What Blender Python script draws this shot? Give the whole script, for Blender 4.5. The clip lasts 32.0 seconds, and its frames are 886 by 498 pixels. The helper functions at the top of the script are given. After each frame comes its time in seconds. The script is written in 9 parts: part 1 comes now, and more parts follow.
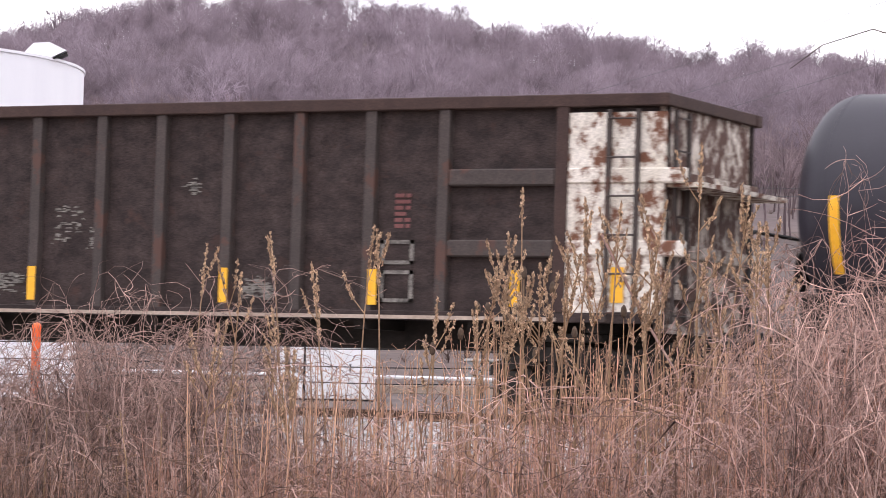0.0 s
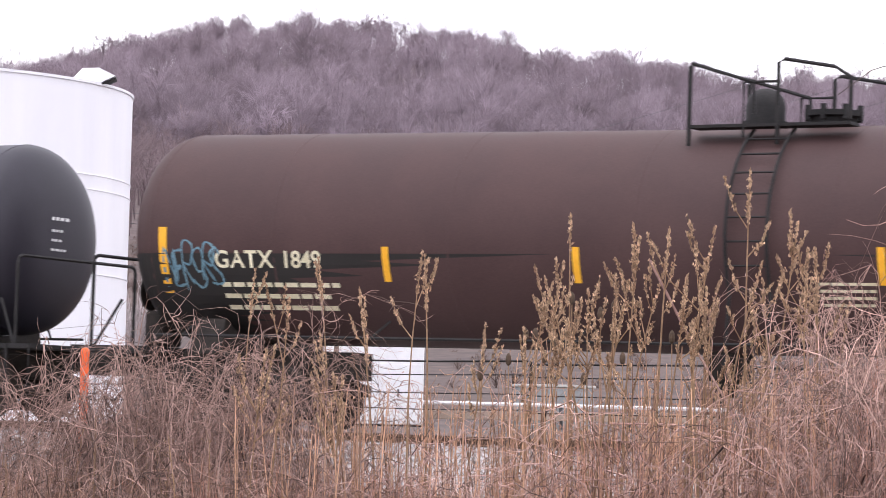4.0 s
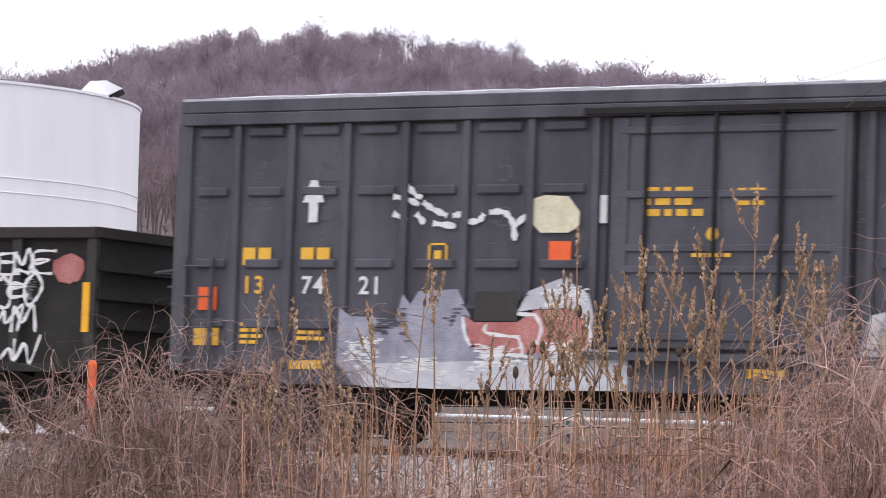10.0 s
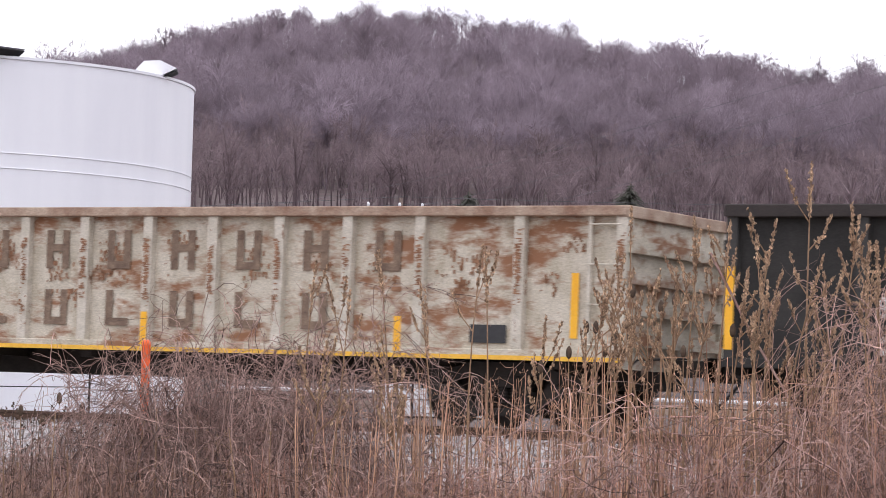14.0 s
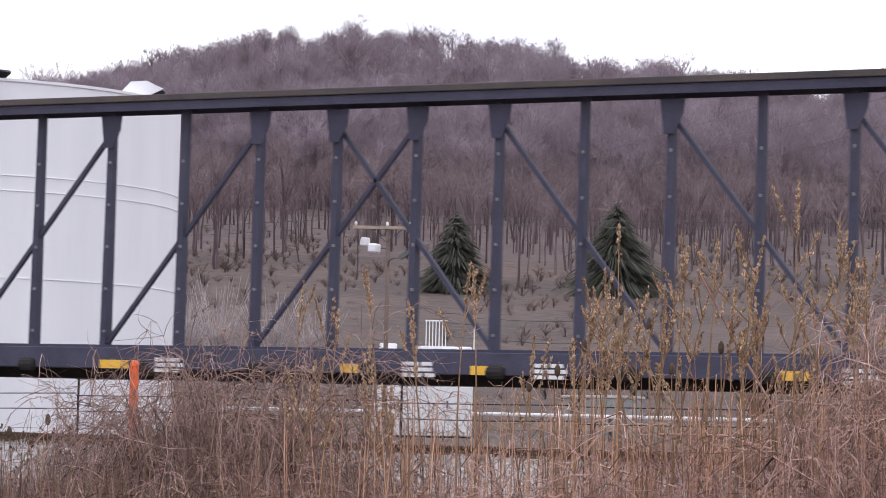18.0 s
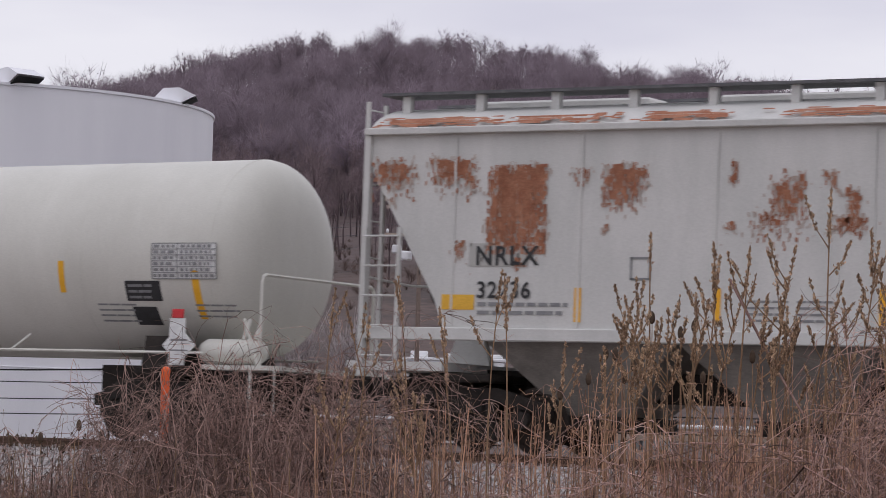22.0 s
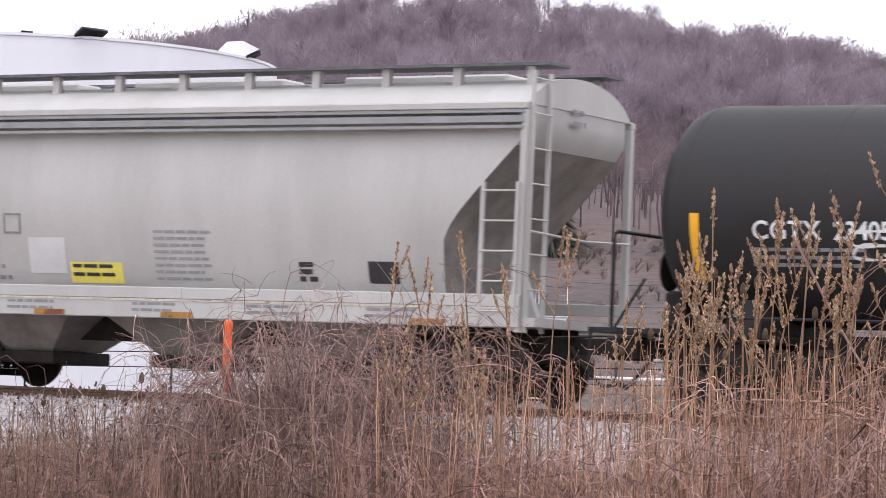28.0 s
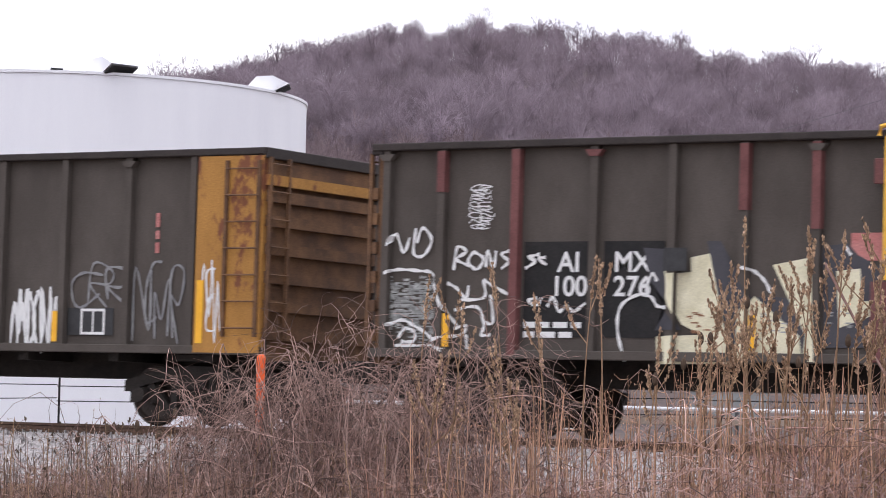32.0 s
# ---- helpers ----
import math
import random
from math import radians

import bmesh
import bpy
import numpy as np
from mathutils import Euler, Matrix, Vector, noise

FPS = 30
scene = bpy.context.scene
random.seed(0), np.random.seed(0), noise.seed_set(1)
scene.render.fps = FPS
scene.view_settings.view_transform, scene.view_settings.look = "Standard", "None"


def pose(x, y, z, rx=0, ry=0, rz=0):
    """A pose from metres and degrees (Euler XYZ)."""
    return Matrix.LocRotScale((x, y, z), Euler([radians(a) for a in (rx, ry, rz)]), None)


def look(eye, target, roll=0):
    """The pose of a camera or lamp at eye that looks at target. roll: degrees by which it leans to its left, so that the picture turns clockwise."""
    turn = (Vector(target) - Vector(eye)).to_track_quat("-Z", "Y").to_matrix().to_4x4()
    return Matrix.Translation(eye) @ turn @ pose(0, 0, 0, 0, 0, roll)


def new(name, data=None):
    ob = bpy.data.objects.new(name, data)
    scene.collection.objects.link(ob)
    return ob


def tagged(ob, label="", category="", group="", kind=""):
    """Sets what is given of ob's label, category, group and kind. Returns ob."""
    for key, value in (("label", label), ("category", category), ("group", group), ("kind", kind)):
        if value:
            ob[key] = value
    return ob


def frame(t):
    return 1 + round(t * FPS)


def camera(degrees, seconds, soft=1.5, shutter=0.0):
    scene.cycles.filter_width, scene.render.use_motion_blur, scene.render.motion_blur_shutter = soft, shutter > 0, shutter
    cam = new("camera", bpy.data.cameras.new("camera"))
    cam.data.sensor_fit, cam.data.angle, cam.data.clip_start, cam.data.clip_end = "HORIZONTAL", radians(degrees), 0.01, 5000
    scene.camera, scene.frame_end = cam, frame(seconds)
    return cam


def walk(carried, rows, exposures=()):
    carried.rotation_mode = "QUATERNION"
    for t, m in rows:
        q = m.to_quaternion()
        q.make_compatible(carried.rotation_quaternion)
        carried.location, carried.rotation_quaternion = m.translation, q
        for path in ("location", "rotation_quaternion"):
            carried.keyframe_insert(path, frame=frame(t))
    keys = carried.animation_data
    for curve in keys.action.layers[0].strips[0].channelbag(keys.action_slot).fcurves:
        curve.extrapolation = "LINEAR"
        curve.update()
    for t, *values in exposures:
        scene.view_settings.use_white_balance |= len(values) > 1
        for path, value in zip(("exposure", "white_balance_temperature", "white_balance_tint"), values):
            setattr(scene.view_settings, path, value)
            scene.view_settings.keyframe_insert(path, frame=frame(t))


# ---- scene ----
import itertools

EYE = -0.15
cam = camera(16.3, 32.0, soft=0.85, shutter=0.2)
walk(cam, [
    (0, pose(0, 0, EYE, 93.218, -1.334, 28.073)),
    (0.5, pose(0, 0, EYE, 93.117, -1.348, 28.187)),
    (1, pose(0, 0, EYE, 93.308, -1.357, 28.243)),
    (1.5, pose(0, 0, EYE, 93.354, -1.388, 28.480)),
    (2, pose(0, 0, EYE, 93.416, -1.420, 28.717)),
    (2.5, pose(0, 0, EYE, 93.482, -1.428, 28.774)),
    (4.5, pose(0, 0, EYE, 93.729, -1.446, 28.972)),
    (5, pose(0, 0, EYE, 93.848, -1.935, 27.170)),
    (5.5, pose(0, 0, EYE, 93.861, -1.797, 26.266)),
    (6, pose(0, 0, EYE, 93.742, -1.845, 25.531)),
    (6.5, pose(0, 0, EYE, 93.824, -1.472, 25.445)),
    (7, pose(0, 0, EYE, 93.996, -1.499, 25.585)),
    (7.5, pose(0, 0, EYE, 93.993, -1.526, 25.718)),
    (8, pose(0, 0, EYE, 93.917, -1.326, 26.201)),
    (8.5, pose(0, 0, EYE, 93.869, -1.423, 26.878)),
    (9, pose(0, 0, EYE, 93.851, -1.413, 27.699)),
    (9.5, pose(0, 0, EYE, 93.892, -1.261, 28.410)),
    (10, pose(0, 0, EYE, 93.901, -1.471, 29.089)),
    (10.5, pose(0, 0, EYE, 93.752, -1.378, 29.830)),
    (11, pose(0, 0, EYE, 93.564, -1.561, 30.623)),
    (11.5, pose(0, 0, EYE, 93.389, -1.480, 31.076)),
    (12, pose(0, 0, EYE, 93.486, -1.684, 30.826)),
    (12.5, pose(0, 0, EYE, 93.591, -1.523, 30.249)),
    (13, pose(0, 0, EYE, 93.650, -1.372, 30.204)),
    (13.5, pose(0, 0, EYE, 93.577, -1.498, 30.135)),
    (15.5, pose(0, 0, EYE, 93.312, -1.647, 30.025)),
    (16, pose(0, 0, EYE, 93.261, -1.490, 29.965)),
    (16.5, pose(0, 0, EYE, 93.230, -1.478, 29.927)),
    (17, pose(0, 0, EYE, 93.231, -1.251, 29.908)),
    (17.5, pose(0, 0, EYE, 93.301, -1.168, 29.886)),
    (18, pose(0, 0, EYE, 93.856, -1.238, 29.869)),
    (18.5, pose(0, 0, EYE, 94.044, -1.250, 29.873)),
    (19, pose(0, 0, EYE, 94.081, -1.405, 29.895)),
    (19.5, pose(0, 0, EYE, 94.089, -1.492, 29.916)),
    (20, pose(0, 0, EYE, 94.076, -1.710, 29.946)),
    (20.5, pose(0, 0, EYE, 94.033, -1.633, 30.020)),
    (21, pose(0, 0, EYE, 93.999, -1.423, 30.170)),
    (21.5, pose(0, 0, EYE, 93.997, -1.380, 30.357)),
    (22, pose(0, 0, EYE, 93.985, -1.536, 30.433)),
    (22.5, pose(0, 0, EYE, 93.939, -1.479, 30.462)),
    (23, pose(0, 0, EYE, 93.852, -1.456, 30.343)),
    (23.5, pose(0, 0, EYE, 93.782, -1.465, 30.357)),
    (24, pose(0, 0, EYE, 93.644, -1.398, 30.452)),
    (24.5, pose(0, 0, EYE, 93.583, -1.554, 30.528)),
    (25, pose(0, 0, EYE, 93.496, -1.794, 30.641)),
    (25.5, pose(0, 0, EYE, 93.400, -1.959, 30.753)),
    (27.5, pose(0, 0, EYE, 93.121, -1.734, 31.306)),
    (28, pose(0, 0, EYE, 93.114, -1.917, 31.571)),
    (28.5, pose(0, 0, EYE, 93.133, -1.862, 31.697)),
    (29, pose(0, 0, EYE, 93.196, -2.017, 31.742)),
    (29.5, pose(0, 0, EYE, 93.501, -1.955, 31.805)),
    (30, pose(0, 0, EYE, 93.796, -1.884, 31.879)),
    (30.5, pose(0, 0, EYE, 93.942, -1.733, 31.941)),
    (31, pose(0, 0, EYE, 93.961, -1.680, 32.017)),
    (31.5, pose(0, 0, EYE, 93.888, -1.460, 32.099)),
    (32, pose(0, 0, EYE, 93.688, -1.238, 32.197)),
], exposures=[(0, 0.46, 6350, 15), (1, 0.6, 6350, 16), (2, 0.68, 6300, 15), (2.5, 0.64, 6300, 15), (4.5, 0.5, 6250, 14), (6, 0.4, 6250, 13), (7, 0.32, 6250, 13), (8, 0.25, 6250, 13), (9, 0.24, 6200, 13), (10, 0.1, 6200, 13), (13, 0.16, 6200, 13),
              (16, -0.06, 6150, 13), (17, 0.0, 6150, 13), (19, -0.1, 6150, 12), (20, -0.06, 6150, 12), (21, -0.52, 6150, 13), (22, -0.85, 6200, 14), (23, -0.85, 6200, 14), (24, -0.65, 6200, 14),
              (25.5, -0.3, 6200, 14), (28, 0.24, 6200, 14), (29, -0.1, 6200, 14), (30, -0.08, 6200, 13), (32, 0.02, 6150, 13)])

# ---- world and light: an even overcast sky ----
world = bpy.data.worlds.new("overcast_sky")
scene.world = world
world.use_nodes = True
wn, wl = world.node_tree.nodes, world.node_tree.links
wn.clear()
w_out = wn.new("ShaderNodeOutputWorld")
w_bg = wn.new("ShaderNodeBackground")
w_tc = wn.new("ShaderNodeTexCoord")
w_map = wn.new("ShaderNodeMapping")
w_map.inputs["Scale"].default_value = (1.2, 1.2, 6.0)
w_noise = wn.new("ShaderNodeTexNoise")
w_noise.inputs["Scale"].default_value = 3.0
w_noise.inputs["Detail"].default_value = 5.0
w_ramp = wn.new("ShaderNodeValToRGB")
w_ramp.color_ramp.elements[0].position, w_ramp.color_ramp.elements[0].color = 0.35, (0.80, 0.79, 0.86, 1)
w_ramp.color_ramp.elements[1].position, w_ramp.color_ramp.elements[1].color = 0.62, (1.0, 0.985, 1.0, 1)
w_bg.inputs["Strength"].default_value = 1.5
wl.new(w_tc.outputs["Generated"], w_map.inputs["Vector"])
wl.new(w_map.outputs["Vector"], w_noise.inputs["Vector"])
wl.new(w_noise.outputs["Fac"], w_ramp.inputs["Fac"])
wl.new(w_ramp.outputs["Color"], w_bg.inputs["Color"])
wl.new(w_bg.outputs["Background"], w_out.inputs["Surface"])

sun_data = bpy.data.lights.new("overcast_sun", "SUN")
sun_data.energy, sun_data.angle, sun_data.color = 0.8, radians(40), (1.0, 0.97, 0.95)
sun = new("overcast_sun", sun_data)
sun.matrix_world = look((-25, 2, 90), (-20, 36, 0))


# ---- materials ----
def mat(name, c1, c2, rough=0.8, metal=0.0, scale=2.0, stretch=(1, 1, 1), rust=None, fine=0.25, bump=0.15, spec=0.4,
        per_piece=0.0, fine_scale=45.0, soft=0.05, thin=False):
    """Two base colours mixed by a broad noise, a fine grain over it, and where given rust (colour, threshold, scale, stretch)."""
    m = bpy.data.materials.new(name)
    m.use_nodes = True
    n, l = m.node_tree.nodes, m.node_tree.links
    bsdf = n["Principled BSDF"]
    tc = n.new("ShaderNodeTexCoord")
    mp = n.new("ShaderNodeMapping")
    mp.inputs["Scale"].default_value = stretch
    l.new(tc.outputs["Object"], mp.inputs["Vector"])
    broad = n.new("ShaderNodeTexNoise")
    broad.inputs["Scale"].default_value, broad.inputs["Detail"].default_value = scale, 6
    broad.inputs["Roughness"].default_value = 0.62
    l.new(mp.outputs["Vector"], broad.inputs["Vector"])
    ramp = n.new("ShaderNodeValToRGB")
    ramp.color_ramp.elements[0].position, ramp.color_ramp.elements[0].color = 0.36, (*c1, 1)
    ramp.color_ramp.elements[1].position, ramp.color_ramp.elements[1].color = 0.64, (*c2, 1)
    l.new(broad.outputs["Fac"], ramp.inputs["Fac"])
    grain = n.new("ShaderNodeTexNoise")
    grain.inputs["Scale"].default_value, grain.inputs["Detail"].default_value = fine_scale, 3
    l.new(tc.outputs["Object"], grain.inputs["Vector"])
    gr = n.new("ShaderNodeMapRange")
    gr.inputs["From Min"].default_value, gr.inputs["From Max"].default_value = 0.3, 0.7
    gr.inputs["To Min"].default_value, gr.inputs["To Max"].default_value = 1 - fine, 1 + fine
    l.new(grain.outputs["Fac"], gr.inputs["Value"])
    mul = n.new("ShaderNodeVectorMath")
    mul.operation = "SCALE"
    l.new(ramp.outputs["Color"], mul.inputs[0])
    l.new(gr.outputs["Result"], mul.inputs["Scale"])
    colour = mul.outputs["Vector"]
    if per_piece:
        geo = n.new("ShaderNodeNewGeometry")
        pr = n.new("ShaderNodeMapRange")
        pr.inputs["To Min"].default_value, pr.inputs["To Max"].default_value = 1 - per_piece, 1 + per_piece
        l.new(geo.outputs["Random Per Island"], pr.inputs["Value"])
        mul2 = n.new("ShaderNodeVectorMath")
        mul2.operation = "SCALE"
        l.new(colour, mul2.inputs[0])
        l.new(pr.outputs["Result"], mul2.inputs["Scale"])
        colour = mul2.outputs["Vector"]
    if rust:
        rc, thr, rscale, rstretch = rust
        rm = n.new("ShaderNodeMapping")
        rm.inputs["Scale"].default_value = rstretch
        rm.inputs["Location"].default_value = (3.1, 1.7, 5.3)
        l.new(tc.outputs["Object"], rm.inputs["Vector"])
        rn = n.new("ShaderNodeTexNoise")
        rn.inputs["Scale"].default_value, rn.inputs["Detail"].default_value = rscale, 9
        rn.inputs["Roughness"].default_value = 0.68
        l.new(rm.outputs["Vector"], rn.inputs["Vector"])
        rr = n.new("ShaderNodeMapRange")
        rr.inputs["From Min"].default_value, rr.inputs["From Max"].default_value = thr, thr + soft
        l.new(rn.outputs["Fac"], rr.inputs["Value"])
        mix = n.new("ShaderNodeMix")
        mix.data_type = "RGBA"
        mix.inputs["B"].default_value = (*rc, 1)
        l.new(rr.outputs["Result"], mix.inputs["Factor"])
        l.new(colour, mix.inputs["A"])
        colour = mix.outputs["Result"]
    l.new(colour, bsdf.inputs["Base Color"])
    rmap = n.new("ShaderNodeMapRange")
    rmap.inputs["To Min"].default_value, rmap.inputs["To Max"].default_value = max(0.05, rough - 0.12), min(1, rough + 0.12)
    l.new(broad.outputs["Fac"], rmap.inputs["Value"])
    l.new(rmap.outputs["Result"], bsdf.inputs["Roughness"])
    bsdf.inputs["Metallic"].default_value = metal
    bsdf.inputs["Specular IOR Level"].default_value = spec
    if bump:
        bp = n.new("ShaderNodeBump")
        bp.inputs["Strength"].default_value, bp.inputs["Distance"].default_value = bump, 0.02
        l.new(grain.outputs["Fac"], bp.inputs["Height"])
        l.new(bp.outputs["Normal"], bsdf.inputs["Normal"])
    if thin:
        # half translucent: both sides of a twig light up alike, softened like haze
        dif, tra, mx = n.new("ShaderNodeBsdfDiffuse"), n.new("ShaderNodeBsdfTranslucent"), n.new("ShaderNodeMixShader")
        l.new(colour, dif.inputs["Color"])
        l.new(colour, tra.inputs["Color"])
        l.new(dif.outputs["BSDF"], mx.inputs[1])
        l.new(tra.outputs["BSDF"], mx.inputs[2])
        l.new(mx.outputs["Shader"], n["Material Output"].inputs["Surface"])
    return m


RUST = (0.23, 0.075, 0.03)
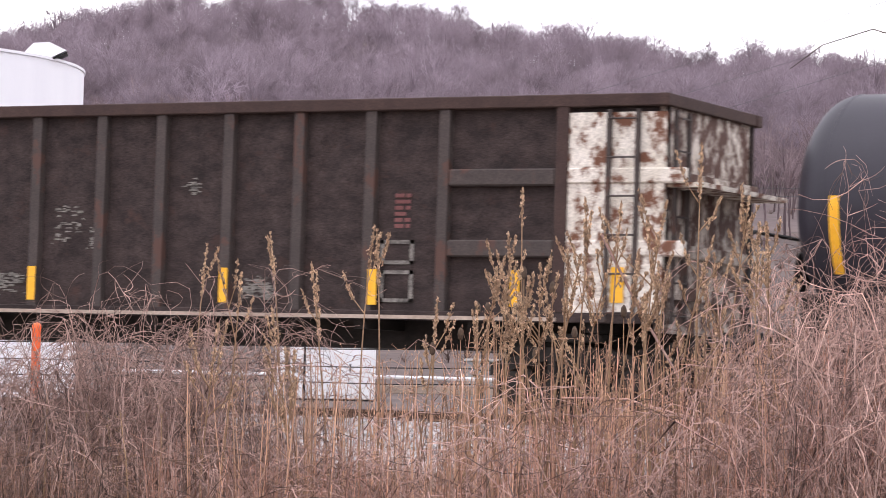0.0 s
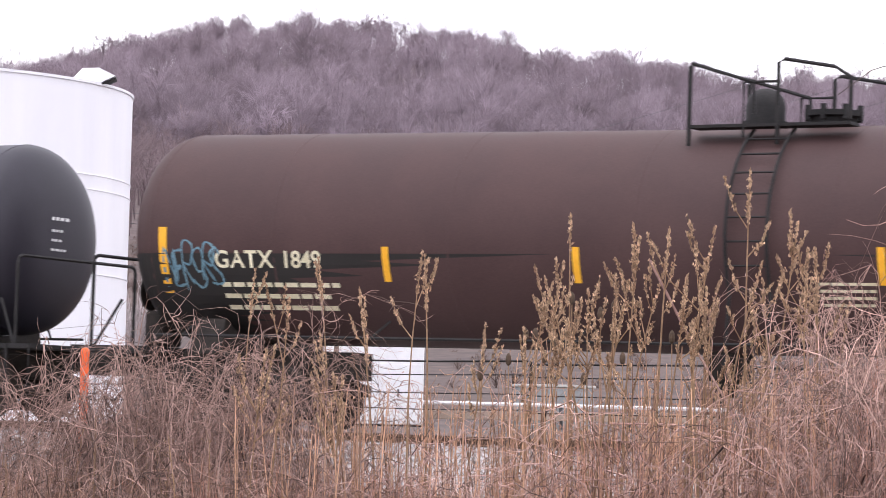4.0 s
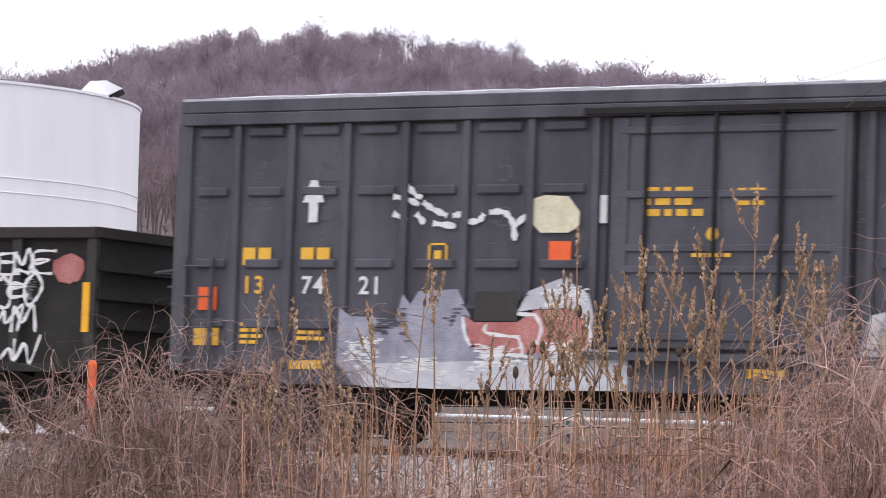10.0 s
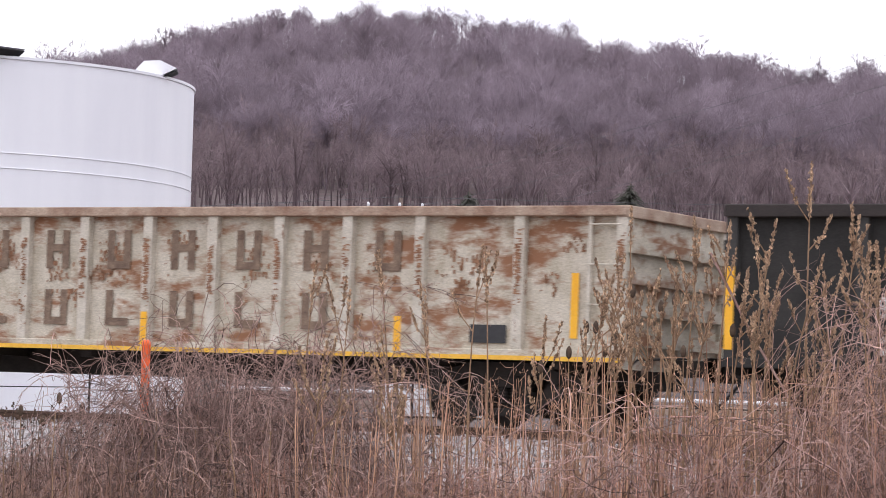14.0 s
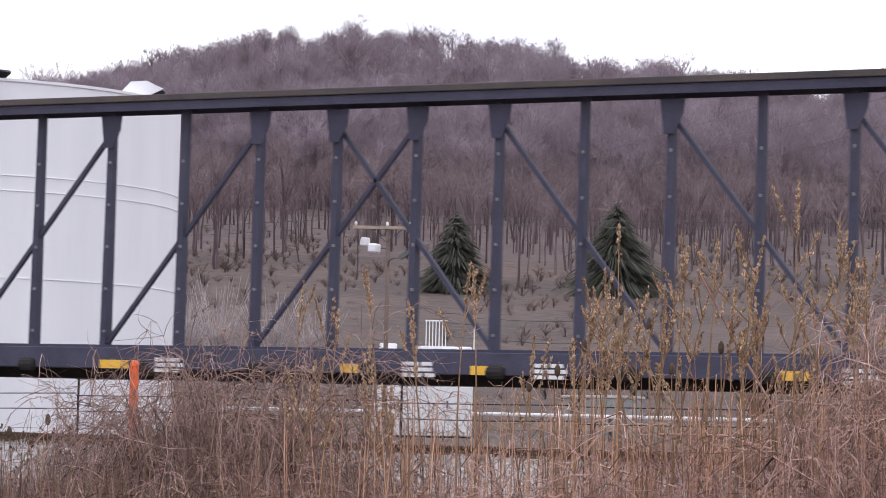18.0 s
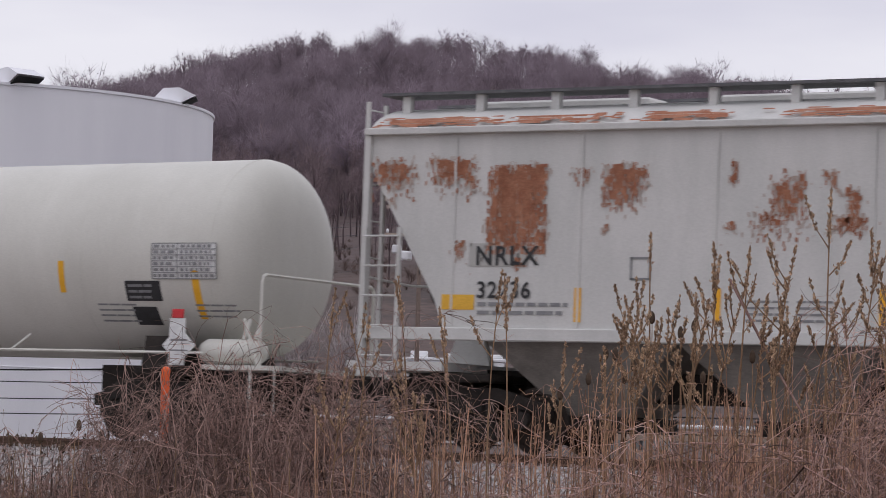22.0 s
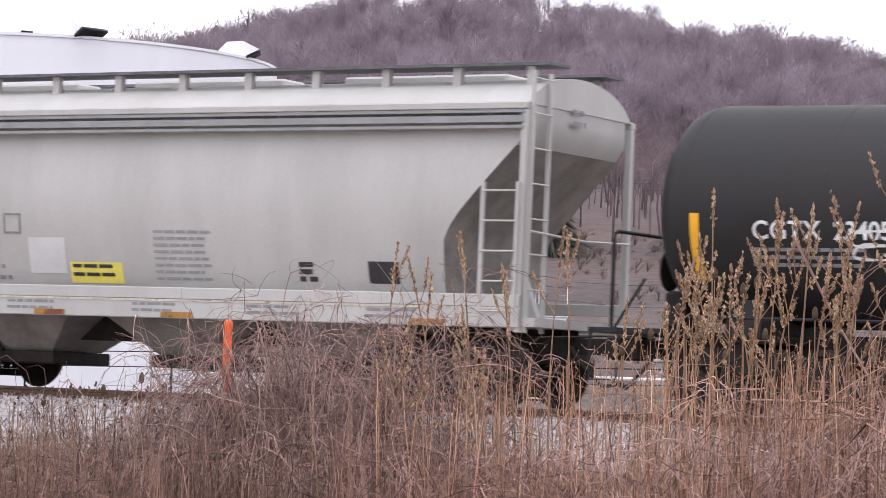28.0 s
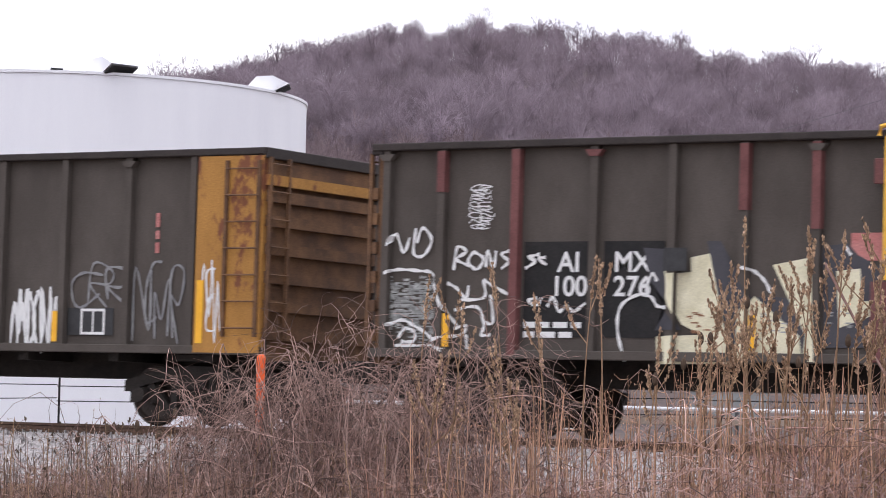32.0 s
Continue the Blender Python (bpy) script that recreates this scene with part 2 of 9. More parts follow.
M = dict(
    ground=mat("dry_grass_ground", (0.1200, 0.0788, 0.0562), (0.1950, 0.1350, 0.0975), 0.95, scale=0.6, bump=0.4),
    field=mat("dry_field", (0.0540, 0.0385, 0.0355), (0.1130, 0.0755, 0.0650), 0.95, scale=0.035, stretch=(1, 1, 3.5), fine=0.35, fine_scale=0.9),
    ballast=mat("ballast_stone", (0.30, 0.275, 0.27), (0.46, 0.43, 0.42), 0.95, scale=6, fine=0.5, fine_scale=28, bump=0.8),
    rail=mat("rail_steel", (0.10, 0.06, 0.045), (0.16, 0.10, 0.07), 0.6, 0.6),
    tie=mat("tie_wood", (0.05, 0.042, 0.036), (0.10, 0.085, 0.07), 0.9, scale=5),
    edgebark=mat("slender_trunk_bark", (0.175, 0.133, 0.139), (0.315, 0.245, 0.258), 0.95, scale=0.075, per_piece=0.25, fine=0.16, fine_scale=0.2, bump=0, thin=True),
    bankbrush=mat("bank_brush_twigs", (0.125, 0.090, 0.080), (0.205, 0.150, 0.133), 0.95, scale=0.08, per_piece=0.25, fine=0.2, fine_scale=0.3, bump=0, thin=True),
    # paled and turned purple: distance haze is mixed into this bark colour
    bark=mat("hazy_tree_bark", (0.210, 0.167, 0.186), (0.378, 0.309, 0.355), 0.95, scale=0.075, per_piece=0.15, fine=0.16, fine_scale=0.2, bump=0, thin=True),
    # darkened to paint in the shadow gaps between the crowns
    leaf=mat("shade_dark_forest_floor", (0.0850, 0.0600, 0.0585), (0.1250, 0.0900, 0.0850), 0.95, scale=0.03, fine_scale=0.4),
    # needle green lightened and greyed, with haze put into the colour
    spruce=mat("hazy_spruce_needles", (0.112, 0.115, 0.096), (0.175, 0.172, 0.145), 0.9, scale=0.8, per_piece=0.35, bump=0, thin=True),
    white=mat("white_tank_paint", (0.80, 0.80, 0.84), (0.86, 0.86, 0.89), 0.5, scale=0.5, stretch=(1, 1, 0.12), fine=0.03, bump=0.02),
    whitebox=mat("white_cabinet_paint", (0.74, 0.74, 0.76), (0.82, 0.82, 0.83), 0.5, scale=2, fine=0.05, bump=0.02),
    dark=mat("dark_steel", (0.0126, 0.0119, 0.0126), (0.0245, 0.0224, 0.0224), 0.75, 0.2, scale=4),
    under=mat("grimy_running_gear", (0.0154, 0.0126, 0.0112), (0.0350, 0.0280, 0.0238), 0.85, 0.1, scale=5),
    wheel=mat("wheel_steel", (0.0350, 0.0280, 0.0245), (0.0630, 0.0490, 0.0420), 0.55, 0.6, scale=4),
    gond1=mat("weathered_black_brown_paint", (0.0228, 0.0158, 0.0150), (0.0570, 0.0405, 0.0375), 0.8, scale=2.8, stretch=(1, 1, 1.5), spec=0.25,
              rust=((0.062, 0.034, 0.028), 0.59, 2.4, (1, 1, 1.3)), soft=0.12, fine=0.4, bump=0.5),
    gond1post=mat("weathered_post_paint", (0.0490, 0.0390, 0.0355), (0.0680, 0.0525, 0.0480), 0.8, scale=3,
                  rust=((0.085, 0.045, 0.035), 0.56, 3, (1, 1, 0.6))),
    gond1cap=mat("rusty_top_chord", (0.0385, 0.0210, 0.0182), (0.0595, 0.0350, 0.0294), 0.85, scale=3),
    whiterust=mat("rusty_white_paint", (0.60, 0.55, 0.47), (0.72, 0.67, 0.60), 0.7, scale=3,
                  rust=((0.15, 0.062, 0.034), 0.475, 4.4, (1, 1, 0.9)), soft=0.09, fine=0.25, bump=0.3),
    whiterust2=mat("mostly_rusted_white_paint", (0.50, 0.44, 0.37), (0.66, 0.60, 0.53), 0.75, scale=3,
                   rust=((0.085, 0.040, 0.028), 0.415, 3.6, (1, 1, 0.7)), soft=0.12, fine=0.3, bump=0.3),
    # hopper grey darkened: the shade below the sloping ends is in the colour
    slope=mat("shaded_slope_sheet_paint", (0.17, 0.155, 0.14), (0.27, 0.25, 0.225), 0.8, scale=2, fine=0.15),
    brownweed=mat("dull_brown_weeds", (0.140, 0.077, 0.055), (0.320, 0.193, 0.142), 0.9, scale=1.2, per_piece=0.75, fine=0.1, bump=0),
    browntank=mat("brown_tank_paint", (0.0600, 0.0345, 0.0340), (0.0740, 0.0430, 0.0415), 0.64, scale=0.8, fine=0.1, bump=0.04, spec=0.22),
    greytank=mat("black_tank_paint", (0.0225, 0.0202, 0.0285), (0.0310, 0.0278, 0.0385), 0.5, scale=0.8, fine=0.08, bump=0.03, spec=0.35),
    blacktank=mat("dull_black_tank_paint", (0.0150, 0.0140, 0.0136), (0.0212, 0.0196, 0.0188), 0.58, scale=0.8, fine=0.08, bump=0.03, spec=0.35),
    whitetank=mat("white_tank_car_paint", (0.58, 0.57, 0.52), (0.66, 0.65, 0.60), 0.45, scale=0.7, stretch=(1, 1, 0.35), fine=0.05, bump=0.02),
    boxblue=mat("blue_grey_boxcar_paint", (0.062, 0.062, 0.075), (0.102, 0.101, 0.117), 0.62, scale=1.2, stretch=(1, 1, 0.4), fine=0.12, bump=0.08, spec=0.25),
    boxroof=mat("galvanised_roof", (0.40, 0.40, 0.43), (0.52, 0.52, 0.55), 0.5, 0.3, scale=3),
    lw=mat("black_gondola_paint", (0.0215, 0.0205, 0.0192), (0.0370, 0.0350, 0.0328), 0.75, scale=2, fine=0.25, bump=0.35, spec=0.25),
    lwpost=mat("black_gondola_posts", (0.0340, 0.0320, 0.0300), (0.0470, 0.0445, 0.0420), 0.75, scale=3, fine=0.2),
    lwcap=mat("brown_black_top_chord", (0.0270, 0.0210, 0.0195), (0.0413, 0.0330, 0.0300), 0.8, scale=3),
    wc=mat("rust_stained_cream_paint", (0.44, 0.39, 0.30), (0.58, 0.53, 0.44), 0.75, scale=3.5, stretch=(1, 1, 0.6),
           rust=((0.26, 0.125, 0.065), 0.485, 1.6, (0.8, 1, 2.0)), soft=0.12, fine=0.25, bump=0.3),
    wccap=mat("rusty_cream_top_chord", (0.24, 0.14, 0.095), (0.44, 0.34, 0.26), 0.85, scale=2.5, fine=0.25),
    wcpost=mat("rust_streaked_cream_posts", (0.46, 0.42, 0.34), (0.60, 0.55, 0.47), 0.75, scale=4,
               rust=((0.22, 0.12, 0.07), 0.58, 5, (1, 1, 0.5)), fine=0.2),
    cb=mat("dark_blue_car_paint", (0.0470, 0.0465, 0.0760), (0.0680, 0.0665, 0.1020), 0.6, scale=2, fine=0.12, bump=0.06, spec=0.25),
    cbtop=mat("worn_top_chord_paint", (0.050, 0.044, 0.048), (0.095, 0.075, 0.068), 0.7, scale=2, stretch=(0.5, 1, 1), fine=0.2),
    lemon=mat("yellow_label", (0.72, 0.62, 0.10), (0.80, 0.70, 0.14), 0.6, scale=6, fine=0.06, bump=0),
    faded=mat("faded_blue_grey_paint", (0.075, 0.078, 0.092), (0.115, 0.118, 0.132), 0.7, scale=4, fine=0.2, bump=0),
    spray=mat("thin_grey_spray", (0.22, 0.225, 0.22), (0.36, 0.365, 0.35), 0.8, scale=5, fine=0.35, fine_scale=20, bump=0),
    wornmark=mat("worn_off_paint", (0.09, 0.082, 0.074), (0.26, 0.24, 0.215), 0.85, scale=9, fine=0.35, bump=0),
    wornwhite=mat("worn_white_lettering", (0.30, 0.30, 0.29), (0.56, 0.56, 0.55), 0.8, scale=7, fine=0.3, bump=0),
    hopgrey2=mat("fresh_grey_touch_up", (0.56, 0.56, 0.55), (0.62, 0.62, 0.60), 0.5, scale=3, fine=0.05, bump=0),
    cbold=mat("faded_grimy_blue_paint", (0.048, 0.050, 0.062), (0.088, 0.082, 0.080), 0.75, scale=3,
              rust=((0.13, 0.085, 0.05), 0.60, 2.5, (1, 1, 0.5)), fine=0.2),
    hop=mat("white_hopper_paint", (0.55, 0.55, 0.53), (0.64, 0.63, 0.61), 0.6, scale=1.5, stretch=(1, 1, 0.3), fine=0.06,
            rust=((0.27, 0.105, 0.05), 0.685, 1.6, (1, 1, 0.7)), bump=0.04),
    scrape=mat("rust_scrape", (0.20, 0.095, 0.05), (0.33, 0.18, 0.105), 0.85, scale=6, fine=0.3, bump=0),
    rusthalo=mat("rust_stained_paint", (0.42, 0.33, 0.28), (0.50, 0.42, 0.37), 0.75, scale=6, fine=0.15, bump=0),
    hoprust=mat("rust_patch", (0.31, 0.120, 0.066), (0.43, 0.20, 0.12), 0.85, scale=6, fine=0.25),
    hopgrey=mat("light_grey_hopper_paint", (0.41, 0.40, 0.375), (0.49, 0.48, 0.455), 0.5, scale=0.8, stretch=(1, 1, 0.3), fine=0.05, bump=0.03),
    hopband=mat("grey_band_paint", (0.25, 0.26, 0.26), (0.31, 0.32, 0.32), 0.55, scale=2, fine=0.05),
    aim=mat("drab_brown_gondola_paint", (0.0700, 0.0590, 0.0510), (0.0960, 0.0820, 0.0720), 0.75, scale=1.6, stretch=(1, 1, 0.5), fine=0.12, bump=0.1, spec=0.25),
    aimred=mat("red_brown_posts", (0.12, 0.042, 0.040), (0.175, 0.07, 0.066), 0.75, scale=3, fine=0.15),
    yrust=mat("rusty_ochre_paint", (0.34, 0.165, 0.035), (0.42, 0.21, 0.05), 0.75, scale=3, stretch=(1, 1, 0.4),
              rust=((0.18, 0.065, 0.03), 0.545, 2, (1, 1, 0.6)), fine=0.2),
    brust=mat("rusty_brown_end_paint", (0.095, 0.050, 0.028), (0.185, 0.098, 0.048), 0.8, scale=3, fine=0.25),
    yellow=mat("yellow_reflective_tape", (0.80, 0.40, 0.02), (0.86, 0.46, 0.03), 0.5, scale=6, fine=0.06, bump=0),
    orange=mat("orange_plastic", (0.80, 0.12, 0.025), (0.86, 0.16, 0.04), 0.45, scale=5, fine=0.05, bump=0),
    red=mat("red_paint", (0.55, 0.03, 0.04), (0.62, 0.05, 0.05), 0.5, fine=0.05, bump=0),
    slate=mat("slate_spray_paint", (0.050, 0.049, 0.058), (0.068, 0.066, 0.076), 0.75, scale=3, fine=0.1, bump=0),
    palespray=mat("pale_grey_spray", (0.42, 0.43, 0.46), (0.56, 0.57, 0.60), 0.7, scale=3, fine=0.1, bump=0),
    cream=mat("cream_spray_paint", (0.62, 0.58, 0.40), (0.74, 0.70, 0.52), 0.7, scale=4, fine=0.12, bump=0.05),
    chalk=mat("white_marking_paint", (0.66, 0.66, 0.66), (0.76, 0.76, 0.75), 0.6, scale=8, fine=0.1, bump=0),
    greymark=mat("faded_grey_marking", (0.20, 0.20, 0.21), (0.27, 0.27, 0.27), 0.7, scale=8, fine=0.1, bump=0),
    ink=mat("black_marking_paint", (0.025, 0.025, 0.027), (0.04, 0.04, 0.042), 0.6, scale=8, fine=0.1, bump=0),
    ochre=mat("ochre_marking_paint", (0.72, 0.40, 0.04), (0.80, 0.47, 0.06), 0.6, scale=6, fine=0.1, bump=0),
    teal=mat("faded_teal_spray", (0.10, 0.20, 0.26), (0.16, 0.28, 0.34), 0.7, scale=6, bump=0),
    lime=mat("pale_green_spray", (0.36, 0.42, 0.20), (0.46, 0.50, 0.30), 0.7, scale=3, bump=0),
    lilac=mat("pale_lilac_spray", (0.23, 0.235, 0.29), (0.36, 0.365, 0.43), 0.7, scale=3, bump=0),
    pink=mat("faded_red_spray", (0.40, 0.13, 0.12), (0.50, 0.22, 0.20), 0.7, scale=3, bump=0),
    wcletter=mat("worn_dark_lettering", (0.13, 0.085, 0.06), (0.24, 0.17, 0.12), 0.8, scale=7, fine=0.3, bump=0),
    gal=mat("grey_pipe", (0.10, 0.10, 0.105), (0.16, 0.16, 0.165), 0.6, 0.3, scale=5),
    wood=mat("utility_pole_wood", (0.17, 0.125, 0.105), (0.26, 0.20, 0.17), 0.9, scale=2, stretch=(1, 1, 0.2)),
    tan=mat("tan_timber", (0.33, 0.26, 0.21), (0.42, 0.34, 0.28), 0.9, scale=3),
    straw=mat("dry_reddish_grass", (0.240, 0.117, 0.084), (0.47, 0.268, 0.195), 0.9, scale=1.2, per_piece=0.75, fine=0.1, bump=0),
    gold=mat("tan_dry_stalk", (0.30, 0.165, 0.105), (0.54, 0.335, 0.220), 0.85, scale=1.5, per_piece=0.65, fine=0.1, bump=0),
    stem=mat("dry_weed_stem", (0.24, 0.15, 0.09), (0.34, 0.22, 0.13), 0.9, scale=3, per_piece=0.25, bump=0),
    seed=mat("dry_seed_heads", (0.25, 0.152, 0.095), (0.60, 0.42, 0.275), 0.95, scale=9, per_piece=0.65, bump=0),
    cane=mat("grey_bramble_cane", (0.196, 0.120, 0.101), (0.440, 0.300, 0.255), 0.85, scale=1.5, per_piece=0.75, bump=0),
    pinkcane=mat("pinkish_bramble_cane", (0.25, 0.146, 0.125), (0.51, 0.348, 0.296), 0.85, scale=1.5, per_piece=0.75, bump=0),
    paleshrub=mat("pale_bare_shrub", (0.36, 0.31, 0.31), (0.56, 0.50, 0.50), 0.9, scale=1.5, per_piece=0.3, bump=0),
    twig=mat("sapling_bark", (0.085, 0.064, 0.060), (0.15, 0.118, 0.110), 0.85, scale=4, per_piece=0.1, bump=0.1),
    teasel=mat("dark_seed_head", (0.06, 0.04, 0.028), (0.11, 0.075, 0.05), 0.95, scale=9, bump=0),
)


# ---- mesh helpers ----
class MB:
    """Collects vertices and faces of one mesh."""

    def __init__(self):
        self.v, self.f = [], []

    def add(self, verts, faces):
        o = len(self.v)
        self.v += [tuple(p) for p in verts]
        self.f += [tuple(o + i for i in f) for f in faces]
        return self

    def box(self, x0, x1, y0, y1, z0, z1, c=0.0):
        if c <= 0:
            return self.add([(x, y, z) for z in (z0, z1) for x, y in ((x0, y0), (x1, y0), (x1, y1), (x0, y1))],
                            [(3, 2, 1, 0), (4, 5, 6, 7), (0, 1, 5, 4), (1, 2, 6, 5), (2, 3, 7, 6), (3, 0, 4, 7)])
        ring = [(x0 + c, y0), (x1 - c, y0), (x1, y0 + c), (x1, y1 - c), (x1 - c, y1), (x0 + c, y1), (x0, y1 - c), (x0, y0 + c)]
        inner = [(min(max(x, x0 + c), x1 - c), min(max(y, y0 + c), y1 - c)) for x, y in ring]
        v = [(x, y, z0) for x, y in inner] + [(x, y, z0 + c) for x, y in ring] + [(x, y, z1 - c) for x, y in ring] + [(x, y, z1) for x, y in inner]
        f = [tuple(range(7, -1, -1)), tuple(range(24, 32))]
        for k in range(3):
            f += [(k * 8 + i, k * 8 + (i + 1) % 8, k * 8 + 8 + (i + 1) % 8, k * 8 + 8 + i) for i in range(8)]
        return self.add(v, f)

    def beam(self, a, b, w, d):
        """A rectangular bar from a to b, w wide in the plane of the side and d deep across it."""
        a, b = Vector(a), Vector(b)
        t = (b - a).normalized()
        n = Vector((0, 1, 0))
        if abs(t.dot(n)) > 0.95:
            n = Vector((0, 0, 1))
        s = t.cross(n).normalized() * (w / 2)
        n = s.cross(t).normalized() * (d / 2)
        v = [p + i * s + j * n for p in (a, b) for i, j in ((-1, -1), (1, -1), (1, 1), (-1, 1))]
        return self.add(v, [(3, 2, 1, 0), (4, 5, 6, 7), (0, 1, 5, 4), (1, 2, 6, 5), (2, 3, 7, 6), (3, 0, 4, 7)])

    def tube(self, pts, r, n=6, caps=True):
        pts = [Vector(p) for p in pts]
        rs = r if isinstance(r, (list, tuple)) else [r] * len(pts)
        v = []
        for i, p in enumerate(pts):
            t = (pts[min(i + 1, len(pts) - 1)] - pts[max(i - 1, 0)]).normalized()
            ref = Vector((0, 0, 1)) if abs(t.z) < 0.9 else Vector((1, 0, 0))
            u = t.cross(ref).normalized()
            w = t.cross(u)
            v += [p + (u * math.cos(2 * math.pi * k / n) + w * math.sin(2 * math.pi * k / n)) * rs[i] for k in range(n)]
        f = [(i * n + k, i * n + (k + 1) % n, (i + 1) * n + (k + 1) % n, (i + 1) * n + k) for i in range(len(pts) - 1) for k in range(n)]
        if caps:
            f += [tuple(range(n - 1, -1, -1)), tuple((len(pts) - 1) * n + k for k in range(n))]
        return self.add(v, f)

    def lathe(self, prof, axis="x", n=48, centre=(0, 0, 0)):
        """Turns a profile of (along, radius) round an axis."""
        v = []
        for a, r in prof:
            for k in range(n):
                c, s = math.cos(2 * math.pi * k / n), math.sin(2 * math.pi * k / n)
                p = (a, r * c, r * s) if axis == "x" else ((r * c, a, r * s) if axis == "y" else (r * c, r * s, a))
                v.append((p[0] + centre[0], p[1] + centre[1], p[2] + centre[2]))
        f = [(i * n + k, i * n + (k + 1) % n, (i + 1) * n + (k + 1) % n, (i + 1) * n + k) for i in range(len(prof) - 1) for k in range(n)]
        f += [tuple(range(n - 1, -1, -1)), tuple((len(prof) - 1) * n + k for k in range(n))]
        return self.add(v, f)

    def prism(self, poly, y0, y1):
        """A polygon of (x, z) given depth from y0 to y1."""
        n = len(poly)
        v = [(x, y0, z) for x, z in poly] + [(x, y1, z) for x, z in poly]
        return self.add(v, [tuple(range(n)), tuple(range(2 * n - 1, n - 1, -1))] + [(i, i + n, (i + 1) % n + n, (i + 1) % n) for i in range(n)])

    def extrude_x(self, poly, x0, x1):
        """A polygon of (y, z) drawn out from x0 to x1."""
        n = len(poly)
        v = [(x0, y, z) for y, z in poly] + [(x1, y, z) for y, z in poly]
        return self.add(v, [tuple(range(n - 1, -1, -1)), tuple(range(n, 2 * n))] + [(i, (i + 1) % n, (i + 1) % n + n, i + n) for i in range(n)])

    def mesh(self, name, smooth=False):
        me = bpy.data.meshes.new(name)
        me.from_pydata(self.v, [], self.f)
        bm = bmesh.new()
        bm.from_mesh(me)
        bmesh.ops.recalc_face_normals(bm, faces=bm.faces)
        bm.to_mesh(me)
        bm.free()
        if smooth:
            me.polygons.foreach_set("use_smooth", [True] * len(me.polygons))
            me.set_sharp_from_angle(angle=radians(38))
        return me


def part(name, mb, material, parent=None, label="", smooth=False):
    me = mb if isinstance(mb, bpy.types.Mesh) else mb.mesh(name, smooth)
    if not me.materials:
        me.materials.append(material)
    ob = new(name, me)
    if parent is not None:
        ob.parent = parent
    if label:
        tagged(ob, label)
    return ob


def thing(name, label, category, m=None, group=""):
    ob = new(name)
    ob.empty_display_size = 0.3
    if m is not None:
        ob.matrix_basis = m
    return tagged(ob, label, category, group)


def array_mesh(name, verts, faces, material, smooth=False):
    """A mesh from numpy arrays; faces all have the same number of corners."""
    me = bpy.data.meshes.new(name)
    k = faces.shape[1]
    me.vertices.add(len(verts))
    me.vertices.foreach_set("co", np.ascontiguousarray(verts, dtype=np.float32).ravel())
    me.loops.add(faces.size)
    me.loops.foreach_set("vertex_index", np.ascontiguousarray(faces, dtype=np.int32).ravel())
    me.polygons.add(len(faces))
    me.polygons.foreach_set("loop_start", np.arange(0, faces.size, k, dtype=np.int32))
    me.polygons.foreach_set("loop_total", np.full(len(faces), k, dtype=np.int32))
    if smooth:
        me.polygons.foreach_set("use_smooth", np.ones(len(faces), dtype=bool))
    me.materials.append(material)
    me.update(calc_edges=True)
    return me


def stalks(pts, rad, sides=3):
    """Tubes along N lines of K points: pts (N, K, 3), rad (N, K). Returns vertices and quads."""
    n, k, _ = pts.shape
    t = np.gradient(pts, axis=1)
    t /= np.linalg.norm(t, axis=2, keepdims=True) + 1e-9
    ref = np.where(np.abs(t[..., 2:3]) < 0.9, np.array([0, 0, 1.0]), np.array([1.0, 0, 0]))
    u = np.cross(t, ref)
    u /= np.linalg.norm(u, axis=2, keepdims=True) + 1e-9
    w = np.cross(t, u)
    ang = np.arange(sides) * 2 * np.pi / sides
    ring = pts[:, :, None, :] + rad[:, :, None, None] * (u[:, :, None, :] * np.cos(ang)[None, None, :, None] + w[:, :, None, :] * np.sin(ang)[None, None, :, None])
    base = (np.arange(n)[:, None, None] * k + np.arange(k - 1)[None, :, None]) * sides
    i = np.arange(sides)[None, None, :]
    j = (i + 1) % sides
    q = np.stack([base + i, base + j, base + sides + j, base + sides + i], -1)
    return ring.reshape(-1, 3), q.reshape(-1, 4)


class Bundle:
    """Joins many arrays of quads into one mesh."""

    def __init__(self):
        self.v, self.f, self.n = [], [], 0

    def add(self, v, f):
        self.v.append(v)
        self.f.append(f + self.n)
        self.n += len(v)

    def mesh(self, name, material):
        return array_mesh(name, np.concatenate(self.v), np.concatenate(self.f), material)


def bits(centres, size, rng):
    """Small flat-sided seed grains as quads: each an open wedge of three faces."""
    n = len(centres)
    base = np.array([(1, 0, -0.7), (-0.5, 0.87, -0.7), (-0.5, -0.87, -0.7), (0.5, 0, 0.9), (-0.25, 0.43, 0.9), (-0.25, -0.43, 0.9)])
    f0 = np.array([(0, 1, 4, 3), (1, 2, 5, 4), (2, 0, 3, 5)])
    a = rng.uniform(0, 6.28, n)
    tilt = rng.normal(0, 0.5, (n, 2))
    c, s = np.cos(a), np.sin(a)
    v = base[None] * size[:, None, None] * np.array([0.62, 0.62, 1.0])
    x = v[..., 0] * c[:, None] - v[..., 1] * s[:, None]
    y = v[..., 0] * s[:, None] + v[..., 1] * c[:, None]
    x = x + v[..., 2] * tilt[:, :1]
    y = y + v[..., 2] * tilt[:, 1:]
    v = np.stack([x, y, v[..., 2]], -1) + centres[:, None, :]
    f = f0[None] + (np.arange(n) * 6)[:, None, None]
    return v.reshape(-1, 3), f.reshape(-1, 4)


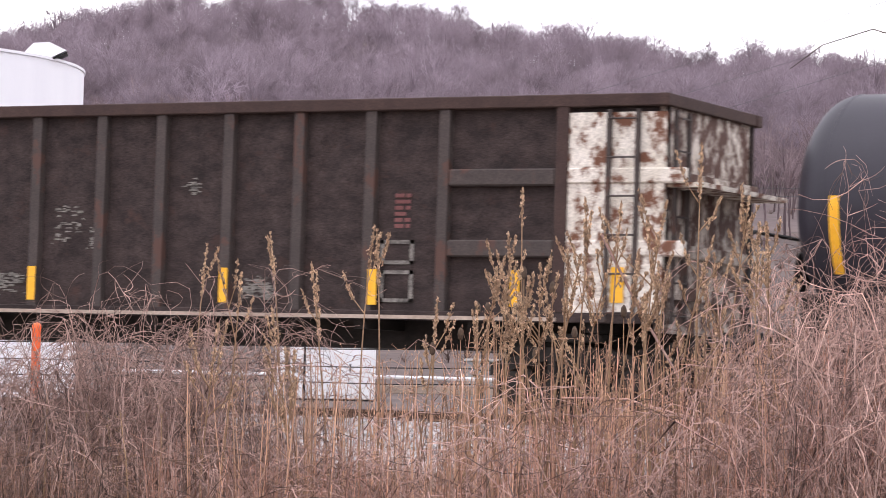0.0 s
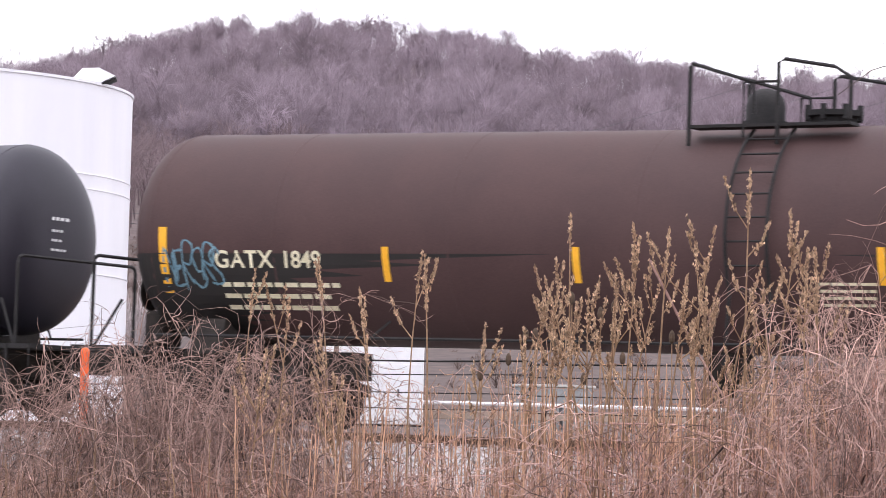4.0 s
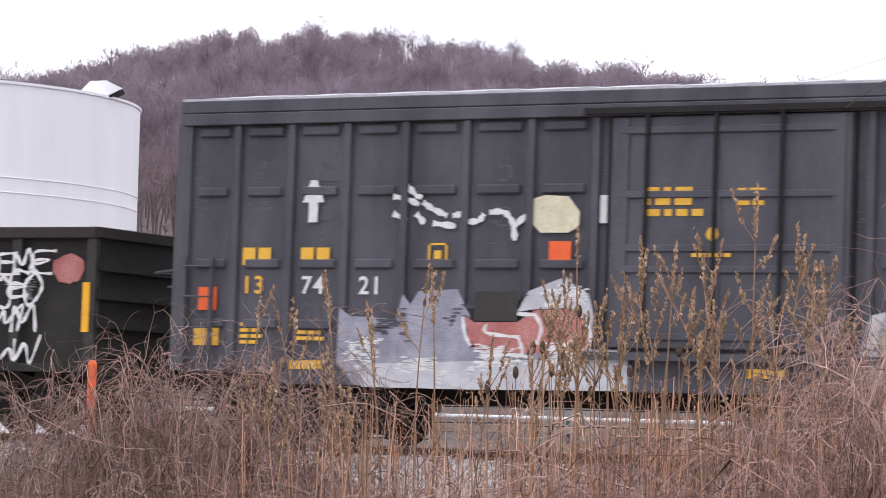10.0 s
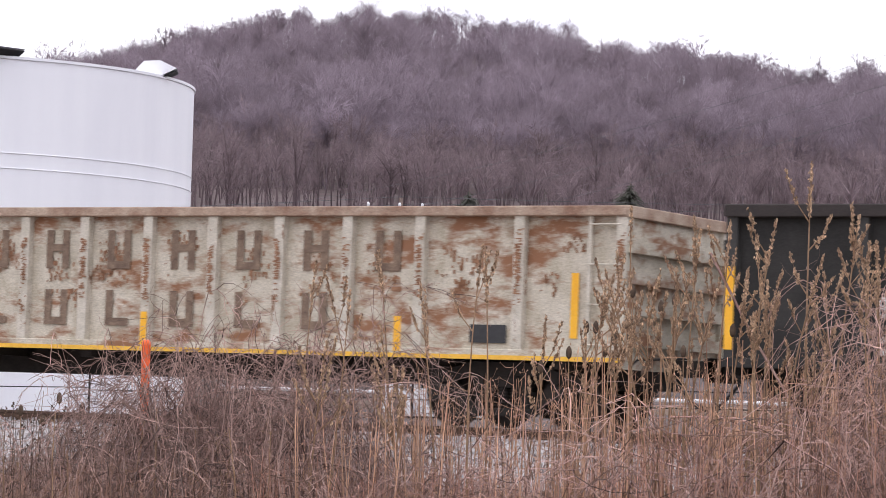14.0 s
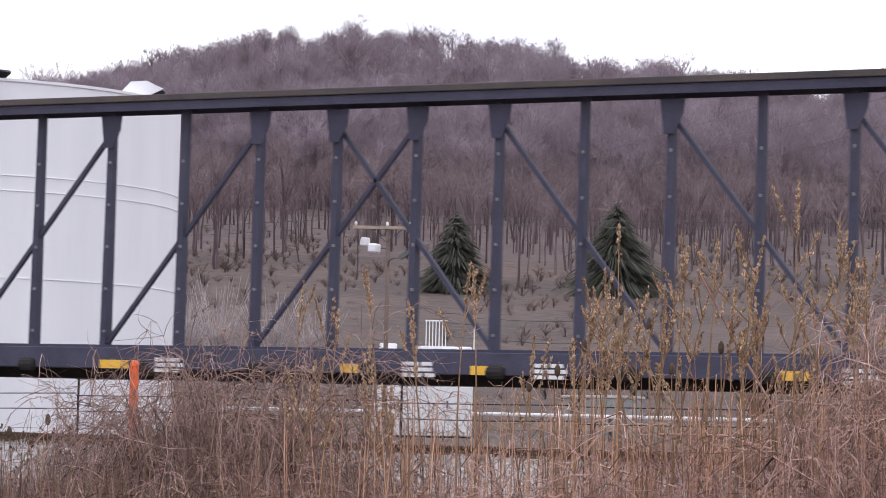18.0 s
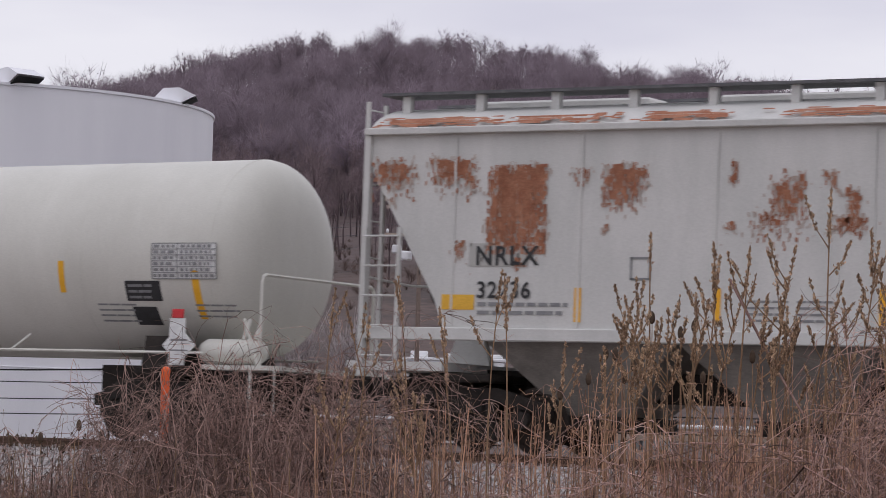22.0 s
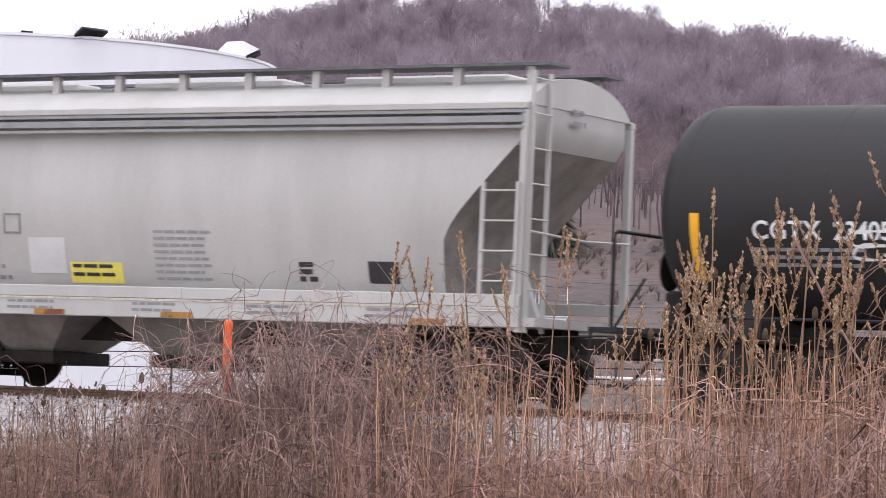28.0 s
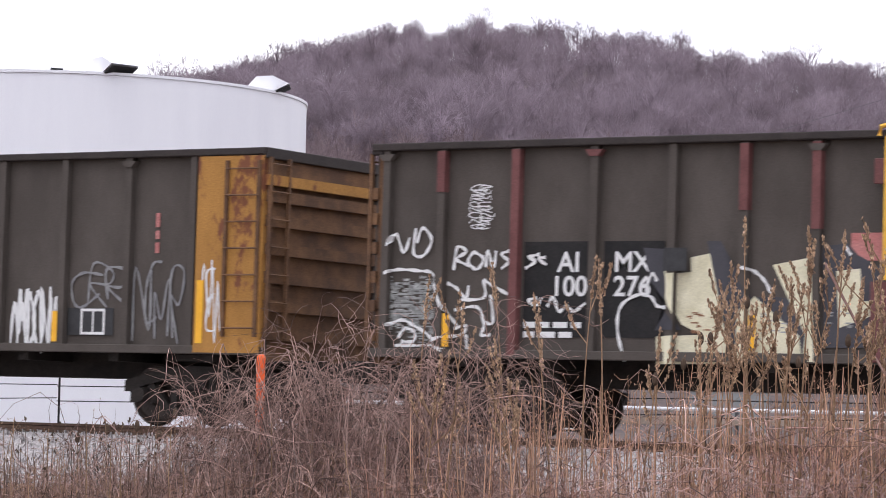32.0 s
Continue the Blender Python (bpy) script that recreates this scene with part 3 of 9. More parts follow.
# ---- ground, hill and track ----
RIDGE = [(-180, 0.02), (-20, 0.06), (10, 0.10), (17.5, 0.1123), (19.3, 0.1164), (20.3, 0.1206), (21.9, 0.1227), (22.7, 0.1232), (23.4, 0.1195),
         (24.6, 0.1262), (25.9, 0.130), (27.05, 0.1306), (28.4, 0.1366), (30.3, 0.1396), (31.7, 0.1399), (33.5, 0.1371), (35.5, 0.1276),
         (37.2, 0.1173), (38.5, 0.108), (41, 0.098), (50, 0.08), (70, 0.05), (180, 0.02)]
NEAR = [(-80, -2.2), (0, -1.75), (6, -1.35), (10, -1.08), (14, -0.98), (28, -0.9), (33, -0.75), (41, -0.7), (46, -0.25), (60, -0.1), (110, 0.5), (300, 3)]
EDGE, TOP = 450.0, 950.0


def ground_z(x, y):
    r = np.hypot(x, y)
    az = np.degrees(np.arctan2(-x, y))
    near = np.interp(y, [a for a, _ in NEAR], [b for _, b in NEAR])
    ridge = np.interp(az, [a for a, _ in RIDGE], [b for _, b in RIDGE]) * TOP - 12.5
    edge = np.minimum(0.0785 * EDGE, ridge * 0.42)
    mid = 0.6 + (edge - 0.6) * np.clip((r - 135) / (EDGE - 135), 0, 1) ** 1.1
    high = edge + (ridge - edge) * np.clip((r - EDGE) / (TOP - EDGE), 0, 1) ** 0.96
    far = np.where(r < EDGE, mid, high) - np.clip(r - TOP, 0, 4000) * 0.03
    far = far + (np.sin(x * 0.021 + 1.3) * np.cos(y * 0.017) * 2.2) * np.clip((r - 300) / 300, 0, 1) * np.clip((TOP - r) / 200, 0, 1)
    k = np.clip((r - 75) / 45, 0, 1)
    return near * (1 - k) + far * k


def build_ground():
    az = np.concatenate([np.arange(-180, 10, 6.0), np.arange(10, 46, 0.3), np.arange(46, 180, 6.0)])
    rad = np.concatenate([np.array([0.004]), np.arange(0.5, 60, 1.5), np.arange(60, 120, 5), np.arange(120, 1000, 14), np.array([1050, 1200, 1600, 2400, 4500])])
    a, r = np.meshgrid(np.radians(az), rad)
    x, y = -np.sin(a) * r, np.cos(a) * r
    z = ground_z(x, y) + np.random.RandomState(4).normal(0, 0.03, x.shape) * (r < 60) * np.clip((r - 4) / 12, 0, 1)
    v = np.stack([x + 0.37 * np.exp(-r / 3), y - 0.61 * np.exp(-r / 3), z], -1).reshape(-1, 3)
    nr, na = x.shape
    i, j = np.meshgrid(np.arange(nr - 1), np.arange(na), indexing="ij")
    j2 = (j + 1) % na
    f = np.stack([i * na + j, (i + 1) * na + j, (i + 1) * na + j2, i * na + j2], -1).reshape(-1, 4)
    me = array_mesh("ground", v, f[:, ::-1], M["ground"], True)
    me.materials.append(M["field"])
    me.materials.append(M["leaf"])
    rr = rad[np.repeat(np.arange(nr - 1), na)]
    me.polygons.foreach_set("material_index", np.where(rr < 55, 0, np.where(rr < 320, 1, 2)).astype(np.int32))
    me.update()
    return tagged(new("ground", me), "ground of dry grass rising to a wooded hill", "ground", kind="structure")


build_ground()

# the track: y of its centre, and its fall of about one per cent
YC, GRADE = 36.92, 0.0105
FALL = math.degrees(math.atan(GRADE))


def rail_z(x):
    return -GRADE * (x + 20)


def build_track():
    m = pose(-20, YC, 0, 0, FALL, 0)
    bed = MB()
    prof = [(-6.2, -1.0), (-3.3, -0.62), (-2.05, -0.2), (-1.5, -0.14), (1.5, -0.14), (2.05, -0.2), (3.4, -0.6), (4.6, -0.9)]
    xs = np.arange(-260, 281, 3.0)
    rng = np.random.RandomState(2)
    v = [(x, y + rng.normal(0, 0.02), z + rng.normal(0, 0.015)) for x in xs for y, z in prof]
    n = len(prof)
    f = [(i * n + k, (i + 1) * n + k, (i + 1) * n + k + 1, i * n + k + 1) for i in range(len(xs) - 1) for k in range(n - 1)]
    ob = part("track_ballast", MB().add(v, f), M["ballast"])
    ob.matrix_basis = m
    tagged(ob, "pale grey crushed-stone ballast bed of the railway track", "ballast", kind="structure")
    # loose stones on the near shoulder
    k = 16000
    px = rng.uniform(-42, 20, k)
    py = rng.uniform(-5.6, -1.4, k)
    pz = np.interp(py, [a for a, _ in prof], [b for _, b in prof]) + 0.01
    sv, sf = bits(np.stack([px, py, pz], -1), rng.uniform(0.02, 0.05, k), rng)
    ob = new("ballast_stones", array_mesh("ballast_stones", sv, sf, M["ballast"]))
    ob.matrix_basis = m
    tagged(ob, "loose grey ballast stones on the track shoulder", "ballast", kind="stuff")
    track = thing("railway_track", "rusty steel railway rails on dark timber ties", "railway track", m)
    for side in (-0.755, 0.755):
        mb = MB()
        mb.extrude_x([(side - 0.07, -0.14), (side + 0.07, -0.14), (side + 0.07, -0.12), (side + 0.01, -0.10), (side + 0.01, -0.045),
                      (side + 0.036, -0.035), (side + 0.036, 0), (side - 0.036, 0), (side - 0.036, -0.035), (side - 0.01, -0.045),
                      (side - 0.01, -0.10), (side - 0.07, -0.12)], -260, 280)
        part("rail", mb, M["rail"], track)
    me = MB().box(-0.11, 0.11, -1.3, 1.3, -0.30, -0.13, 0.01).mesh("tie")
    for i in range(150):
        part("tie", me, M["tie"], track).location = (-42 + i * 0.5, 0, 0)


build_track()


# ---- bare woods on the hill ----
def tree_variant(rng, height, twigs=290, limbs=9, sprays=44, slim=1.0):
    """A bare tree: trunk, limbs that leave it one above another and a rounded crown of fine twigs; all faces are triangles."""
    lean = rng.normal(0, 0.03, 2)
    k = np.linspace(0, 1, 4)
    trunk = np.stack([lean[0] * height * k + rng.normal(0, 0.1, 4), lean[1] * height * k + rng.normal(0, 0.1, 4), k * height * 0.72], -1)
    tubes = [stalks(trunk[None], np.array([[0.17, 0.13, 0.09, 0.04]]))]
    wide = rng.uniform(0.19, 0.29) * slim
    size = np.array([wide, wide, rng.uniform(0.24, 0.32)]) * height
    centre = np.array([lean[0] * height * 0.9, lean[1] * height * 0.9, height * rng.uniform(0.64, 0.72)])
    a, up = rng.uniform(0, 6.28, limbs), rng.uniform(-0.2, 0.95, limbs)
    flat_part = np.sqrt(1 - up ** 2)
    d = np.stack([np.cos(a) * flat_part, np.sin(a) * flat_part, up], -1)
    h0 = rng.uniform(0.42, 0.9, limbs)
    base = np.stack([np.interp(h0, k, trunk[:, 0]), np.interp(h0, k, trunk[:, 1]), h0 * height * 0.72], -1)
    tip = centre + d * size * 0.85
    tubes.append(stalks(np.stack([base, tip], 1), np.tile([0.075, 0.03], (limbs, 1))))
    v, f, n = [], [], 0
    for tv, tf in tubes:
        v.append(tv)
        f.append(np.concatenate([tf[:, [0, 1, 2]], tf[:, [0, 2, 3]]]) + n)
        n += len(tv)
    # twigs in sprays, each spray round the end of a limb or a branch of its own
    a, up = rng.uniform(0, 6.28, sprays), rng.uniform(-0.45, 1.0, sprays)
    flat_part = np.sqrt(np.clip(1 - up ** 2, 0, 1))
    sd = np.stack([np.cos(a) * flat_part, np.sin(a) * flat_part, up], -1)
    root = centre + sd * size * rng.uniform(0.3, 0.85, sprays)[:, None]
    out = np.hypot(root[:, 0] - centre[0], root[:, 1] - centre[1])
    fz = np.clip(root[:, 2] - out * rng.uniform(0.6, 1.3, sprays) - 0.04 * height, 0.25 * height, 0.72 * height)
    fork = np.stack([np.interp(fz, trunk[:, 2], trunk[:, 0]), np.interp(fz, trunk[:, 2], trunk[:, 1]), fz], -1)
    w = np.cross(root - fork, rng.normal(0, 1, (sprays, 3)))
    w = w / (np.linalg.norm(w, axis=1, keepdims=True) + 1e-9) * 0.058
    v.append(np.stack([fork - w, fork + w, root], 1).reshape(-1, 3))
    f.append(np.arange(sprays * 3).reshape(-1, 3) + n)
    n += sprays * 3
    src = rng.randint(0, sprays, twigs)
    p = root[src] + rng.normal(0, 0.012, (twigs, 3)) * height
    q = p + (sd[src] * 0.8 + np.array([0, 0, 0.15]) + rng.normal(0, 0.6, (twigs, 3))) * height * rng.uniform(0.04, 0.10, twigs)[:, None]
    w = np.cross(q - p, rng.normal(0, 1, (twigs, 3)))
    w = w / (np.linalg.norm(w, axis=1, keepdims=True) + 1e-9) * 0.037
    v.append(np.stack([p - w, p + w, q], 1).reshape(-1, 3))
    f.append(np.arange(twigs * 3).reshape(-1, 3) + n)
    return np.concatenate(v), np.concatenate(f)


def plant(variants, x, y, size, rng, sink=0.2):
    b = Bundle()
    which = rng.randint(0, len(variants), len(x))
    for k, (v, f) in enumerate(variants):
        sel = np.where(which == k)[0]
        if not len(sel):
            continue
        a = rng.uniform(0, 6.28, len(sel))
        c, s = np.cos(a)[:, None], np.sin(a)[:, None]
        z = ground_z(x[sel], y[sel]) - sink
        vx = (v[None, :, 0] * c - v[None, :, 1] * s) * size[sel][:, None] + x[sel][:, None]
        vy = (v[None, :, 0] * s + v[None, :, 1] * c) * size[sel][:, None] + y[sel][:, None]
        vz = v[None, :, 2] * size[sel][:, None] + z[:, None]
        vv = np.stack([vx, vy, vz], -1).reshape(-1, 3)
        ff = (f[None] + (np.arange(len(sel)) * len(v))[:, None, None]).reshape(-1, f.shape[1])
        b.add(vv, ff)
    return b


def build_woods():
    rng = np.random.RandomState(11)
    variants = [tree_variant(rng, rng.uniform(12, 16)) for _ in range(14)]
    n = 3900
    az = np.radians(rng.uniform(15.5, 40.5, n))
    r = 440 + 535 * rng.uniform(0, 1, n) ** 1.12
    b = plant(variants, -np.sin(az) * r, np.cos(az) * r, rng.uniform(0.66, 1.08, n) + (rng.uniform(0, 1, n) < 0.1) * np.where(r > 850, 0.08, 0.25), rng)
    tagged(new("hillside_woods", b.mesh("hillside_woods", M["bark"])), "bare winter trees covering the hillside, coloured purple-brown for haze", "woods", kind="stuff")
    # tall slender trunks standing apart on the lower slope
    slender = [tree_variant(rng, rng.uniform(11, 14), 130, 5, 22, 0.75) for _ in range(9)]
    n = 1250
    az = np.radians(rng.uniform(15.5, 40.5, n))
    r = 270 + 195 * rng.uniform(0, 1, n) ** 0.5
    b = plant(slender, -np.sin(az) * r, np.cos(az) * r, rng.uniform(0.5, 1.0, n), rng)
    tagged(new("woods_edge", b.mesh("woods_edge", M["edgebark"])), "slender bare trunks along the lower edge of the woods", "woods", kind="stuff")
    # low brush and tussocks on the bank below
    brush = [tree_variant(rng, 5.0, 120, 3, 30, 1.6) for _ in range(6)]
    n = 2600
    az = np.radians(rng.uniform(15.5, 40.5, n))
    r = 150 + 230 * rng.uniform(0, 1, n) ** 0.7
    keep = (np.sin(az * 46 + r * 0.02) + np.sin(r * 0.05) + rng.normal(0, 0.5, n)) > -0.2
    x, y, r = (-np.sin(az) * r)[keep], (np.cos(az) * r)[keep], r[keep]
    b = plant(brush, x, y, rng.uniform(0.12, 0.42, len(x)), rng, 0.7)
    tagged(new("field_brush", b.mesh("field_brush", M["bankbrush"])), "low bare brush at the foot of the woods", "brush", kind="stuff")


build_woods()


def spruce(x, y, top, spread, seed):
    height = top - float(ground_z(np.array([x]), np.array([y]))[0])
    rng = np.random.RandomState(seed)
    ob = thing("spruce_tree", "dark green spruce tree standing in the dry field", "tree", pose(x, y, float(ground_z(np.array([x]), np.array([y]))[0])), "spruces in the field")
    part("trunk", MB().tube([(0, 0, -0.3), (0, 0, height * 0.5), (0.05, 0, height)], [0.18, 0.1, 0.02], 6), M["wood"], ob)
    n = 4600
    h = 1 - np.sqrt(rng.uniform(0.0, 1.0, n)) * 0.92
    a = rng.uniform(0, 6.28, n)
    reach = spread * (1 - h) ** 0.72 * rng.uniform(0.3, 1.15, n) * (0.8 + 0.2 * np.sin(a * 5 + h * 60) + 0.15 * np.sin(a * 2 + h * 23))
    b = Bundle()
    for lo, hi in ((0.05, 0.55), (0.35, 0.8), (0.6, 1.0)):
        p = np.stack([np.cos(a) * reach * lo, np.sin(a) * reach * lo, h * height - reach * lo * 0.15], -1)
        q = np.stack([np.cos(a) * reach * hi, np.sin(a) * reach * hi, h * height - reach * hi * 0.32], -1)
        w = np.stack([-np.sin(a), np.cos(a), rng.normal(0, 0.5, n)], -1) * 0.05
        b.add(np.stack([p - w, p + w, q + w * 0.5, q - w * 0.5], 1).reshape(-1, 3), np.arange(n * 4).reshape(-1, 4))
    part("crown", b.mesh("crown", M["spruce"]), M["spruce"], ob)


spruce(-133.8, 234.4, 21.6, 4.6, 5)
spruce(-121.4, 241.0, 22.6, 6.4, 6)


# ---- beyond the track: storage tank, cabinet, poles, fence ----
TANK_C, TANK_R = Vector((-63.3, 77.4, 0)), 7.7
TF, TR = Vector((-0.633, 0.774, 0)), Vector((0.774, 0.633, 0))


def build_storage_tank():
    z0, z1 = 0.0, 10.75
    tank = thing("storage_tank", "large white cylindrical steel storage tank with roof vents", "storage tank", pose(TANK_C.x, TANK_C.y, 0))
    part("shell", MB().lathe([(z0, TANK_R - 0.012), (z1, TANK_R - 0.012)], "z", 96), M["white"], tank, smooth=True)
    part("roof", MB().lathe([(z1 + 0.004, TANK_R + 0.03), (z1 + 0.09, TANK_R + 0.03), (z1 + 0.35, TANK_R * 0.6), (z1 + 0.5, 0.4)], "z", 96), M["white"], tank, smooth=True)
    part("base_ring", MB().lathe([(-0.3, TANK_R + 0.4), (0.06, TANK_R + 0.4), (0.06, TANK_R + 0.02)], "z", 64), M["dark"], tank)

    def rim(lat, r=TANK_R):
        p = TR * lat - TF * math.sqrt(max(0.01, r * r - lat * lat))
        return p

    for lat, s in ((6.15, 1.0), (1.25, 1.0), (-0.45, 0.4), (-5.0, 1.0)):
        p = rim(lat, TANK_R - 0.45)
        out = Vector((p.x, p.y, 0)).normalized()
        ang = math.degrees(math.atan2(out.y, out.x))
        mb = MB()
        mb.prism([(-0.7 * s, 0.0), (0.25 * s, 0.0), (0.72 * s, 0.24 * s), (0.2 * s, 0.48 * s), (-0.3 * s, 0.44 * s)], -0.5 * s, 0.5 * s)
        v = part("roof_vent", mb, M["white"], tank)
        v.matrix_basis = pose(p.x, p.y, z1 + 0.08, 0, 0, ang + 25)
        d = part("vent_opening", MB().prism([(0.3 * s, -0.01), (0.72 * s, 0.2 * s), (0.74 * s, 0.17 * s), (0.32 * s, -0.04)], -0.46 * s, 0.46 * s), M["dark"], v)
    for z in (7.95, 7.5, 4.9, 2.4):
        part("shell_ring", MB().lathe([(z - 0.02, TANK_R - 0.01), (z - 0.012, TANK_R + 0.012), (z + 0.012, TANK_R + 0.012), (z + 0.02, TANK_R - 0.01)], "z", 96), M["white"], tank)


build_storage_tank()


def build_cabinet():
    # far side of the yard, some way behind the pole
    ob = thing("storage_shed", "low white metal storage shed with a pipe railing on its roof", "shed", pose(-62.0, 106.2, 0, 0, 0, 30.3))
    part("shed_body", MB().box(-2.0, 2.0, 0.0, 2.4, 0.70, 3.95, 0.03), M["whitebox"], ob)
    part("shed_roof", MB().box(-2.06, 2.06, -0.05, 2.45, 3.955, 4.08, 0.03), M["whitebox"], ob)
    for dx in (-1.0, 1.0):
        d = part("door", MB().box(dx - 0.9, dx + 0.9, -0.03, -0.003, 0.85, 3.1, 0.01), M["whitebox"], ob)
        part("door_handle", MB().box(dx - 0.04, dx + 0.04, -0.07, -0.032, 1.8, 2.1), M["gal"], d)
    part("plinth", MB().box(-1.95, 1.95, 0.05, 2.35, -0.2, 0.696), M["dark"], ob)
    part("roof_hatch", MB().box(-0.35, 1.95, 0.5, 1.9, 4.083, 4.28, 0.05), M["whitebox"], ob)
    part("roof_vent", MB().box(-1.75, -1.05, 0.4, 1.1, 4.083, 4.35, 0.04), M["whitebox"], ob)
    for x in np.arange(0.1, 0.95, 0.13):
        part("railing_bar", MB().tube([(x, 0.3, 4.08), (x, 0.3, 5.28)], 0.024, 5), M["whitebox"], ob)
    part("top_rail", MB().tube([(0.05, 0.3, 5.28), (0.93, 0.3, 5.28)], 0.03, 5), M["whitebox"], ob)
    for z in (4.68, 5.22):
        part("pipe_rail", MB().tube([(0.9, 0.3, z), (2.02, 0.35, z - 0.06)], 0.024, 5), M["gal"], ob)
    part("rail_post", MB().tube([(2.02, 0.35, 4.08), (2.02, 0.35, 5.2)], 0.028, 5), M["whitebox"], ob)
    for z, d in ((4.66, -0.12), (5.42, 0.0)):
        part("stay_cable", MB().tube([(2.02, 0.35, z), (4.5, 0.6, z + d - 0.06), (7.0, 0.8, z + d)], 0.016, 4), M["gal"], ob)


build_cabinet()


def build_rail_fence():
    for i in range(-4, 13):
        x = -44.5 + i * 3.2
        ob = thing("fence_panel", "dark steel pipe-rail fence panel behind the track", "fence", pose(x, 42.6, -GRADE * (x + 20)), "pipe-rail fence along the track")
        rng = random.Random(i)
        for z in (0.39, 0.65, 0.94, 1.15):
            a, b = rng.uniform(-0.015, 0.015), rng.uniform(-0.015, 0.015)
            part("rail", MB().tube([(0, 0, z + a), (1.6, 0, z - 0.01), (3.2, 0, z + b)], 0.009 if z < 1.1 else 0.015, 5), M["dark"], ob)
        part("post", MB().tube([(0.03, 0.03, -1.0), (0.03, 0.03, 1.2)], 0.02, 5), M["dark"], ob)


build_rail_fence()


def build_barrier():
    ob = thing("white_guard_rail", "long white guard rail over a tan timber kerb", "guard rail", pose(0, 110.5, 0))
    part("rail_pipe", MB().tube([(-75.0, 0, 1.78), (-48.5, 0, 1.55)], 0.075, 8), M["whitebox"], ob)
    part("timber", MB().box(-75.0, -48.5, -0.15, 0.15, 1.0, 1.34, 0.02), M["tan"], ob)
    for x in np.arange(-74.5, -48.5, 3.1):
        part("post", MB().tube([(x, 0.2, -0.4), (x, 0.2, 1.6)], 0.08, 6), M["gal"], ob)
    ob = thing("equipment_box", "low pale grey-green equipment box behind the guard rail", "equipment box", pose(-57.4, 113.0, 0))
    part("box_body", MB().box(-1.4, 1.4, -0.9, 0.9, 0.2, 2.38, 0.03), M["hopband"], ob)
    part("box_lid", MB().box(-1.45, 1.45, -0.95, 0.95, 2.385, 2.5, 0.02), M["hopgrey"], ob)


build_barrier()


def utility_pole(x, y, h, seed=0):
    gz = float(ground_z(np.array([x]), np.array([y]))[0])
    return thing("utility_pole", "weathered wooden utility pole", "utility pole", pose(x, y, gz)), h - gz


def build_poles():
    ob, h = utility_pole(-56.6, 94.3, 8.35)
    tagged(ob, "wooden utility pole with crossarm, white box and street lamp")
    part("pole", MB().tube([(0, 0, -1), (0, 0, h)], [0.10, 0.075], 10), M["wood"], ob, smooth=True)
    arm = part("crossarm", MB().beam((-1.05, -0.13 - 0.6, h - 0.38), (1.05, -0.13 + 0.6, h - 0.38), 0.11, 0.11), M["tan"], ob)
    for sx in (-1, 1):
        part("arm_brace", MB().tube([(0, -0.12, h - 0.9), (sx * 0.5, -0.13 + sx * 0.29, h - 0.42)], 0.02, 5), M["gal"], ob)
    for k in (-0.95, 0.02, 0.72):
        part("insulator", MB().lathe([(h - 0.33, 0.03), (h - 0.27, 0.055), (h - 0.21, 0.05), (h - 0.17, 0.02)], "z", 10, (k, -0.13 + 0.6 * k / 1.05, 0)), M["whitebox"], arm)
    # plain white box on a bracket; the street lamp follows below
    for k, (dx, dz, tilt) in enumerate(((-0.3, -1.1, 4),)):
        lamp = part("floodlight", MB().box(-0.24, 0.12, -0.2, 0.2, -0.2, 0.14, 0.06).box(-0.62, -0.3, -0.12, 0.12, 0.02, 0.34, 0.05), M["whitebox"], ob)
        lamp.matrix_basis = pose(dx, -0.35, h + dz, 0, tilt, 0)
        part("bracket", MB().tube([(0, 0, 0), (0.25 - 0.05 * k, 0.35, 0)], 0.02, 5), M["gal"], lamp)
    lamp = part("lamp_arm", MB().tube([(0.06, -0.1, h - 1.75), (0.12, -0.1, h - 1.55), (0.3, -0.08, h - 1.46), (0.6, -0.05, h - 1.45)], 0.028, 6), M["gal"], ob, smooth=True)
    part("lamp_head", MB().beam((0.55, -0.06, h - 1.45), (0.98, 0.0, h - 1.2), 0.16, 0.12), M["gal"], lamp)
    ob, h = utility_pole(-35.3, 104.15, 17.2)
    tagged(ob, "tall wooden power pole with dark insulator bells and a transformer")
    part("pole", MB().tube([(0, 0, -1), (0, 0, h)], [0.15, 0.10], 10), M["wood"], ob, smooth=True)
    for dz in (-1.2, -2.3, -3.35):
        ins = part("insulator", MB().lathe([(0, 0.05), (0.05, 0.17), (0.12, 0.17), (0.16, 0.10), (0.22, 0.17), (0.29, 0.17), (0.34, 0.05)], "x", 12, (0.12, 0, h + dz)), M["dark"], ob)
    part("transformer", MB().lathe([(0, 0.02), (0.03, 0.26), (0.62, 0.26), (0.68, 0.1)], "z", 14, (-0.38, -0.1, h - 6.5)), M["whitebox"], ob, smooth=True)
    part("crossarm", MB().beam((-0.2, -0.2, h - 6.6), (1.6, -0.2, h - 6.6), 0.1, 0.1), M["wood"], ob)
    # wires
    far_l, far_r = Vector((-175, 150, 0)), Vector((25, 98, 0))
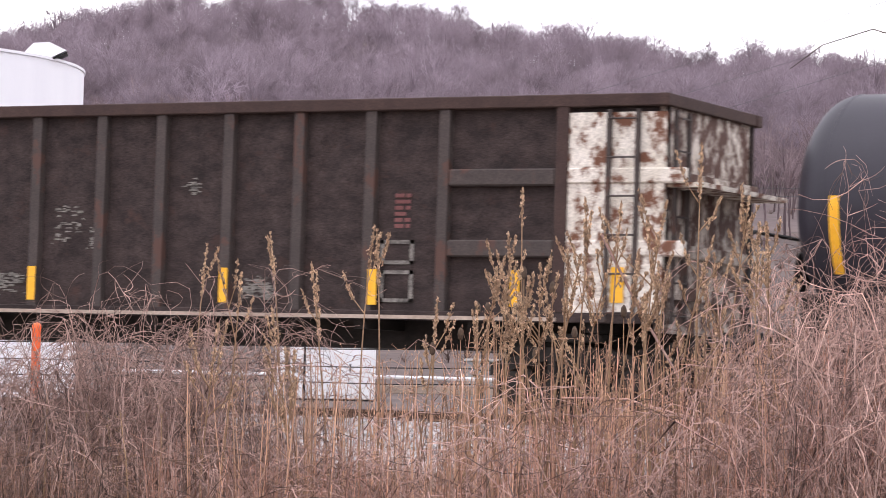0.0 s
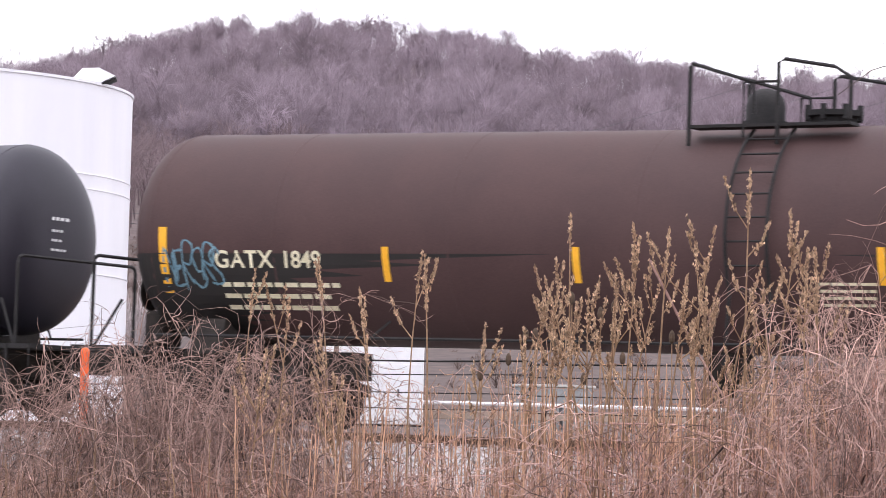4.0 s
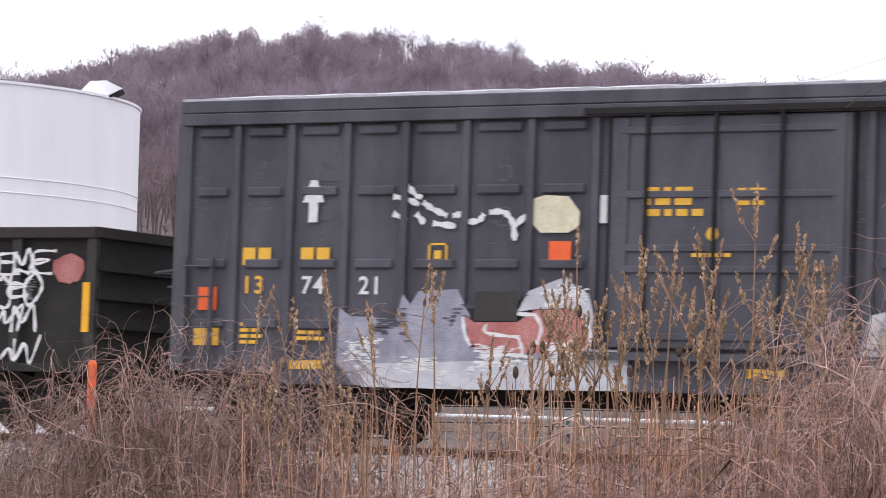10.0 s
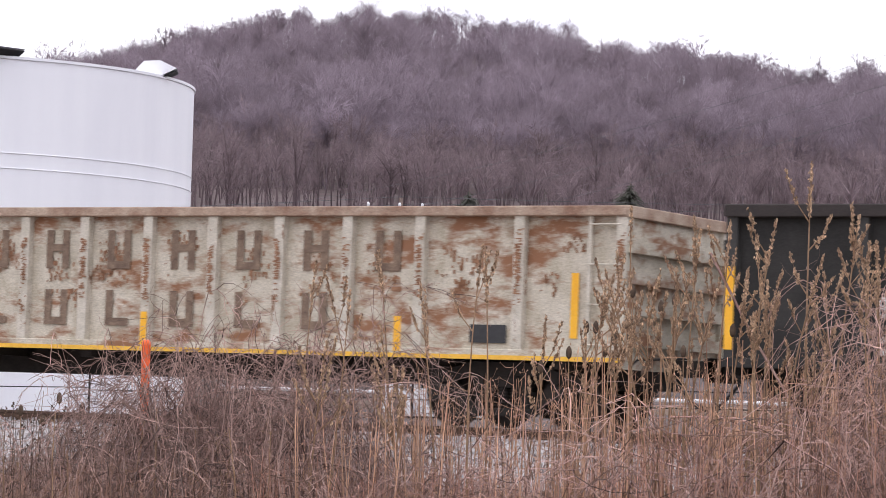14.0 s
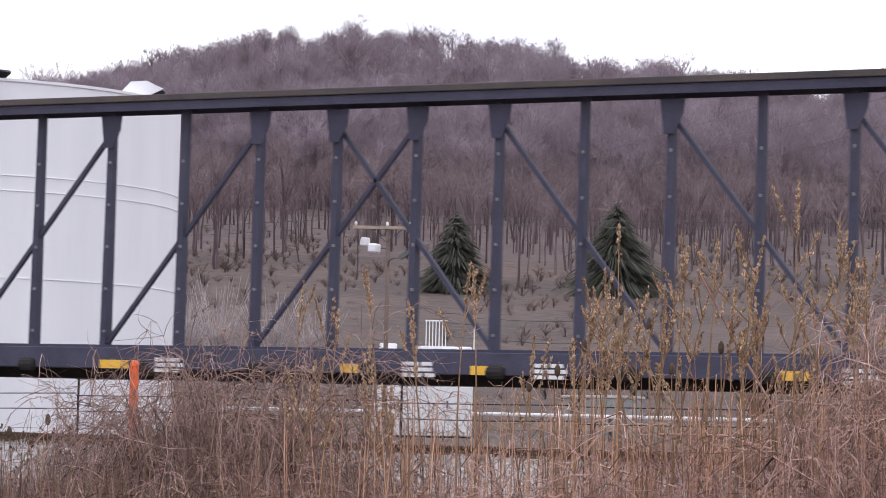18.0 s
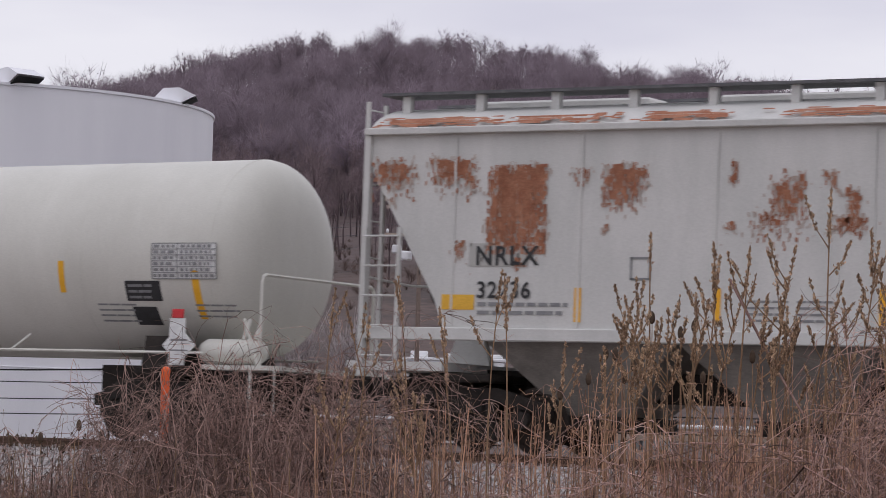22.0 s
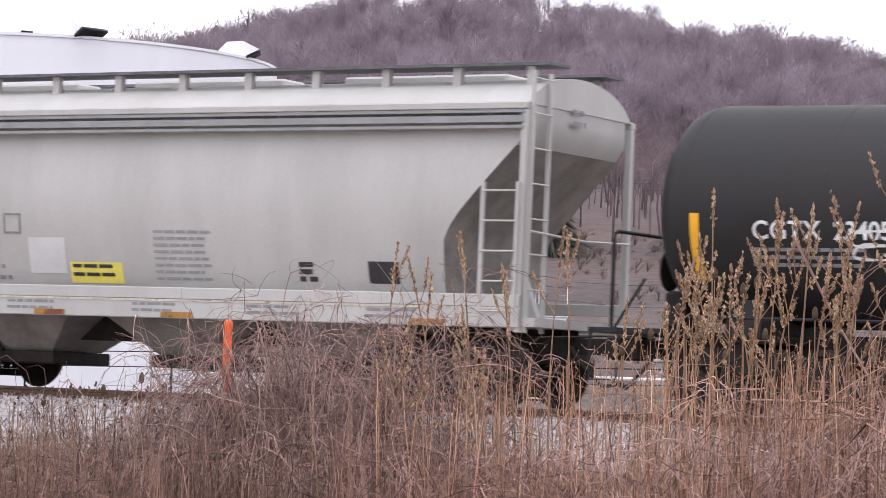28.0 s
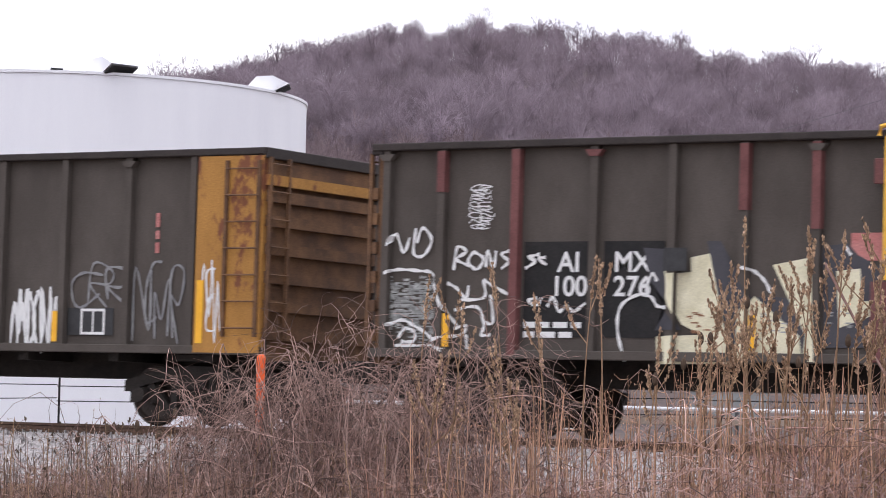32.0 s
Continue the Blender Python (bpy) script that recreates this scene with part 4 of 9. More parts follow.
    for name, pts in (
            ("power_line", [((-35.2, 104.1, 16.0), (-135, 190, 16))]), ("power_line", [((-35.2, 104.1, 14.9), (-135, 190, 14.2))]),
            ("power_line", [((-35.2, 104.1, 13.85), (-135, 190, 12.6))]),
            ("power_line", [((-95, 68, 6.6), (-56.6, 94.3, 8.4)), ((-56.6, 94.3, 8.4), (10, 120, 10.6))]),
            ("power_line", [((-95, 68.6, 6.0), (-56.0, 94.9, 8.2)), ((-56.0, 94.9, 8.2), (10, 121, 10.2))])):
        mb = MB()
        for a, b in pts:
            a, b = Vector(a), Vector(b)
            mb.tube([a.lerp(b, t) - Vector((0, 0, 4 * t * (1 - t) * (b - a).length * 0.012)) for t in np.linspace(0, 1, 22)], 0.009, 4)
        tagged(part(name, mb, M["gal"]), "thin dark overhead power line", "cable", "overhead lines")


build_poles()


def build_shrubs():
    rng = np.random.RandomState(31)
    for k, (x, y, h, n) in enumerate(((-94.5, 136.5, 6.0, 60), (-92.0, 136.0, 6.6, 60), (-90.4, 138.6, 5.8, 60), (-88.2, 139.5, 5.4, 50), (-50, 112, 3.2, 60), (-45, 112, 3.4, 60), (-40, 110, 3.2, 60), (-30.5, 112, 6.5, 70), (-27.5, 114, 7.5, 80), (-24, 110, 7.0, 80))):
        a, lean = rng.uniform(0, 6.28, n), rng.uniform(0.05, 0.45, n)
        hh = h * rng.uniform(0.55, 1.0, n)
        t = np.linspace(0, 1, 4)
        pts = np.stack([np.cos(a)[:, None] * lean[:, None] * hh[:, None] * t ** 1.4, np.sin(a)[:, None] * lean[:, None] * hh[:, None] * t ** 1.4, hh[:, None] * t], -1)
        pts += rng.normal(0, 0.05, pts.shape)
        b = Bundle()
        b.add(*stalks(pts, np.tile([0.035, 0.028, 0.018, 0.008], (n, 1))))
        m = 260
        src = rng.randint(0, n, m)
        p = pts[src, 2] * rng.uniform(0.7, 1.1, (m, 1))
        q = p + rng.normal(0, 0.35, (m, 3)) + np.array([0, 0, 0.45])
        b.add(*stalks(np.stack([p, q], 1), np.tile([0.014, 0.006], (m, 1))))
        ob = new("bare_shrub", b.mesh("bare_shrub", M["paleshrub" if k < 4 else "cane"]))
        ob.matrix_basis = pose(x, y, float(ground_z(np.array([x]), np.array([y]))[0]) - 0.2)
        tagged(ob, "pale silvery bare shrub in the field" if k < 4 else "bare grey-brown shrub in the field", "shrub", "bare shrubs")


build_shrubs()


# ---- the train ----
HW = 1.52
CARS = []


def travelled(t):
    return 6.5 * t + 0.0025 * t * t


def car(name, label, category, front, rear):
    """A rail car whose front and rear stand at these places along the train."""
    ob = thing(name, label, category)
    CARS.append((ob, (front + rear) / 2))
    return ob, (front - rear) / 2, (front + rear) / 2


WHEELS = []
_wheel = MB()
for _s in (-1, 1):
    _wheel.lathe([(_s * 0.70, 0.07), (_s * 0.70, 0.44), (_s * 0.715, 0.455), (_s * 0.73, 0.455), (_s * 0.735, 0.425), (_s * 0.80, 0.42), (_s * 0.81, 0.37), (_s * 0.775, 0.34), (_s * 0.765, 0.16), (_s * 0.80, 0.13), (_s * 0.82, 0.09)], "y", 28)
_wheel.lathe([(-1.0, 0.07), (1.0, 0.07)], "y", 12)
WHEEL_ME = _wheel.mesh("wheelset", True)
_f = MB()
_f.prism([(-1.24, 0.50), (-1.24, 0.66), (-0.85, 0.76), (-0.45, 0.88), (0.45, 0.88), (0.85, 0.76), (1.24, 0.66), (1.24, 0.50), (0.85, 0.60), (0.45, 0.70), (-0.45, 0.70), (-0.85, 0.60)], -0.07, 0.07)
_f.box(-0.44, 0.44, -0.08, 0.08, 0.16, 0.27, 0.015)
for _s in (-1, 1):
    _f.box(_s * 0.34 - 0.055, _s * 0.34 + 0.055, -0.065, 0.065, 0.272, 0.698)
    _f.beam((_s * 0.43, 0, 0.215), (_s * 0.80, 0, 0.60), 0.13, 0.11)
    for _x in (0.74, 1.08):
        _f.box(_s * _x - 0.05, _s * _x + 0.05, -0.068, 0.068, 0.34, 0.585)
FRAME_ME = _f.mesh("side_frame")
SPRING_ME = MB().lathe([(0.272 + i * 0.0225, 0.078 if i % 2 else 0.058) for i in range(13)], "z", 8).mesh("spring")
BEARING_ME = MB().lathe([(-0.09, 0.04), (-0.08, 0.11), (0.08, 0.11), (0.09, 0.05)], "y", 14).mesh("bearing_cap", True)


def truck(parent, at):
    tk = part("truck", MB().box(-0.25, 0.25, -1.12, 1.12, 0.545, 0.695, 0.02).box(-0.24, 0.24, -0.9, 0.9, 0.36, 0.543).box(-0.24, 0.24, -0.9, 0.9, 0.697, 0.8), M["under"], parent)
    tk.location.x = at
    for s in (-1, 1):
        o = part("side_frame", FRAME_ME, M["under"], tk)
        o.location.y = s * 1.02
        for x in (-0.18, 0, 0.18):
            part("spring", SPRING_ME, M["under"], tk).location = (x, s * 1.02, 0)
    part("body_bolster", MB().box(-0.42, 0.42, -1.25, 1.25, 0.952, 1.06, 0.02), M["under"], tk)
    for ax in (-0.36, 0.36):
        part("brake_beam", MB().box(ax - 0.05, ax + 0.05, -0.92, 0.92, 0.34, 0.5, 0.01), M["under"], tk)
    part("brake_lever", MB().beam((-1.5, -0.35, 0.62), (0.3, -0.4, 0.5), 0.1, 0.05), M["under"], tk)
    part("centre_plate", MB().lathe([(0.72, 0.42), (0.86, 0.42), (0.95, 0.3)], "z", 16), M["under"], tk)
    for ax in (-0.89, 0.89):
        w = part("wheelset", WHEEL_ME, M["wheel"], tk)
        w.location = (ax, 0, 0.457)
        WHEELS.append((w, parent, ax))
        for s in (-1, 1):
            o = part("bearing_cap", BEARING_ME, M["under"], tk)
            o.location = (ax, s * 1.14, 0.457)


def couplers(ob, h):
    for s in (-1, 1):
        mb = MB().box(s * (h - 0.3), s * (h + 0.55), -0.12, 0.12, 0.76, 0.98) if s > 0 else MB().box(-(h + 0.55), -(h - 0.3), -0.12, 0.12, 0.76, 0.98)
        mb.box(min(s * (h + 0.5), s * (h + 0.85)), max(s * (h + 0.5), s * (h + 0.85)), -0.2, 0.16, 0.70, 1.02, 0.03)
        part("coupler", mb, M["under"], ob)
        part("draft_gear", MB().box(min(s * (h - 1.3), s * (h - 0.05)), max(s * (h - 1.3), s * (h - 0.05)), -0.4, 0.4, 0.62, 0.99, 0.02), M["under"], ob)
        part("uncoupling_lever", MB().tube([(s * (h + 0.06), -1.42, 0.86), (s * (h + 0.1), -1.3, 0.95), (s * (h + 0.3), -0.2, 1.0)], 0.016, 5), M["under"], ob)
        part("air_hose", MB().tube([(s * (h + 0.1), -0.45, 0.85), (s * (h + 0.35), -0.45, 0.55), (s * (h + 0.6), -0.4, 0.32), (s * (h + 0.85), -0.3, 0.4)], 0.025, 6), M["dark"], ob)


def ladder(ob, x0, x1, z0, z1, rungs, y, material, dxdz=0):
    mb = MB()
    for x in (x0, x1):
        mb.box(x - 0.025, x + 0.025, y - 0.03, y + 0.02, z0, z1)
    lad = part("ladder", mb, material, ob)
    for z in np.linspace(z0 + 0.12, z1 - 0.12, rungs):
        part("rung", MB().tube([(x0, y - 0.05, z), (x1, y - 0.05, z)], 0.013, 5), material, lad)


def end_ladder(ob, x, y0, y1, z0, z1, rungs, material):
    s = 1 if x > 0 else -1
    mb = MB()
    for y in (y0, y1):
        mb.box(min(x, x + s * 0.05), max(x, x + s * 0.05), y - 0.025, y + 0.025, z0, z1)
    lad = part("end_ladder", mb, material, ob)
    for z in np.linspace(z0 + 0.1, z1 - 0.1, rungs):
        part("rung", MB().tube([(x + s * 0.06, y0, z), (x + s * 0.06, y1, z)], 0.013, 5), material, lad)


def flat(x, z, y=-HW):
    return (x, y, z)


def round_side(radius, zc, lift=0.008, h=1.0, sag=0.0):
    def f(x, z):
        d = max(0.0, radius * radius - (z - zc + sag * max(0.0, 1 - abs(x) / h)) ** 2)
        return (x, -math.sqrt(d) - lift, z)
    return f


def panel(mb, x0, x1, z0, z1, put, n=1, d=0.004):
    """A thin plate laid on the side, in one piece."""
    n = max(n, int((z1 - z0) / 0.12))
    v = []
    for i in range(n + 1):
        z = z0 + (z1 - z0) * i / n
        p, q = put(x0, z), put(x1, z)
        v += [p, q, (q[0], q[1] + d, q[2]), (p[0], p[1] + d, p[2])]
    f = [(4 * i + k, 4 * i + (k + 1) % 4, 4 * i + 4 + (k + 1) % 4, 4 * i + 4 + k) for i in range(n) for k in range(4)]
    mb.add(v, f + [(3, 2, 1, 0), (4 * n, 4 * n + 1, 4 * n + 2, 4 * n + 3)])
    return mb


def text_bars(mb, x0, x1, z, h, put, seed=0, word=0.22):
    """One line of small lettering as word-long bars."""
    rng = random.Random(seed)
    x = x0
    while x < x1 - 0.04:
        w = min(word * rng.uniform(0.45, 1.2), x1 - x)
        panel(mb, x, x + w, z, z + h, put)
        x += w + h * 0.7
    return mb


def text_block(ob, name, x0, x1, z1, rows, h, gap, put, material, seed=0, ragged=0.25):
    """Lines of small lettering, each line a part."""
    rng, o = random.Random(seed), None
    for i in range(rows):
        o = part(name, text_bars(MB(), x0, x1 - (x1 - x0) * ragged * rng.random(), z1 - (i + 1) * h - i * gap, h, put, seed * 17 + i), material, ob)
    return o


def lettering(ob, string, x, z, size, put, material, spacing=1.0, name="lettering", bold=0.025):
    """Lettering on the side, its lower left corner at x, z."""
    cu = bpy.data.curves.new("lettering", "FONT")
    cu.body, cu.size, cu.space_character, cu.offset = string, size / 0.72, spacing, size * bold
    tmp = bpy.data.objects.new("lettering", cu)
    me = bpy.data.meshes.new_from_object(tmp)
    bpy.data.objects.remove(tmp)
    bpy.data.curves.remove(cu)
    for v in me.vertices:
        v.co = put(x + v.co.x, z + v.co.y)
    me.name = name
    return part(name, me, material, ob)


def stroke(mb, pts, w, put, lift=0.0):
    """A painted line along points of the side, one ribbon; later bits lie a hair over earlier ones."""
    v, n = [], len(pts)
    for i, (x, z) in enumerate(pts):
        (xa, za), (xb, zb) = pts[max(i - 1, 0)], pts[min(i + 1, n - 1)]
        d = math.hypot(xb - xa, zb - za) or 1e-6
        ww = w * (0.75 + 0.25 * math.sin(i * 1.7 + x))
        nx, nz = -(zb - za) / d * ww / 2, (xb - xa) / d * ww / 2
        up = lift + i * 0.00015
        for s in (1, -1):
            p = put(x + s * nx, z + s * nz)
            v.append((p[0], p[1] - up, p[2]))
    mb.add(v, [(2 * i, 2 * i + 1, 2 * i + 3, 2 * i + 2) for i in range(n - 1)])
    return mb


GLYPHS = (((0.9, 0.85), (0.5, 1), (0.1, 0.8), (0.3, 0.55), (0.8, 0.4), (0.9, 0.15), (0.5, 0), (0.05, 0.15)),
          ((0, 0), (0.1, 0.95), (0.45, 0.4), (0.8, 1), (1, 0)),
          ((0.9, 0.9), (0.3, 1), (0, 0.6), (0.1, 0.15), (0.5, 0), (0.95, 0.2)),
          ((0.1, 0), (0.1, 1), (0.9, 0.9), (0.8, 0.5), (0.15, 0.5), (0.9, 0.0)),
          ((0.5, 1), (0.05, 0.6), (0.3, 0), (0.8, 0.1), (0.95, 0.6), (0.45, 1)),
          ((0, 1), (0.25, 0), (0.5, 0.7), (0.75, 0), (1, 1)),
          ((0.9, 1), (0.1, 0.95), (0.15, 0.5), (0.75, 0.5), (0.15, 0.46), (0.1, 0), (0.95, 0.05)),
          ((0.05, 0), (0.1, 1), (0.85, 0.1), (0.9, 1)))


def smooth_line(pts, steps=5):
    """A curve through the points."""
    out, n = [], len(pts)
    for i in range(n - 1):
        p0, p1, p2, p3 = pts[max(i - 1, 0)], pts[i], pts[i + 1], pts[min(i + 2, n - 1)]
        for k in range(steps):
            t = k / steps
            out.append(tuple(0.5 * (2 * p1[c] + (p2[c] - p0[c]) * t + (2 * p0[c] - 5 * p1[c] + 4 * p2[c] - p3[c]) * t * t + (3 * p1[c] - p0[c] - 3 * p2[c] + p3[c]) * t ** 3) for c in (0, 1)))
    return out + [pts[-1]]


def scribble(ob, x0, x1, z0, z1, n, w, put, material, seed, name="spray_line"):
    """A row of loose sprayed strokes within a patch."""
    rng = random.Random(seed)
    step = (x1 - x0) / n
    for i in range(n):
        g = GLYPHS[rng.randrange(len(GLYPHS))]
        hh, wd, sl = (z1 - z0) * rng.uniform(0.7, 1.05), step * rng.uniform(1.2, 1.75), rng.uniform(-0.2, 0.5) * step
        zz = z0 + (z1 - z0 - hh) * rng.random()
        pts = [(x0 + step * i + a * wd + b * sl + rng.uniform(-0.12, 0.12) * step, zz + b * hh + rng.uniform(-0.1, 0.1) * hh) for a, b in g]
        part(name, stroke(MB(), smooth_line(pts), w * rng.uniform(0.8, 1.1), put, 0.0008 * (i % 4)), material, ob)


def outline(ob, pts, w, put, material, name="spray_line"):
    return part(name, stroke(MB(), smooth_line(pts), w, put), material, ob)


def eroded(ob, x0, x1, z0, z1, put, material, seed, fill=0.5, name="rust_patch", cell=0.03, grain=3, runs=False):
    """A patch worn at its edges: thin streaks, row by row or running down, where two noises say so."""
    rng = np.random.RandomState(seed)
    rows, cols = max(3, int((z1 - z0) / 0.018)), max(3, int((x1 - x0) / cell))
    fz, fx = (np.arange(rows) + 0.5) / rows, (np.arange(cols) + 0.5) / cols
    edge = np.minimum(np.minimum(fx, 1 - fx)[None] * 3.2, np.minimum(fz * 2.0, (1 - fz) * 4.5)[:, None]).clip(0, 1)
    g = rng.normal(0, 1, (rows // 5 + 2, cols // 4 + 2))
    a, b = fz * (g.shape[0] - 1.001), fx * (g.shape[1] - 1.001)
    i, j = a.astype(int), b.astype(int)
    u, v = (a - i)[:, None], (b - j)[None]
    n1 = g[i][:, j] * (1 - u) * (1 - v) + g[i + 1][:, j] * u * (1 - v) + g[i][:, j + 1] * (1 - u) * v + g[i + 1][:, j + 1] * u * v
    n2 = np.repeat(rng.normal(0, 1, (rows, cols // grain + 2)), grain, axis=1)[:, :cols]
    if runs:
        # more speckled and thinner towards the foot
        n2 = np.repeat(rng.normal(0, 1, (rows // 3 + 2, cols)), 3, axis=0)[:rows] * (1.25 - 0.5 * fz[:, None])
        edge = edge * (0.55 + 0.45 * fz[:, None])
    on = edge * 1.5 + n1 * 0.34 + n2 * 0.42 > 1.42 - fill
    mb = MB()
    for c in range(cols if runs else 0):
        r = 0
        xa, xb = x0 + c * cell, x0 + (c + 1) * cell
        while r < rows:
            if not on[r, c]:
                r += 1
                continue
            e = r
            while e < rows and on[e, c]:
                e += 1
            za, zb = z0 + (z1 - z0) * (r - rng.uniform(0, 0.8)) / rows, z0 + (z1 - z0) * (e + rng.uniform(0, 0.5)) / rows
            sk = rng.uniform(-0.5, 0.5) * cell
            mb.add([put(xa + sk, za), put(xb + sk * 0.4, za + 0.006), put(xb + cell * 0.1, zb), put(xa - cell * 0.1, zb - 0.006)], [(0, 1, 2, 3)])
            r = e
    for r in range(0 if runs else rows):
        c = 0
        za, zb = z0 + (z1 - z0) * r / rows, z0 + (z1 - z0) * (r + 1) / rows
        while c < cols:
            if not on[r, c]:
                c += 1
                continue
            e = c
            while e < cols and on[r, e]:
                e += 1
            xa, xb = x0 + (c - rng.uniform(0, 0.7)) * cell, x0 + (e + rng.uniform(0, 0.7)) * cell
            sk = rng.uniform(-0.008, 0.008)
            mb.add([put(xa, za), put(xb, za + sk), put(xb - cell * 0.4, zb), put(xa + cell * 0.4, zb + sk)], [(0, 1, 2, 3)])
            c = e
    return tagged(part(name, mb, material, ob), kind="stuff")


def patch(mb, cx, cz, rx, rz, put, seed, n=26, rough=0.3):
    """A blotch with an uneven edge."""
    rng = random.Random(seed)
    ph = [rng.uniform(0, 6.28) for _ in range(4)]
    pts = []
    up = len(mb.v) * 0.00001
    put0 = put
    put = lambda a, b: (lambda p: (p[0], p[1] - up, p[2]))(put0(a, b))
    for k in range(n):
        a = 2 * math.pi * k / n
        r = 1 + rough * (0.5 * math.sin(2 * a + ph[0]) + 0.35 * math.sin(5 * a + ph[1]) + 0.3 * math.sin(9 * a + ph[2])) + rng.uniform(-0.06, 0.06)
        pts.append(put(cx + rx * r * math.cos(a), cz + rz * r * math.sin(a)))
    c = put(cx, cz)
    mb.add(pts + [c], [(k, (k + 1) % n, n) for k in range(n)])
    return mb


def shape(mb, pts, put):
    mb.add([put(x, z) for x, z in pts], [tuple(range(len(pts)))])
    return mb


def clipped(pts, lo, hi):
    """The part of a polygon of (x, z) between two uprights."""
    for edge, side in ((lo, 1), (hi, -1)):
        out = []
        for (xa, za), (xb, zb) in zip(pts, pts[1:] + pts[:1]):
            ina, inb = (xa - edge) * side >= 0, (xb - edge) * side >= 0
            if ina:
                out.append((xa, za))
            if ina != inb:
                f = (edge - xa) / (xb - xa)
                out.append((edge, za + (zb - za) * f))
        pts = out
        if len(pts) < 3:
            return []
    return pts


def painted(ob, name, polys, material, posts, lift):
    """Spray paint on the sheets of a side and on the faces of its posts."""
    mb = MB()
    for pts in polys:
        shape(mb, pts, lambda a, b: flat(a, b, -HW + 0.1 - lift))
        for p in posts:
            piece = clipped(pts, p - 0.055, p + 0.055)
            if piece:
                shape(mb, piece, lambda a, b: flat(a, b, -HW - 0.006 - lift))
    return part(name, mb, material, ob)


def stripes(ob, xs, z0, z1, put, w=0.1, material=None):
    for x in xs:
        part("reflective_strip", panel(MB(), x - w / 2, x + w / 2, z0, z1, put, 3), material or M["yellow"], ob)


def underframe(ob, h, z=0.75, wide=0.35):
    part("centre_sill", MB().box(-h + 0.05, h - 0.05, -wide / 2, wide / 2, z - 0.1, z + 0.3), M["under"], ob)


def gondola(name, label, front, rear, z0, z1, posts, mats, posth=None, ribs_end=(), bulge=0.0, chord=0.16, lip=0.05, end_mat=None, cap_over=0.0, rear_mat=None, post_half=0.075, inset=2.0):
    ob, h, mid = car(name, label, "gondola car", front, rear)
    body, post, cap = mats
    rng = random.Random(len(CARS))
    for s in (-1, 1):
        # side sheet with slightly beaten panels
        mb = MB()
        nx, nz = 60, 8
        ys = s * (HW - 0.12)
        v = []
        for j in range(nz + 1):
            for i in range(nx + 1):
                x, z = -h + 2 * h * i / nx, z0 + (z1 - z0) * j / nz
                edge = 0 if i in (0, nx) or j in (0, nz) else 1
                v.append((x, ys + edge * bulge * rng.uniform(-1, 1), z))
        f = [(j * (nx + 1) + i, j * (nx + 1) + i + 1, (j + 1) * (nx + 1) + i + 1, (j + 1) * (nx + 1) + i) for j in range(nz) for i in range(nx)]
        mb.add(v, f)
        mb.box(-h, h, min(ys + s * -0.03, ys - s * 0.06), max(ys - s * 0.03, ys - s * 0.06), z0, z1)
        part("side_sheet", mb, body, ob)
        y0, y1 = (-HW - 0.03, -HW + 0.14) if s < 0 else (HW - 0.14, HW + 0.03)
        part("top_chord", MB().box(-h - cap_over, h + cap_over, y0, y1, z1 - chord, z1, 0.012), cap, ob)
        part("side_sill", MB().box(-h, h, y0 + 0.02, y1 - 0.02, z0, z0 + 0.12, 0.01), mats[0], ob)
        for x in posts:
            a = post_half
            part("side_post", MB().prism([(x - a, z0 + 0.02), (x + a, z0 + 0.02), (x + a, z1 - chord - 0.002), (x - a, z1 - chord - 0.002)], s * (HW - 0.118), s * (HW - 0.005)), post, ob)
    front_mat = end_mat
    for s in (-1, 1):
        end_mat = front_mat if s > 0 or rear_mat is None else rear_mat
        x0, x1 = (h - 0.12, h - 0.04) if s > 0 else (-h + 0.04, -h + 0.12)
        part("end_sheet", MB().box(x0, x1, -HW + 0.1, HW - 0.1, z0 - 0.1, z1 - 0.02), end_mat or body, ob)
        part("end_chord", MB().box(min(s * (h - 0.14), s * (h + 0.04)), max(s * (h - 0.14), s * (h + 0.04)), -HW, HW, z1 - 0.15, z1 + 0.004, 0.01), cap, ob)
        for z in ribs_end:
            xa, xb = s * (h - 0.05), s * (h + 0.05)
            part("end_rib", MB().extrude_x([(-HW + 0.06, z - 0.08), (HW - 0.06, z - 0.08), (HW - 0.06, z + 0.08), (-HW + 0.06, z + 0.08)], min(xa, xb), max(xa, xb)), end_mat or body, ob)
    part("floor", MB().box(-h + 0.1, h - 0.1, -HW + 0.13, HW - 0.13, z0 + 0.05, z0 + 0.12), body, ob)
    underframe(ob, h, z0 - 0.25, 0.6)
    for k in range(9):
        xc = -h + 1.0 + k * (2 * h - 2.0) / 8
        part("cross_bearer", MB().box(xc - 0.09, xc + 0.09, -HW + 0.16, HW - 0.16, z0 - 0.12, z0 + 0.048), M["under"], ob)
    couplers(ob, h)
    for s in (-1, 1):
        truck(ob, s * (h - inset))
    return ob, h, mid


def sagged(me, h, sag):
    for v in me.vertices:
        v.co.z -= sag * max(0.0, 1 - abs(v.co.x) / h)


